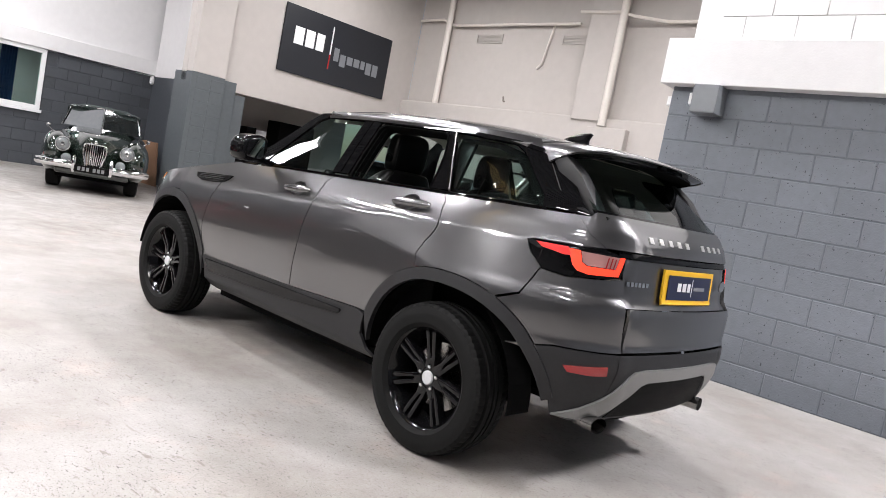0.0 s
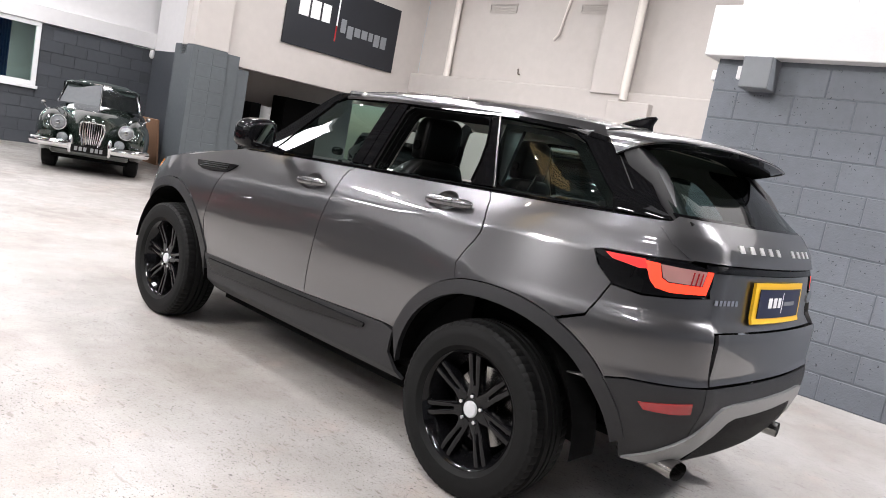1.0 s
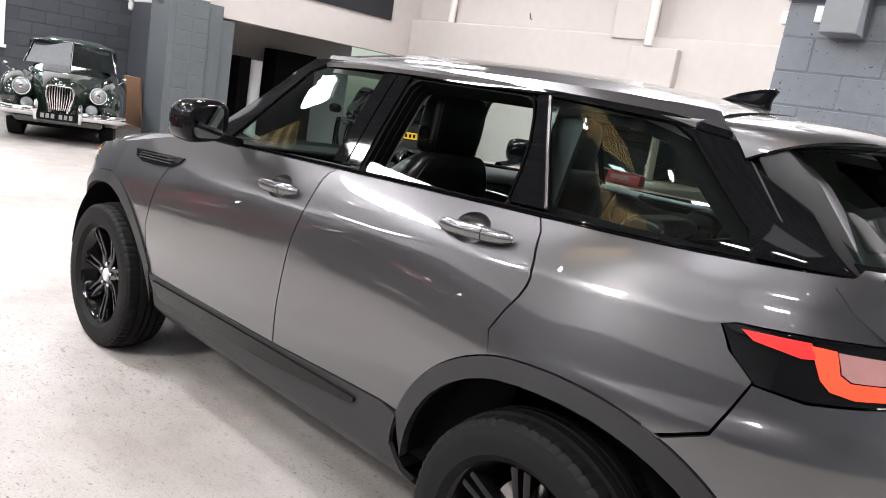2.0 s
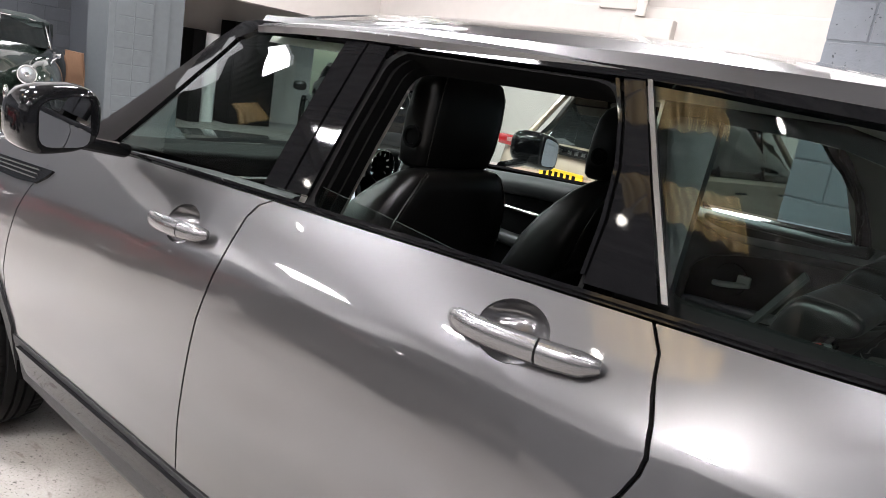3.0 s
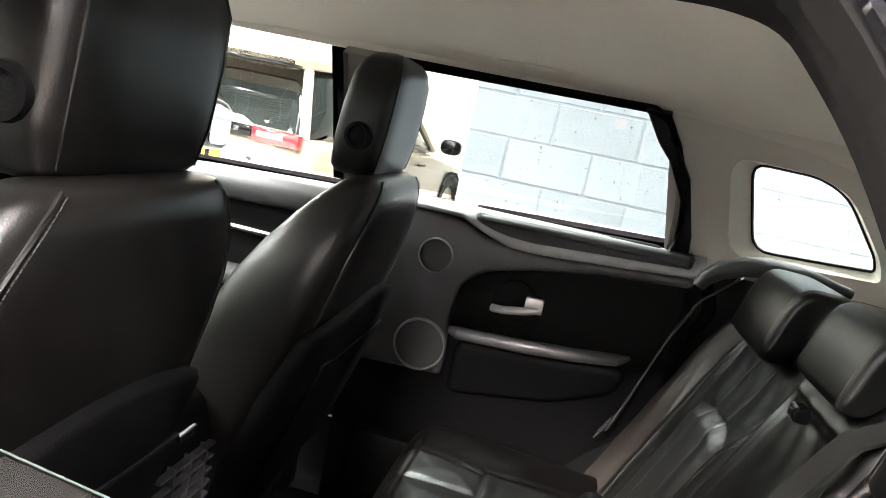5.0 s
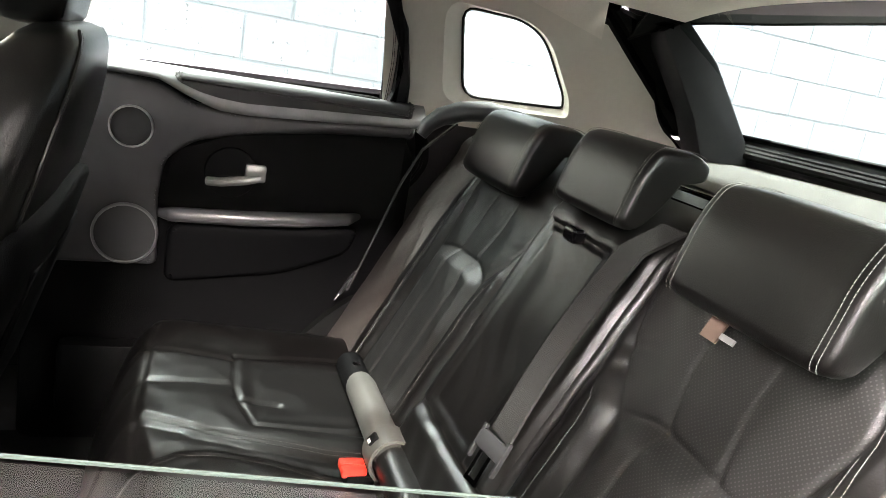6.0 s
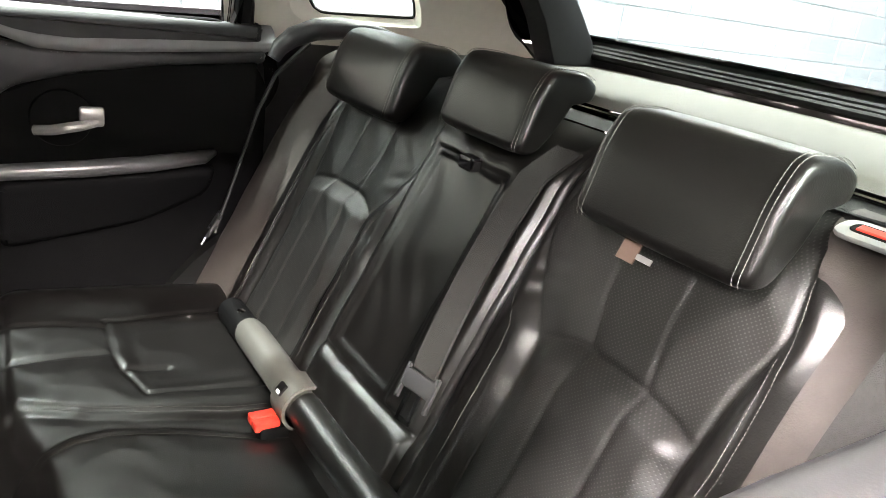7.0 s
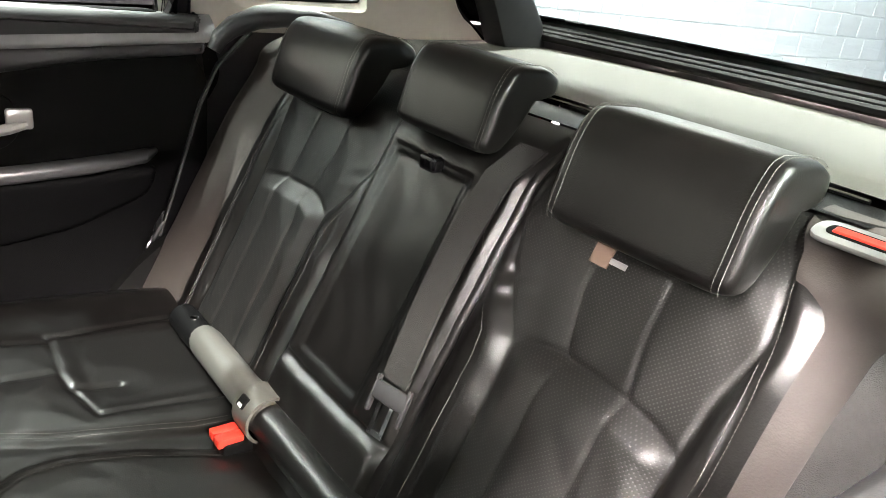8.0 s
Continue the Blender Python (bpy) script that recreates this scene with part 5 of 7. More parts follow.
    return hub


for wx in (-0.808, 0.808):
    for wy in (0.0, FRONT_Y):
        wheel(car, wx, wy, wx, 0.10 if wy == 0.0 else 0.55)

# ---- the grey car: inside ----
def perforated_mat():
    m = mat("perforated_black_leather", (0.0046, 0.0043, 0.0042), 0.42, 0.0, spec=0.38, var=0.15, scale=30)
    n, l = m.node_tree.nodes, m.node_tree.links
    b = n["Principled BSDF"]
    tc = n.new("ShaderNodeTexCoord")
    mp = n.new("ShaderNodeMapping")
    mp.inputs["Scale"].default_value = (230, 0.0, 255)
    mp.inputs["Rotation"].default_value = (0, radians(45), 0)
    vo = n.new("ShaderNodeTexVoronoi")
    vo.inputs["Randomness"].default_value = 0.0
    vo.inputs["Scale"].default_value = 1.0
    l.new(tc.outputs["Object"], mp.inputs["Vector"])
    l.new(mp.outputs[0], vo.inputs["Vector"])
    r = n.new("ShaderNodeValToRGB")
    r.color_ramp.elements[0].position, r.color_ramp.elements[1].position = 0.16, 0.24
    r.color_ramp.elements[0].color, r.color_ramp.elements[1].color = (1, 1, 1, 1), (0, 0, 0, 1)
    l.new(vo.outputs["Distance"], r.inputs[0])
    mx = n.new("ShaderNodeMix")
    mx.data_type = "RGBA"
    l.new(r.outputs[0], mx.inputs[0])
    l.new(b.inputs["Base Color"].links[0].from_socket, mx.inputs[6])
    mx.inputs[7].default_value = (0.024, 0.023, 0.022, 1)
    l.new(mx.outputs[2], b.inputs["Base Color"])
    bp = n.new("ShaderNodeBump")
    bp.invert = True
    bp.inputs["Strength"].default_value, bp.inputs["Distance"].default_value = 0.25, 0.001
    l.new(r.outputs[0], bp.inputs["Height"])
    l.new(bp.outputs[0], b.inputs["Normal"])
    return m


M_PERF = perforated_mat()
# Black leather with its sheen painted in as a lighter base.
M_SHEEN = mat("sheen_toned_black_leather", (0.06, 0.06, 0.063), 0.30, 0.0, var=0.15, scale=30, bump=0.06, bump_scale=420, coat=0.3)
M_MESH = mat("speaker_mesh", (0.022, 0.022, 0.023), 0.5, 0.2, var=0.4, scale=900, bump=0.3, bump_scale=900)
# Door top: the sheen on the dark pad is put into this grey base.
M_DOORTOP = mat("sheen_toned_door_top", (0.225, 0.229, 0.236), 0.42, 0.0, spec=0.45, var=0.12, scale=40, bump=0.05, bump_scale=500)
# Lighter copy of the bench leather: light on the side pads is in the colour.
M_SIDEPAD = mat("lit_tone_black_leather", (0.040, 0.034, 0.0315), 0.58, 0.0, spec=0.32, var=0.18, scale=30, bump=0.10, bump_scale=520)
M_SLEEVE = mat("grey_smooth_vinyl", (0.058, 0.057, 0.052), 0.42, 0.0, var=0.06, scale=60, bump=0.05)
M_THREAD = mat("grey_thread", (0.092, 0.087, 0.082), 0.7, 0.0, var=0.1)
M_BEIGEGREY = mat("warm_grey_shelf_cloth", (0.095, 0.091, 0.084), 0.9, 0.0, var=0.08, scale=150, bump=0.3, bump_scale=900, spec=0.15)


def near_lines(a, b, lines):
    """Distance from points (a, b) to a set of polylines."""
    best = np.full(a.shape, 9.0)
    for line in lines:
        for (x0, y0), (x1, y1) in zip(line, line[1:]):
            dx, dy = x1 - x0, y1 - y0
            t = np.clip(((a - x0) * dx + (b - y0) * dy) / (dx * dx + dy * dy + 1e-12), 0, 1)
            best = np.minimum(best, np.hypot(a - x0 - t * dx, b - y0 - t * dy))
    return best


def sheet(name, us, vs, surf, material, parent, label="", extra=None, flip=False):
    """A grid mesh over surf(u, v); extra = (material, test) gives some faces another material."""
    U, V = np.meshgrid(us, vs)
    P = surf(U, V).reshape(-1, 3)
    w = len(us)
    faces = []
    for j in range(len(vs) - 1):
        for i in range(w - 1):
            f = (j * w + i, j * w + i + 1, (j + 1) * w + i + 1, (j + 1) * w + i)
            faces.append(f[::-1] if flip else f)
    ob = link_mesh(name, P, faces, material, parent, label)
    if extra:
        ob.data.materials.append(extra[0])
        cu = (U[:-1, :-1] + U[1:, 1:]) / 2
        cv = (V[:-1, :-1] + V[1:, 1:]) / 2
        ob.data.polygons.foreach_set("material_index", extra[1](cu, cv).ravel().astype(np.int32))
    return ob


def stitches(name, points, normals, parent, pitch=0.0058, length=0.0040, thick=0.0007, gap=0.0):
    """A row of thread stitches along a line of points."""
    verts, faces = [], []
    pts = [Vector(p) for p in points]
    seg = [(pts[i + 1] - pts[i]).length for i in range(len(pts) - 1)]
    total, s = sum(seg), 0.0
    while s < total - length:
        i, r = 0, s
        while i < len(seg) - 1 and r > seg[i]:
            r -= seg[i]
            i += 1
        d = (pts[i + 1] - pts[i]).normalized()
        nrm = Vector(normals[i]).normalized()
        side = d.cross(nrm).normalized()
        c = pts[i] + d * r + side * gap + nrm * 0.0006
        b = len(verts)
        for k in (0, 1):
            for du, dn in ((-1, 0), (1, 0), (0.6, 1), (-0.6, 1)):
                verts.append(c + d * length * k + side * thick * du * 0.6 + nrm * thick * dn)
        faces += [(b, b + 1, b + 5, b + 4), (b + 1, b + 2, b + 6, b + 5), (b + 2, b + 3, b + 7, b + 6), (b, b + 1, b + 2, b + 3), (b + 4, b + 5, b + 6, b + 7)]
        s += pitch
    return link_mesh(name, verts, faces, M_THREAD, parent, "pale grey stitching", smooth=False)


# rear bench: backrest
rear_seat = new("rear_seat")
rear_seat.parent = car
tagged(rear_seat, "black leather three-place rear bench with perforated inserts")
IN_Z = [0.60, 0.758, 0.811, 0.865, 0.932, 0.967, 1.006, 1.054, 1.103, 1.159, 1.20]
IN_X = [-0.113, -0.113, -0.113, -0.113, -0.113, -0.117, -0.148, -0.177, -0.195, -0.174, -0.150]
OUT_Z = [0.60, 0.760, 0.915, 0.964, 0.983, 1.027, 1.061, 1.085, 1.108, 1.133, 1.172, 1.20]
OUT_X = [0.122, 0.124, 0.126, 0.131, 0.133, 0.138, 0.149, 0.156, 0.153, 0.147, 0.132, 0.10]
SEW_Z = [0.60, 0.80, 0.936, 0.963, 1.000, 1.046, 1.077, 1.108, 1.133, 1.172, 1.20]
SEW_X = [0.150, 0.158, 0.165, 0.168, 0.168, 0.166, 0.162, 0.156, 0.149, 0.134, 0.102]
PANEL_TOP = [(-0.117, 0.967), (-0.089, 0.975), (-0.064, 0.982), (-0.036, 0.984), (0.007, 0.982), (0.051, 0.980), (0.087, 0.975), (0.114, 0.969), (0.131, 0.963)]
ARM_X0, ARM_X1, ARM_Z0, ARM_Z1 = -0.062, 0.120, 0.795, 1.118


def back_line(z):
    return 0.150 + (0.976 - z) * 0.48


def seat_local(x):
    return np.abs(x) - 0.355


def ease(v):
    v = np.clip(v, 0, 1)
    return v * v * (3 - 2 * v)


def backrest(x, z):
    x, z = np.broadcast_arrays(np.asarray(x, float), np.asarray(z, float))
    X = seat_local(x)
    xi, xo, xs = np.interp(z, IN_Z, IN_X), np.interp(z, OUT_Z, OUT_X), np.interp(z, SEW_Z, SEW_X)
    edge_d = near_lines(X, z, [list(zip(IN_X, IN_Z)), list(zip(OUT_X, OUT_Z)), PANEL_TOP])
    sew_d = near_lines(X, z, [list(zip(SEW_X, SEW_Z))])
    seam_d = near_lines(X, z, [[(-0.036, 0.983), (-0.046, 0.936), (-0.049, 0.62)], [(0.053, 0.980), (0.048, 0.93), (0.046, 0.62)],
                               [(-0.062, 1.16), (-0.060, 1.05), (-0.040, 0.986)], [(0.034, 1.16), (0.040, 1.04), (0.052, 0.984)]])
    mid_d = near_lines(x, z, [[(-0.150, 0.60), (-0.150, 1.20)], [(0.150, 0.60), (0.150, 1.20)], [(-0.150, 0.782), (0.150, 0.782)]])
    # soft bolsters beside the insert
    inb = ease((xi - X) / 0.030) * ease((X + 0.205) / 0.035)
    d = 0.014 * inb * (X < xi)
    strip = np.clip((X - xo) / (xs - xo + 1e-4), 0, 1)
    d = d + np.where(X > xo, 0.010 * ease((X - xo) / 0.022) + 0.002 * np.sin(strip * math.pi), 0)
    d = d - np.where(X > xs, 0.36 * ease((z - 1.05) / 0.06) * np.clip(X - xs - 0.006, 0, 1), 0)
    # lower panel stands proud of the upper insert and fades into it at its sides
    top_z = np.interp(X, [p[0] for p in PANEL_TOP], [p[1] for p in PANEL_TOP])
    s_in = ease(np.minimum(X - xi, xo - X) / 0.034)
    s_low = ease((top_z - z) / 0.026)
    puff = s_low * (0.003 + 0.008 * np.exp(-np.clip(top_z - z, 0, 1) / 0.13))
    hollow = -0.005 * (1 - s_low) * np.exp(-np.clip(z - top_z, 0, 1) / 0.06)
    cell = np.where(X < -0.049, (X - xi) / (-0.049 - xi + 1e-6), np.where(X > 0.046, (X - 0.046) / (xo - 0.046 + 1e-6), (X + 0.049) / 0.095))
    d = d + s_in * (puff + hollow + 0.0022 * np.sin(np.clip(cell, 0, 1) * math.pi) ** 0.7)
    out = np.abs(x) > 0.150
    d = d - out * (0.0030 * np.exp(-(edge_d / 0.0042) ** 2) + 0.0028 * np.exp(-(seam_d / 0.0030) ** 2) + 0.0022 * np.exp(-(sew_d / 0.0022) ** 2))
    # armrest panel let into the middle
    arm = ease((np.minimum(x - ARM_X0, ARM_X1 - x)) / 0.012) * ease((np.minimum(z - ARM_Z0, ARM_Z1 - z)) / 0.012)
    rim_d = np.maximum(np.maximum(ARM_X0 - x, x - ARM_X1), np.maximum(ARM_Z0 - z, z - ARM_Z1))
    dm = 0.018 + 0.008 * np.sqrt(np.clip(1 - (np.abs(x) / 0.152) ** 6, 0, 1)) - 0.008 * arm - 0.004 * np.exp(-(rim_d / 0.005) ** 2) + 0.004 * ease((0.782 - z) / 0.02)
    d = np.where(out, d, dm)
    d = d - 0.008 * np.exp(-(mid_d / 0.007) ** 2)
    roll = np.clip((z - 1.125) / 0.075, 0, 1)
    d = d - 0.07 * roll ** 2.2
    wob = 0.0010 * np.sin(x * 41 + z * 23) * np.sin(z * 37 - x * 17) + 0.0006 * np.sin(x * 97 - z * 53 + 2 * np.sin(z * 31))
    crease = 0.0016 * np.exp(-((X + 0.155) / 0.03) ** 2) * np.sin(z * 210 + x * 60) * np.exp(-((z - 1.03) / 0.03) ** 2)
    return np.stack([x, back_line(z) + d + wob + crease, z], -1)


def perf_area(x, z):
    X = seat_local(x)
    return (X > np.interp(z, IN_Z, IN_X)) & (X < np.interp(z, OUT_Z, OUT_X)) & (np.abs(x) > 0.15)


ZS = np.linspace(0.60, 1.20, 160)
for nm, x0, x1 in (("backrest_left", -0.548, -0.150), ("backrest_middle", -0.150, 0.150), ("backrest_right", 0.150, 0.548)):
    k = int((x1 - x0) / 0.0038)
    sheet(nm, np.linspace(x0, x1, k), ZS, backrest, M_LEATHER, rear_seat, "black leather backrest with perforated insert" if "mid" not in nm else "black leather armrest panel", extra=(M_PERF, perf_area), flip=True)


def on_back(X, z, side):
    x = side * (X + 0.355)
    e = 0.004
    p = backrest(x, z)
    n = np.cross(backrest(x + e, z) - backrest(x - e, z), backrest(x, z + e) - backrest(x, z - e))
    n = n / np.linalg.norm(n)
    return p, (-n if n[1] < 0 else n)


for side in (-1, 1):
    for off, top in ((-0.0045, 1.075), (0.0045, 1.15)):
        pn = [on_back(float(np.interp(z, SEW_Z, SEW_X)) + off, z, side) for z in np.linspace(0.66, top, 40)]
        stitches("stitching", [p for p, _ in pn], [n for _, n in pn], rear_seat)
    pn = [on_back(float(np.interp(z, IN_Z, IN_X)) - 0.040, z, side) for z in np.linspace(0.66, 1.08, 30)]
    stitches("stitching", [p for p, _ in pn], [n for _, n in pn], rear_seat, thick=0.0005)
sheet("backrest_top", np.linspace(-0.52, 0.52, 30), np.linspace(-0.165, -0.015, 8), lambda x, y: np.stack([x, y, 1.188 + 0.012 * np.clip((y + 0.165) / 0.15, 0, 1)], -1), M_DASH, rear_seat, "black top of the seat back")
part("shelf_lip", tube([(-0.46, -0.160, 1.193), (0.0, -0.170, 1.196), (0.46, -0.160, 1.193)], 0.003, 6), M_STEEL, car, "thin bright lip at the shelf edge", smooth=True)


# bench cushion
SEW_A = [(0.178, 0.30), (0.180, 0.398), (0.208, 0.524), (0.227, 0.603), (0.262, 0.700)]
SEW_B = [(0.090, 0.30), (0.103, 0.388), (0.143, 0.498), (0.162, 0.590), (0.155, 0.644), (0.127, 0.690)]
CUSHION_SEAMS = [SEW_A, SEW_B, [(0.505, 0.30), (0.488, 0.545), (0.376, 0.551), (0.324, 0.543), (0.250, 0.520), (0.238, 0.30)],
                 [(0.472, 0.55), (0.500, 0.73)], [(0.378, 0.555), (0.376, 0.73)], [(0.330, 0.548), (0.322, 0.47)], [(0.0, 0.684), (0.10, 0.684), (0.20, 0.710), (0.30, 0.716), (0.60, 0.70)]]


def cushion(x, y):
    x, y = np.broadcast_arrays(np.asarray(x, float), np.asarray(y, float))
    a = np.abs(x)
    front = 0.665 + 0.035 * np.exp(-((a - 0.42) / 0.25) ** 4)
    over = np.clip(y - front, 0, 1)
    z = 0.640 + 0.075 * np.clip(a - 0.02, 0, 0.47) + 0.022 * np.clip((y - 0.30) / 0.35, 0, 1) - 22.0 * over ** 2 - 0.9 * np.clip(a - 0.60, 0, 1) ** 1.5
    d = near_lines(a, y, CUSHION_SEAMS)
    z = z - 0.0045 * np.exp(-(d / 0.0055) ** 2)
    z = z + 0.004 * np.clip(d / 0.05, 0, 1) - 0.005 * ease((a - 0.245) / 0.03) * ease((0.495 - a) / 0.03) * ease((0.540 - y) / 0.03) - 0.010 * ease((np.interp(y, [p[1] for p in SEW_A], [p[0] for p in SEW_A]) - a) / 0.02) * ease((a - np.interp(y, [p[1] for p in SEW_B], [p[0] for p in SEW_B])) / 0.02) + 0.010 * np.exp(-((a - 0.60) / 0.05) ** 2)
    z = z + 0.0010 * np.sin(x * 19 + 1) * np.sin(y * 21 + x * 6) + 0.0005 * np.sin(x * 43 - y * 31) + 0.0005 * np.sin(x * 90 + 3 * np.sin(y * 40)) * (y > 0.5)
    return np.stack([x, y, np.maximum(z, 0.40)], -1)


sheet("cushion", np.linspace(-0.70, 0.70, 260), np.linspace(0.27, 0.80, 130), cushion, M_LEATHER, rear_seat, "creased black leather seat cushion")
part("cushion_base", boxes((-0.66, 0.66, 0.28, 0.70, 0.34, 0.56), bevel=0.03), M_DASH, rear_seat)
part("cushion_roll", tube([(0.085 - i * 0.035, 0.312, 0.694) for i in range(21)], [0.031] * 20 + [0.016], 20), M_LEATHER, rear_seat, "rolled leather edge between cushion and backrest", smooth=True)
part("roll_sleeve", tube([(0.372 - i * 0.024, 0.312, 0.694) for i in range(13)], [0.027] + [0.030] * 9 + [0.032] * 2 + [0.030], 20), M_SLEEVE, rear_seat, "smooth grey section of the roll", smooth=True)
part("roll_end", tube([(0.48 - i * 0.0115, 0.314, 0.692) for i in range(11)], [0.014] + [0.028] * 9 + [0.026], 18), M_DASH, rear_seat, "black end of the roll", smooth=True)
part("roll_bolt", lathe([(0.0, 0.008), (0.003, 0.008), (0.004, 0.0)], 14, "z", (0.405, 0.316, 0.719)), M_CHROME, rear_seat, "bright bolt", smooth=True)
for side in (-1, 1):
    for line, gaps in ((SEW_A, (-0.005, 0.005)), (SEW_B, (-0.005,))):
        ys = np.linspace(0.34, 0.685, 30)
        for gap in gaps:
            pts = [cushion(side * (float(np.interp(y, [q[1] for q in line], [q[0] for q in line])) + gap), y) for y in ys]
            stitches("stitching", pts, [(0, 0, 1)] * len(pts), rear_seat, thick=0.0005)
    # outer side pad with the red release latch
    def side_pad(u, v):
        """Leather pad beside the backrest; its top rolls over towards the shelf."""
        u, v = np.broadcast_arrays(np.asarray(u, float), np.asarray(v, float))
        z1, turn = np.minimum(0.62 + 0.52 * v, 1.14), np.clip((v - 1) / 0.3, 0, 1) * math.pi / 2
        z = z1 + 0.060 * np.sin(turn)
        a_in = 0.355 + np.interp(z, SEW_Z, SEW_X) + 0.014 - 0.010 * np.clip((z - 1.06) / 0.05, 0, 1)
        a = a_in + (0.76 - a_in) * u
        y = back_line(z1) + 0.0095 - 0.012 * ease((z1 - 1.02) / 0.10) + 0.010 * ease((a - 0.545) / 0.12) - 0.13 * (1 - np.cos(turn)) - 2.2 * np.clip(a - 0.69, 0, 1) ** 1.5
        y = y + 0.0012 * np.sin(a * 60 + z * 25) * np.sin(z * 31) - 0.004 * np.exp(-u / 0.02)
        return np.stack([side * a, y, z], -1)

    sheet("side_bolster", np.linspace(0, 1, 50), np.linspace(0, 1.3, 90), side_pad, M_SIDEPAD, rear_seat, "smooth warm black leather side pad, brightened as if lit", flip=side > 0)
    lp = pose(side * 0.535, 0.032, 1.1935, -14, 0, 0)
    oval = rounded([(-0.045, -0.021), (0.045, -0.021), (0.045, 0.021), (-0.045, 0.021)], 0.019)
    slot = rounded([(-0.032, -0.010), (0.032, -0.010), (0.032, 0.010), (-0.032, 0.010)], 0.009)
    latch = part("latch_bezel", prism(oval, 0.0, 0.007, "z", bevel=0.003, m=lp), M_SILVER, rear_seat, "grey latch bezel", smooth=True)
    part("latch_slot", prism(slot, 0.0065, 0.0078, "z", m=lp), M_BLACK, latch, "dark recess of the latch")
    part("latch_flag", boxes((-0.026, 0.026, -0.0065, 0.0065, 0.006, 0.0095), bevel=0.002, m=lp), M_RED, latch, "red latch flag")


def headrest(x, hw, y, z, s=1.0):
    """Hooked-over rear headrest, rounded at its ends."""
    prof = rounded([(0.056, -0.024), (0.032, 0.066), (0.006, 0.110), (-0.070, 0.106), (-0.098, 0.090), (-0.094, 0.064), (-0.052, 0.066), (-0.020, 0.010), (0.022, -0.034)],
                   [0.02, 0.08, 0.05, 0.03, 0.015, 0.015, 0.03, 0.05, 0.02], 5)
    bm = bmesh.new()
    rings = []
    c = Vector((-0.01, 0.05))
    half_ = [(0, 1.0), (0.5, 0.998), (0.76, 0.988), (0.84, 0.978), (0.875, 0.958), (0.905, 0.955), (0.945, 0.93), (0.975, 0.89), (0.995, 0.82), (1.003, 0.70), (1.006, 0.45)]
    cols = [(-t, k) for t, k in reversed(half_[1:])] + half_
    for t, k in cols:
        ring = []
        for a, b in prof:
            p = c + (Vector((a, b)) - c) * k * s
            ring.append(bm.verts.new((x + t * hw, y + p.x, z + p.y)))
        rings.append(ring)
    n = len(prof)
    for r0, r1 in zip(rings, rings[1:]):
        for i in range(n):
            bm.faces.new((r0[i], r0[(i + 1) % n], r1[(i + 1) % n], r1[i]))
    bm.faces.new(rings[0])
    bm.faces.new(list(reversed(rings[-1])))
    return bm, prof, c


for hx, hw, hz, s in ((-0.352, 0.126, 1.152, 1.0), (0.005, 0.105, 1.177, 0.86), (0.385, 0.138, 1.152, 1.0)):
    bm, prof, c = headrest(hx, hw, 0.082, hz, s)
    hr = part("headrest", bm, M_LEATHER, rear_seat, "smooth black leather headrest", smooth=True, angle=75)
    for side in (-1, 1):
        for off in (0.855, 0.915):
            pts = []
            for a, b in prof[2:26]:
                p = c + (Vector((a, b)) - c) * 0.992 * s
                pts.append((hx + side * off * hw, 0.082 + p.x, hz + p.y))
            stitches("stitching", pts, [(0, p[1] - 0.06, p[2] - hz - 0.05) for p in pts], hr)
    part("headrest_post", tube([(hx - 0.04, 0.03, hz + 0.03), (hx - 0.04, 0.035, hz - 0.05)], 0.006, 8), M_CHROME, hr)
part("headrest_clip", boxes((-0.032, 0.002, 0.128, 0.150, 1.118, 1.140), bevel=0.005), M_GLOSS, rear_seat)


# seat belts
def strap(pts, width, across, thick=0.0022):
    bm = bmesh.new()
    rows = []
    ax = Vector(across).normalized()
    for i, p in enumerate(pts):
        p = Vector(p)
        d = (Vector(pts[min(i + 1, len(pts) - 1)]) - Vector(pts[max(i - 1, 0)])).normalized()
        nrm = d.cross(ax).normalized()
        cols = []
        for k, hgt in ((-1, 0), (-0.62, 0.0012), (-0.5, 0), (-0.06, 0.0012), (0.06, 0.0), (0.5, 0.0012), (0.62, 0), (1, 0)):
            cols.append(bm.verts.new(p + ax * width / 2 * k + nrm * (hgt + thick)))
        for k in (1, -1):
            cols.append(bm.verts.new(p + ax * width / 2 * k - nrm * thick))
        rows.append(cols)
    for r0, r1 in zip(rows, rows[1:]):
        for i in range(len(r0)):
            bm.faces.new((r0[i], r0[(i + 1) % len(r0)], r1[(i + 1) % len(r0)], r1[i]))
    bm.faces.new(rows[0])
    bm.faces.new(list(reversed(rows[-1])))
    return bm


def tongue(parent, at):
    t = part("belt_tongue", merge(boxes((-0.030, 0.030, -0.004, 0.004, -0.012, 0.014), bevel=0.004, m=at), boxes((-0.030, -0.024, -0.004, 0.004, -0.03, 0.02), (0.024, 0.030, -0.004, 0.004, -0.03, 0.02), bevel=0.002, m=at)), M_PLASTIC, parent, "grey plastic belt tongue", smooth=True)
    part("tongue_plate", merge(boxes((-0.013, -0.007, -0.002, 0.002, -0.052, -0.012), (0.007, 0.013, -0.002, 0.002, -0.052, -0.012), (-0.013, 0.013, -0.002, 0.002, -0.054, -0.047), m=at)), M_CHROME, t, "steel tongue plate")
    return t


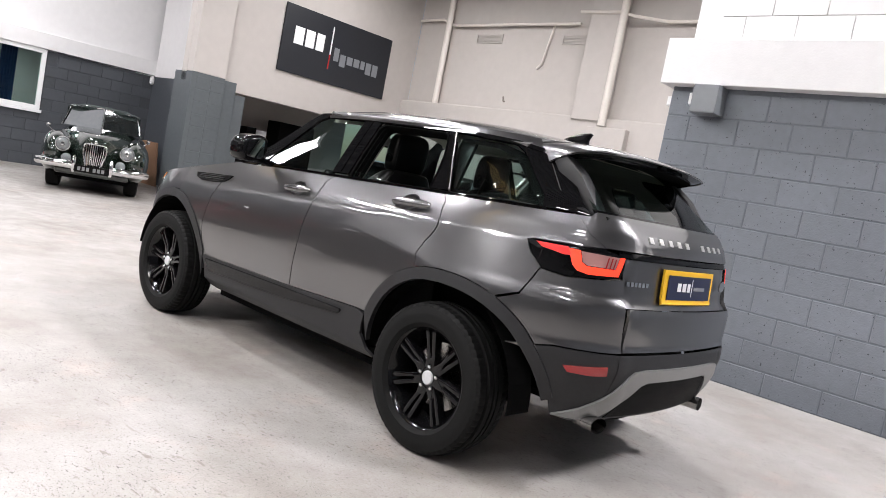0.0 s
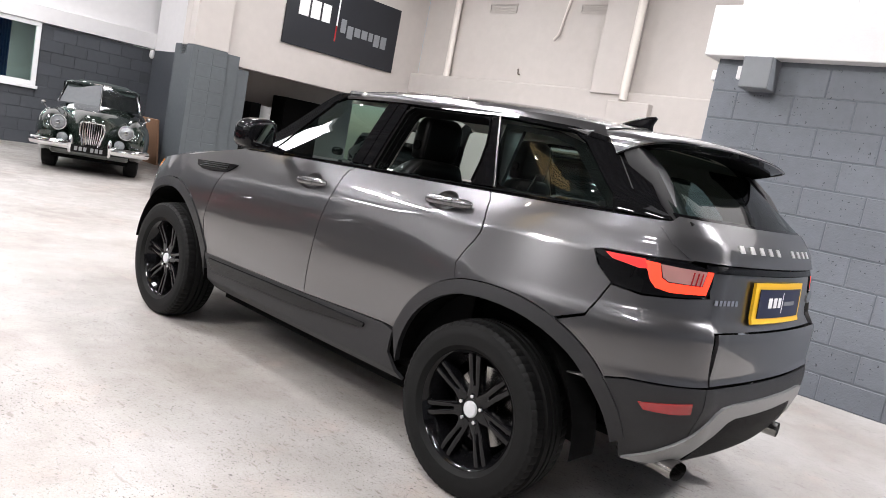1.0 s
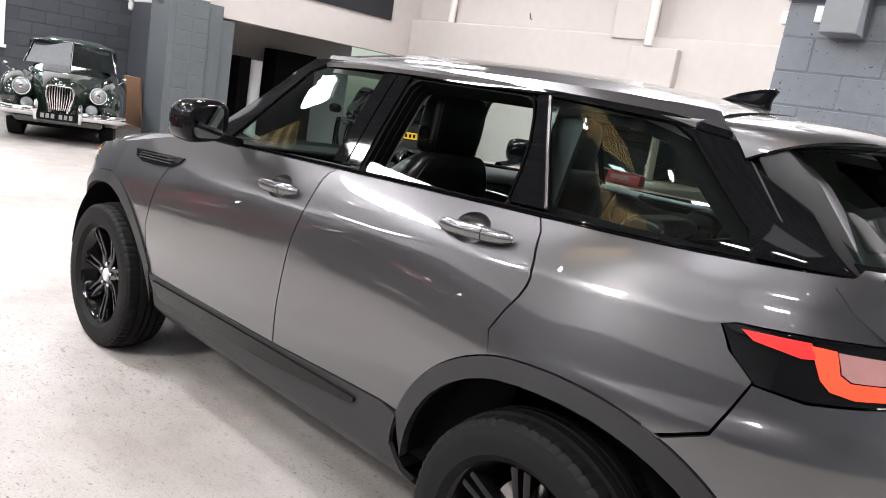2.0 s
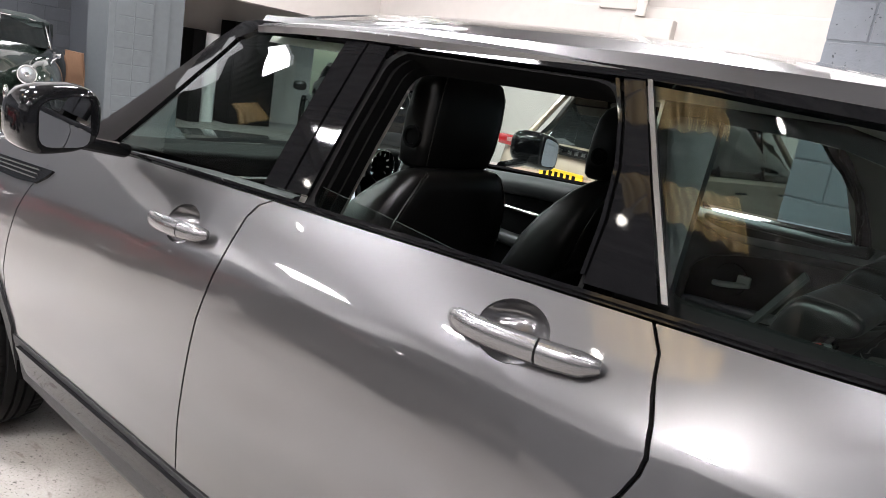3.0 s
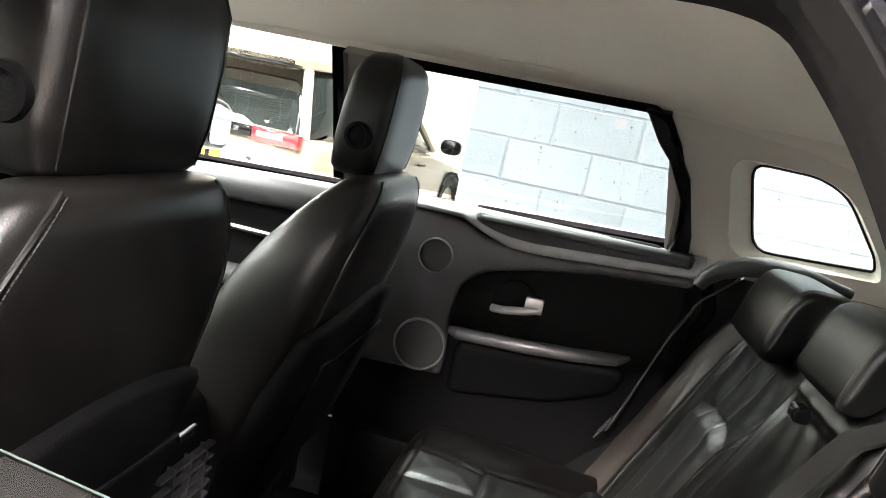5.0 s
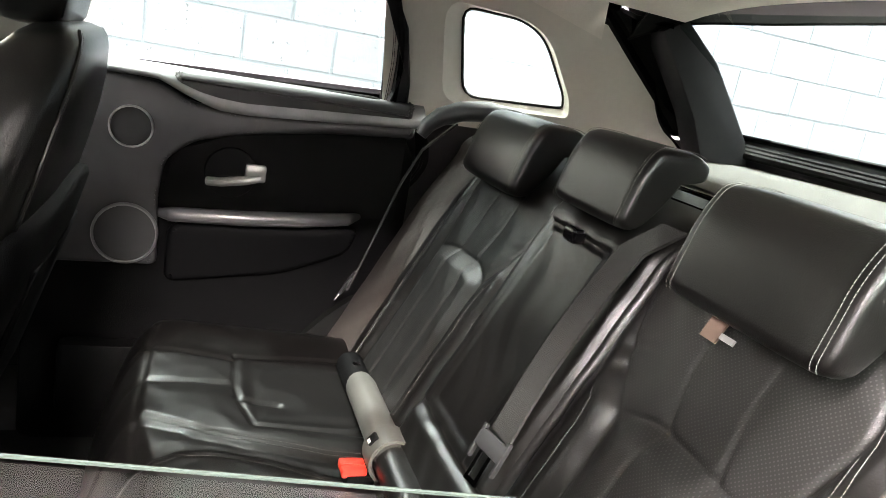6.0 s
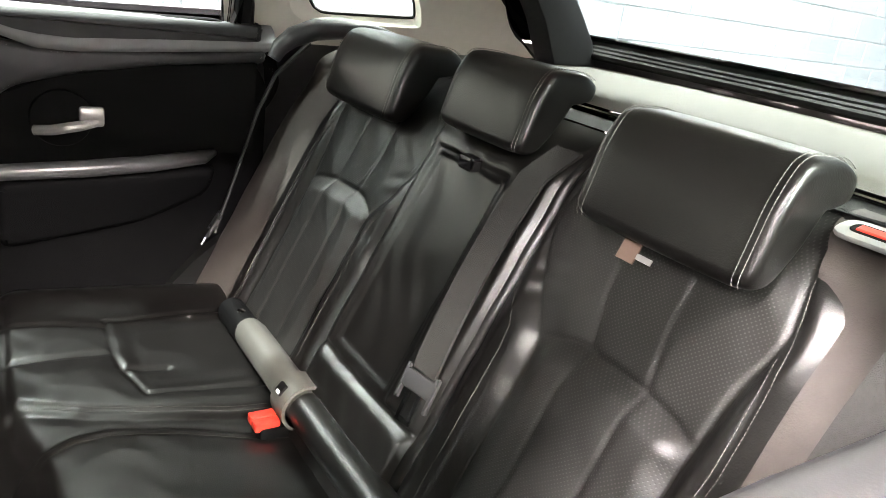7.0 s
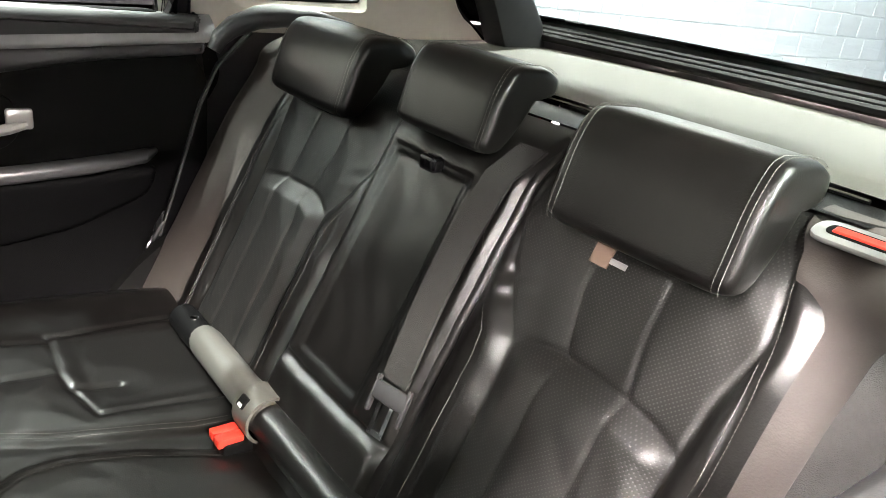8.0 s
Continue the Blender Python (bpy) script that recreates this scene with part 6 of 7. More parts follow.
mid_belt = part("middle_belt", strap([(-0.122 - 0.008 * i / 10, float(back_line(1.175 - 0.036 * i)) + (0.034 if i else 0.0) + 0.014 * math.sin(math.pi * i / 9), 1.175 - 0.034 * i) for i in range(10)], 0.048, (1, 0.1, 0)), M_BELT, car, "charcoal seat belt webbing", smooth=True)
tongue(mid_belt, pose(-0.158, 0.270, 0.872, 25, 0, 12))
for sx in (-1, 1):
    run = [(0.705, 0.09, 1.20), (0.700, 0.165, 1.13), (0.690, 0.205, 1.05), (0.675, 0.238, 0.96), (0.660, 0.268, 0.88), (0.645, 0.300, 0.80)] if sx > 0 else [(-0.700, 0.03, 1.33), (-0.668, 0.09, 1.24), (-0.640, 0.149, 1.144), (-0.635, 0.176, 1.089), (-0.632, 0.202, 1.034), (-0.630, 0.245, 0.95), (-0.630, 0.295, 0.85), (-0.630, 0.335, 0.78)]
    b = part("side_belt", strap(run, 0.047, (1, -0.35 * sx, 0)), M_BELT, car, "charcoal seat belt webbing", smooth=True)
    tongue(b, pose(sx * 0.650, 0.300, 0.815, 28, 0, -20 * sx))
for bx, ry in ((0.113, 20), (-0.205, -15)):
    bk = part("buckle", boxes((bx - 0.024, bx + 0.024, 0.335, 0.385, 0.640, 0.668), bevel=0.006, m=None), M_DASH, car, "belt buckle in the cushion gap", smooth=True)
    part("buckle_button", boxes((bx - 0.020, bx - 0.001, 0.350, 0.392, 0.662, 0.678), (bx + 0.001, bx + 0.020, 0.350, 0.392, 0.662, 0.678), bevel=0.003), M_RED, bk, "red buckle button", smooth=True)
part("roll_clip", merge(lathe([(-0.026, 0.0362), (-0.026, 0.0415), (0.026, 0.0415), (0.026, 0.0362)], 24, "x", (0.112, 0.312, 0.694)), ), M_SLEEVE, rear_seat, "grey band on the roll", smooth=True)
slot_ = part("clip_slot", boxes((-0.011, 0.011, -0.004, 0.004, -0.010, 0.010), bevel=0.003, m=pose(0.118, 0.343, 0.720, 40)), M_BLACK, rear_seat, "dark slot in the band")
part("slot_tab", boxes((-0.008, 0.004, -0.006, 0.0045, -0.009, -0.003), bevel=0.001, m=pose(0.118, 0.343, 0.720, 40)), M_WHITE, slot_)
tag = part("paper_tag", boxes((-0.010, 0.016, -0.001, 0.001, -0.003, 0.024), m=pose(-0.320, 0.124, 1.101, 26, 0, 0)), M_PAPER, car, "small paper tag tucked under a headrest")
part("tag_print", boxes((-0.032, -0.010, -0.001, 0.001, 0.004, 0.011), m=pose(-0.320, 0.124, 1.101, 26, 0, 0)), M_SILVER, tag)

# parcel shelf, rear window ledge, pillars and headliner
shelf = sheet("parcel_shelf", np.linspace(-0.64, 0.64, 40), np.linspace(-0.585, -0.170, 20),
              lambda x, y: np.stack([x, y, 1.205 + 0.010 * np.cos(x * 2.2) - 0.012 * np.clip((y + 0.20) / 0.03, 0, 1) ** 2 + 0.012 * np.clip((-0.20 - y) / 0.4, 0, 1)], -1), M_BEIGEGREY, car, "warm grey parcel shelf")
for yy, zz, rr in ((-0.590, 1.246, 0.010), (-0.608, 1.254, 0.009), (-0.626, 1.262, 0.009)):
    part("shelf_rail", tube([(-0.60, yy + 0.02, zz), (-0.3, yy, zz), (0, yy - 0.01, zz), (0.3, yy, zz), (0.60, yy + 0.02, zz)], rr, 8), M_RUBBER, car, "black ribbed ledge under the rear window", smooth=True)
part("shoulder_trim", tube([(0.668, 0.185, 1.165), (0.668, 0.172, 1.190), (0.665, 0.148, 1.212), (0.662, 0.100, 1.232), (0.660, 0.040, 1.240), (0.655, -0.03, 1.236), (0.650, -0.12, 1.222)], [0.014, 0.018, 0.021, 0.023, 0.023, 0.020, 0.012], 14), M_LEATHER2, car, "black padded shoulder beside the bench", smooth=True)


def inner(off):
    """The body's inner face, right and left."""
    def f(u, z):
        e = 0.004
        p = wrap(u, z)
        n = np.cross(wrap(np.asarray(u) + e, z) - wrap(np.asarray(u) - e, z), wrap(u, np.asarray(z) + e) - wrap(u, np.asarray(z) - e))
        n = n / (np.linalg.norm(n, axis=-1, keepdims=True) + 1e-12)
        n = np.where(n[..., :1] < 0, n, -n)
        return p - n * off
    return f


# the small window's opening in the trim, and the wider mouth of its recess
QUARTER_HOLE = rounded([(0.075, 1.272), (0.145, 1.466), (-0.035, 1.464), (-0.110, 1.435), (-0.200, 1.320), (-0.205, 1.286)], 0.045)
QUARTER_RECESS = rounded([(0.128, 1.262), (0.195, 1.482), (-0.035, 1.478), (-0.120, 1.448), (-0.214, 1.326), (-0.220, 1.274)], 0.05)

for side in (-1, 1):
    place = (lambda d: (lambda u, z: inner(d)(u, z) * np.array([-side, 1, 1])))
    hole = QUARTER_HOLE if side > 0 else rounded([(0.195, 1.275), (0.315, 1.525), (0.02, 1.520), (-0.125, 1.495), (-0.360, 1.305), (-0.355, 1.278)], 0.03)
    skin("quarter_trim", [(0.26, 1.215), (0.34, 1.545), (0.0, 1.55), (-0.30, 1.50), (-0.50, 1.36), (-0.56, 1.215)], place(0.045), M_IVORY, car, "ivory pillar trim", thick=0, step=0.03, flip=side, holes=[QUARTER_RECESS if side > 0 else rounded([(0.21, 1.262), (0.325, 1.537), (0.02, 1.533), (-0.135, 1.507), (-0.385, 1.305), (-0.37, 1.262)], 0.03)])
    skin("quarter_trim_back", [(0.26, 1.215), (0.33, 1.545), (0.0, 1.55), (-0.30, 1.50), (-0.50, 1.36), (-0.56, 1.215)], place(0.020 if side > 0 else 0.038), M_BLACK, car, "black back of the pillar trim", thick=0, step=0.03, flip=side, holes=[hole])
    if side > 0:
        a, b = np.array(QUARTER_RECESS), np.array(QUARTER_HOLE)
        rows_ = [place(0.045 - 0.024 * k)(*(a + (b - a) * k).T) for k in (0.0, 0.35, 0.7, 1.0)]
        n_ = len(a)
        link_mesh("quarter_recess", [tuple(p) for r in rows_ for p in r], [(r * n_ + i, r * n_ + (i + 1) % n_, (r + 1) * n_ + (i + 1) % n_, (r + 1) * n_ + i) for r in range(3) for i in range(n_)], M_IVORY, car, "ivory recess round the small window")
        part("quarter_trim_edge", tube([tuple(p) for p in place(0.023)(*b.T)], 0.0035, 6, closed=True), M_RUBBER, car, smooth=True)
    skin("door_pillar_cover", [(0.262, 1.20), (0.205, 1.20), (0.222, 1.30), (0.262, 1.42), (0.305, 1.480), (0.330, 1.500), (0.34, 1.55), (0.392, 1.55), (0.352, 1.492), (0.316, 1.455), (0.278, 1.390), (0.245, 1.332), (0.250, 1.291), (0.264, 1.236)] if side > 0 else [(0.250, 1.20), (0.185, 1.20), (0.235, 1.55), (0.335, 1.55), (0.300, 1.46), (0.265, 1.33)], place(0.052), M_PLASTIC, car, "black pillar cover", thick=0.02, flip=side)
skin("b_pillar_trim", [(1.045, 1.15), (0.932, 1.15), (0.932, 1.56), (1.045, 1.56)], inner(0.058), M_TAUPE, car, "warm grey centre pillar trim", thick=0.03, flip=-1, mirror=True)
skin("cant_rail", [(1.52, 1.554), (0.4, 1.552), (0.0, 1.526), (-0.28, 1.475), (-0.30, 1.57), (0.3, 1.60), (1.52, 1.60)], inner(0.055), M_CLOTH, car, "beige cloth roof rail", thick=0, flip=-1, mirror=True)
skin("headliner", [(-0.54, 1.48), (0.54, 1.48), (0.58, 0.9), (0.58, 0.2), (0.50, -0.30), (0.0, -0.33), (-0.50, -0.30), (-0.58, 0.2), (-0.58, 0.9)], roof_top, M_CLOTH, car, "beige cloth headliner", off=-0.055, thick=0, step=0.06, flip=1)
for sx in (1,):
    part("grab_handle", tube([(sx * 0.520, 0.72, 1.575), (sx * 0.512, 0.70, 1.560), (sx * 0.508, 0.60, 1.556), (sx * 0.512, 0.50, 1.560), (sx * 0.520, 0.48, 1.575)], 0.010, 10), M_CLOTH, car, "cloth-coloured grab handle", smooth=True)
part("roof_lamp", ellipsoid((-0.02, 1.15, 1.578), (0.09, 0.07, 0.016), 10), M_IVORY, car, "oval roof lamp", smooth=True)
for sx in (-1, 1):
    part("tailgate_hinge_cover", prism([(-0.455, 1.215), (-0.405, 1.310), (-0.335, 1.400), (-0.270, 1.480), (-0.330, 1.515), (-0.430, 1.440), (-0.505, 1.352), (-0.565, 1.278), (-0.590, 1.215)], sx * 0.520, sx * 0.600, "x", bevel=0.008), M_PLASTIC, car, "black tailgate surround", smooth=True)
part("loadspace", boxes((-0.62, 0.62, -0.60, 0.0, 0.55, 0.57)), M_CARPET, car)
part("cabin_floor", boxes((-0.80, 0.80, 0.55, 2.1, 0.30, 0.34), (-0.56, 0.56, -0.55, 0.55, 0.43, 0.46), (-0.56, 0.56, 2.1, 2.3, 0.30, 0.34)), M_CARPET, car, "black carpet")
part("floor_tunnel", boxes((-0.13, 0.13, 0.7, 2.1, 0.33, 0.46), bevel=0.03), M_CARPET, car)


# door cards
for sx in (-1, 1):
    X = lambda v: sx * (v - 0.028)
    low = 0.0 if sx > 0 else -0.084
    span = lambda a, b: (min(X(a), X(b)), max(X(a), X(b)))
    card = part("door_card", prism(rounded([(0.17, 0.36), (0.98, 0.36), (0.98, 1.10), (0.95, 1.215 + low), (0.26, 1.228 + low), (0.17, 1.10)], 0.03), *span(0.758, 0.795), "x", bevel=0.008), M_DASH, car, "black rear door card", smooth=True)
    if sx < 0:
        part("door_top_pad", tube([(X(0.746), 0.97, 1.190 + low), (X(0.740), 0.80, 1.194 + low), (X(0.738), 0.6, 1.200 + low), (X(0.738), 0.4, 1.206 + low), (X(0.744), 0.17, 1.212 + low)], 0.036, 16, flat=0.95), M_LEATHER2, card, "padded door top", smooth=True)
    else:
        def door_ledge(y, v):
            """Soft door top that slopes in from the glass and ends in a dipped crease."""
            y, v = np.broadcast_arrays(np.asarray(y, float), np.asarray(v, float))
            zl = np.interp(y, [0.17, 0.21, 0.40, 0.55, 0.62, 0.68, 0.74, 0.97], [1.176, 1.171, 1.157, 1.147, 1.149, 1.170, 1.196, 1.198])
            x = np.interp(v, [0, 0.25, 0.55, 0.8, 0.93, 1], [0.745, 0.728, 0.708, 0.694, 0.692, 0.702])
            z = 1.226 - 0.002 * (v < 0.1) - (1.226 - zl) * v ** 1.9
            return np.stack([x + 0.0 * y, y, z], -1)
        # paler than the other door pads, with the sheen in its colour
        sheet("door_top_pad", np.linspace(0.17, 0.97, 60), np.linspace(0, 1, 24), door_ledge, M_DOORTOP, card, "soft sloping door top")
    if sx > 0:
        part("door_shoulder", prism(rounded([(0.20, 1.187), (0.40, 1.173), (0.57, 1.160), (0.66, 1.168), (0.71, 1.188), (0.71, 1.215), (0.20, 1.225)], 0.012), *span(0.722, 0.765), "x", bevel=0.014, segs=3), M_LEATHER2, card, "padded shoulder with a dipped end", smooth=True)
    part("door_pad_upper", prism(rounded([(0.97, 1.200 + low), (0.74, 1.192 + low), (0.68, 1.160 + low), (0.58, 1.150 + low), (0.40, 1.162 + low), (0.19, 1.178 + low), (0.19, 1.150 + low), (0.40, 1.132 + low), (0.56, 1.106), (0.66, 1.080), (0.715, 1.035), (0.725, 0.95), (0.715, 0.80), (0.97, 0.79)], 0.02), *span(0.724, 0.765), "x", bevel=0.012, segs=3), M_LEATHER2, card, "padded upper door panel", smooth=True)
    part("door_recess", prism([(0.72, 0.93), (0.20, 0.95), (0.20, 1.16 + low), (0.56, 1.11), (0.70, 1.05)], *span(0.752, 0.757), "x"), M_BLACK, card, "matt black door inlay")
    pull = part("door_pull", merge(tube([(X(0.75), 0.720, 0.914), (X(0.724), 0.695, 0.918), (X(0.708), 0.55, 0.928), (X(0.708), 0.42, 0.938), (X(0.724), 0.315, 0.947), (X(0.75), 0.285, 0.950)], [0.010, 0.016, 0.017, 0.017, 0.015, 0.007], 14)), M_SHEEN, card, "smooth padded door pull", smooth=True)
    stitches("stitching", [(X(0.693), 0.70 - 0.0125 * i, 0.910 + 0.0009 * i) for i in range(30)], [(-sx, 0, 0.3)] * 30, card)
    part("door_lower_pad", prism(rounded([(0.70, 0.895), (0.28, 0.925), (0.30, 0.86), (0.45, 0.80), (0.70, 0.76)], 0.03), *span(0.728, 0.765), "x", bevel=0.014, segs=3), M_DASH, card, "padded lower door panel", smooth=True)
    part("door_bin", boxes((*span(0.70, 0.76), 0.30, 0.90, 0.45, 0.62), bevel=0.02), M_DASH, card, smooth=True)
    for sy, sz, r in ((0.785, 1.094, 0.043), (0.782, 0.868, 0.066)):
        sp = part("speaker_ring", lathe([(X(0.728), r), (X(0.716), r), (X(0.7125), r * 0.97), (X(0.7125), r * 0.93), (X(0.718), r * 0.91)], 40, "x", (0, sy, sz)), M_SATIN if r < 0.05 else M_SILVER, card, "satin ring of a door speaker", smooth=True)
        part("speaker_grille", lathe([(X(0.718), r * 0.92), (X(0.714), r * 0.5), (X(0.7135), 0.0)], 36, "x", (0, sy, sz)), M_MESH, sp, "fine black speaker grille", smooth=True)
    lever = part("door_lever", merge(boxes((*span(0.718, 0.734), 0.508, 0.552, 1.008, 1.046), bevel=0.005), tube([(X(0.740), 0.628, 0.996), (X(0.724), 0.60, 1.000), (X(0.720), 0.55, 1.010), (X(0.726), 0.52, 1.018)], 0.010, 10)), M_SATIN, card, "satin silver door lever", smooth=True)
    part("lever_bowl", lathe([(X(0.752), 0.056), (X(0.746), 0.054), (X(0.749), 0.0)], 30, "x", (0, 0.58, 1.018)), M_BLACK, card, smooth=True)
    # front door card
    fcard = part("door_card", prism(rounded([(1.06, 0.36), (2.05, 0.36), (2.05, 1.05), (1.80, 1.15), (1.09, 1.195), (1.06, 1.1)], 0.03), min(X(0.752), X(0.80)), max(X(0.752), X(0.80)), "x", bevel=0.008), M_DASH, car, "black front door card", smooth=True)
    part("door_top_pad", tube([(X(0.75), 1.05, 1.165), (X(0.745), 1.4, 1.150), (X(0.75), 1.85, 1.120)], 0.042, 14), M_LEATHER2, fcard, "padded door top", smooth=True)
    part("door_pull", tube([(X(0.75), 1.10, 0.93), (X(0.71), 1.15, 0.93), (X(0.70), 1.45, 0.93), (X(0.72), 1.75, 0.95)], 0.028, 12), M_LEATHER2, fcard, smooth=True)
    part("door_strip", tube([(X(0.745), 1.10, 1.04), (X(0.735), 1.4, 1.045), (X(0.745), 1.80, 1.05)], 0.010, 8), M_STEEL, fcard, "satin strip on the door", smooth=True)


# front seats
def ring(cx, cy, z, a, b, n=28, p=3.2, dy=0.0):
    out = []
    for i in range(n):
        t = 2 * math.pi * i / n
        c, s = math.cos(t), math.sin(t)
        r = (abs(c) ** p + abs(s) ** p) ** (-1 / p)
        out.append((cx + a * r * c, cy + b * r * s + dy, z))
    return out


def loft(rings, caps=True):
    bm = bmesh.new()
    vr = [[bm.verts.new(p) for p in r] for r in rings]
    n = len(vr[0])
    for r0, r1 in zip(vr, vr[1:]):
        for i in range(n):
            bm.faces.new((r0[i], r0[(i + 1) % n], r1[(i + 1) % n], r1[i]))
    if caps:
        bm.faces.new(list(reversed(vr[0])))
        bm.faces.new(vr[-1])
    return bm


def seat_ring(cx, cy, z, a, b, wing, n=56, p=2.9):
    """A seat back's section: rounded, with side wings that reach forward."""
    out = []
    for i in range(n):
        t = 2 * math.pi * i / n
        c, s_ = math.cos(t), math.sin(t)
        r = (abs(c) ** p + abs(s_) ** p) ** (-1 / p)
        f = wing * abs(c * r) ** 4 * max(0.0, min(1.0, 0.5 + s_ * 1.2))
        out.append((cx + a * r * c, cy + b * r * s_ + f, z))
    return out


def front_seat(sx):
    seat = new("front_seat")
    seat.parent = car
    tagged(seat, "black leather front seat with headrest")
    cx = sx * 0.372
    dy, dz = (0.0, 0.0) if sx < 0 else (-0.065, -0.010)
    lean = lambda z: 1.150 - (z - 0.60) * 0.33 + dy
    secs = [(0.56, 0.20, 0.05, 0.0), (0.60, 0.250, 0.080, 0.05), (0.70, 0.268, 0.092, 0.08), (0.85, 0.274, 0.094, 0.09), (1.00, 0.272, 0.090, 0.09), (1.10, 0.262, 0.084, 0.08), (1.17, 0.246, 0.077, 0.06),
            (1.22, 0.222, 0.069, 0.04), (1.255, 0.196, 0.060, 0.025), (1.280, 0.174, 0.050, 0.01), (1.294, 0.152, 0.036, 0.0), (1.300, 0.11, 0.018, 0.0), (1.301, 0.05, 0.006, 0.0)]
    back_ = loft([seat_ring(cx, lean(z), z + dz, a, b, w) for z, a, b, w in secs])
    bk = part("backrest", back_, M_LEATHER, seat, "black leather backrest with stitched shoulders", smooth=True, angle=80)
    shell = loft([ring(cx, lean(z) - 0.020, z + dz, a, b, 56, 2.9) for z, a, b in [(0.50, 0.20, 0.05), (0.53, 0.240, 0.085), (0.75, 0.262, 0.095), (0.95, 0.262, 0.092), (1.055, 0.248, 0.086), (1.068, 0.240, 0.078), (1.070, 0.20, 0.05)]])
    for v in shell.verts:
        if v.co.z > 0.9:
            v.co.z -= 0.9 * (v.co.x - cx) ** 2
    part("back_shell", shell, M_DASH, seat, "matt black seat back panel", smooth=True, angle=70)
    zs_, as_, bs_ = [q[0] for q in secs], [q[1] for q in secs], [q[2] for q in secs]
    for k in (-1, 1):
        pts = []
        for z in np.linspace(0.96, 1.293, 30):
            a, b = np.interp(z, zs_, as_), np.interp(z, zs_, bs_)
            u = 0.83
            pts.append((cx + k * a * u, lean(z) - b * (1 - u ** 2.9) ** (1 / 2.9) - 0.001, z + dz))
        part("piping", tube(pts, 0.0028, 6), M_LEATHER, bk, smooth=True)
        stitches("stitching", [(p[0] - k * 0.006, p[1] - 0.002, p[2]) for p in pts], [(k * 0.2, -1, 0.1)] * len(pts), bk, thick=0.0008)
    hz = [(1.289, 0.080, 0.024), (1.294, 0.116, 0.040), (1.306, 0.131, 0.048), (1.35, 0.138, 0.053), (1.42, 0.139, 0.053), (1.475, 0.134, 0.049), (1.503, 0.120, 0.040), (1.518, 0.096, 0.028), (1.524, 0.055, 0.012)]
    hx = cx + 0.008
    hy = lambda z: 0.962 + dy - (z - 1.30) * 0.10
    hr = part("headrest", loft([ring(hx, hy(z), z + dz, a, b, 52, 5.0) for z, a, b in hz]), M_LEATHER, seat, "black leather headrest with a side button", smooth=True, angle=80)
    for k in (-1, 1):
        pts = []
        for z, a, b in hz[2:8]:
            pts.append((hx + k * a * 0.86, hy(z) - b * (1 - 0.86 ** 5) ** 0.2 - 0.0005, z + dz))
        part("headrest_seam", tube(pts, 0.0016, 6), M_LEATHER, hr, smooth=True)
    for d in (-0.055, 0.055):
        part("headrest_post", tube([(cx + d, 0.935 + dy, 1.255 + dz), (cx + d, 0.932 + dy, 1.300 + dz)], 0.007, 10), M_CHROME, seat, "chrome headrest post", smooth=True)
    part("post_trim", boxes((cx - 0.055, cx + 0.040, 0.888 + dy, 0.906 + dy, 1.284 + dz, 1.290 + dz), bevel=0.002), M_CHROME, seat, "bright trim under the headrest")
    part("headrest_button", lathe([(hx - 0.132, 0.027), (hx - 0.145, 0.025), (hx - 0.146, 0.018), (hx - 0.142, 0.016), (hx - 0.1425, 0.0)], 28, "x", (0, 0.952 + dy, 1.366 + dz)), M_DASH, hr, "round plastic button", smooth=True)
    cush = loft([ring(cx, 1.36 + dy, z, a, b, 40, 3.4) for z, a, b in [(0.40, 0.22, 0.22), (0.43, 0.255, 0.25), (0.56, 0.262, 0.265), (0.62, 0.258, 0.262), (0.655, 0.235, 0.24), (0.668, 0.17, 0.18)]])
    part("cushion", cush, M_LEATHER, seat, "black leather cushion", smooth=True, angle=80)
    part("seat_rail", boxes((cx - 0.20, cx + 0.20, 1.1 + dy, 1.6 + dy, 0.335, 0.41), bevel=0.01), M_DASH, seat)
    part("back_pocket", boxes((cx - 0.19, cx + 0.19, -0.006, 0.006, 0.0, 0.30), bevel=0.005, m=pose(0, lean(0.66) - 0.112, 0.66, 18)), M_DASH, seat, "black map pocket")


front_seat(-1)
front_seat(1)

# console, dashboard, wheel
console = part("centre_console", prism(rounded([(1.02, 0.46), (1.0, 0.78), (1.03, 0.875), (1.10, 0.90), (1.45, 0.90), (1.60, 0.80), (2.05, 0.90), (2.05, 0.46)], 0.03), -0.11, 0.11, "x", bevel=0.015, segs=3), M_DASH, car, "black centre console with rear air vents", smooth=True)
part("console_chrome", boxes((-0.028, 0.030, 1.000, 1.012, 0.838, 0.852), bevel=0.003), M_CHROME, console, "bright trim bar")
for i in range(5):
    part("vent_slat", boxes((-0.085, 0.085, 0.992, 1.006, 0.70 + i * 0.024, 0.706 + i * 0.024), bevel=0.002), M_PLASTIC, console, "air vent slat")
for i in range(3):
    part("vent_slat", boxes((-0.05 + i * 0.05, -0.046 + i * 0.05, 0.990, 1.004, 0.69, 0.81)), M_PLASTIC, console)
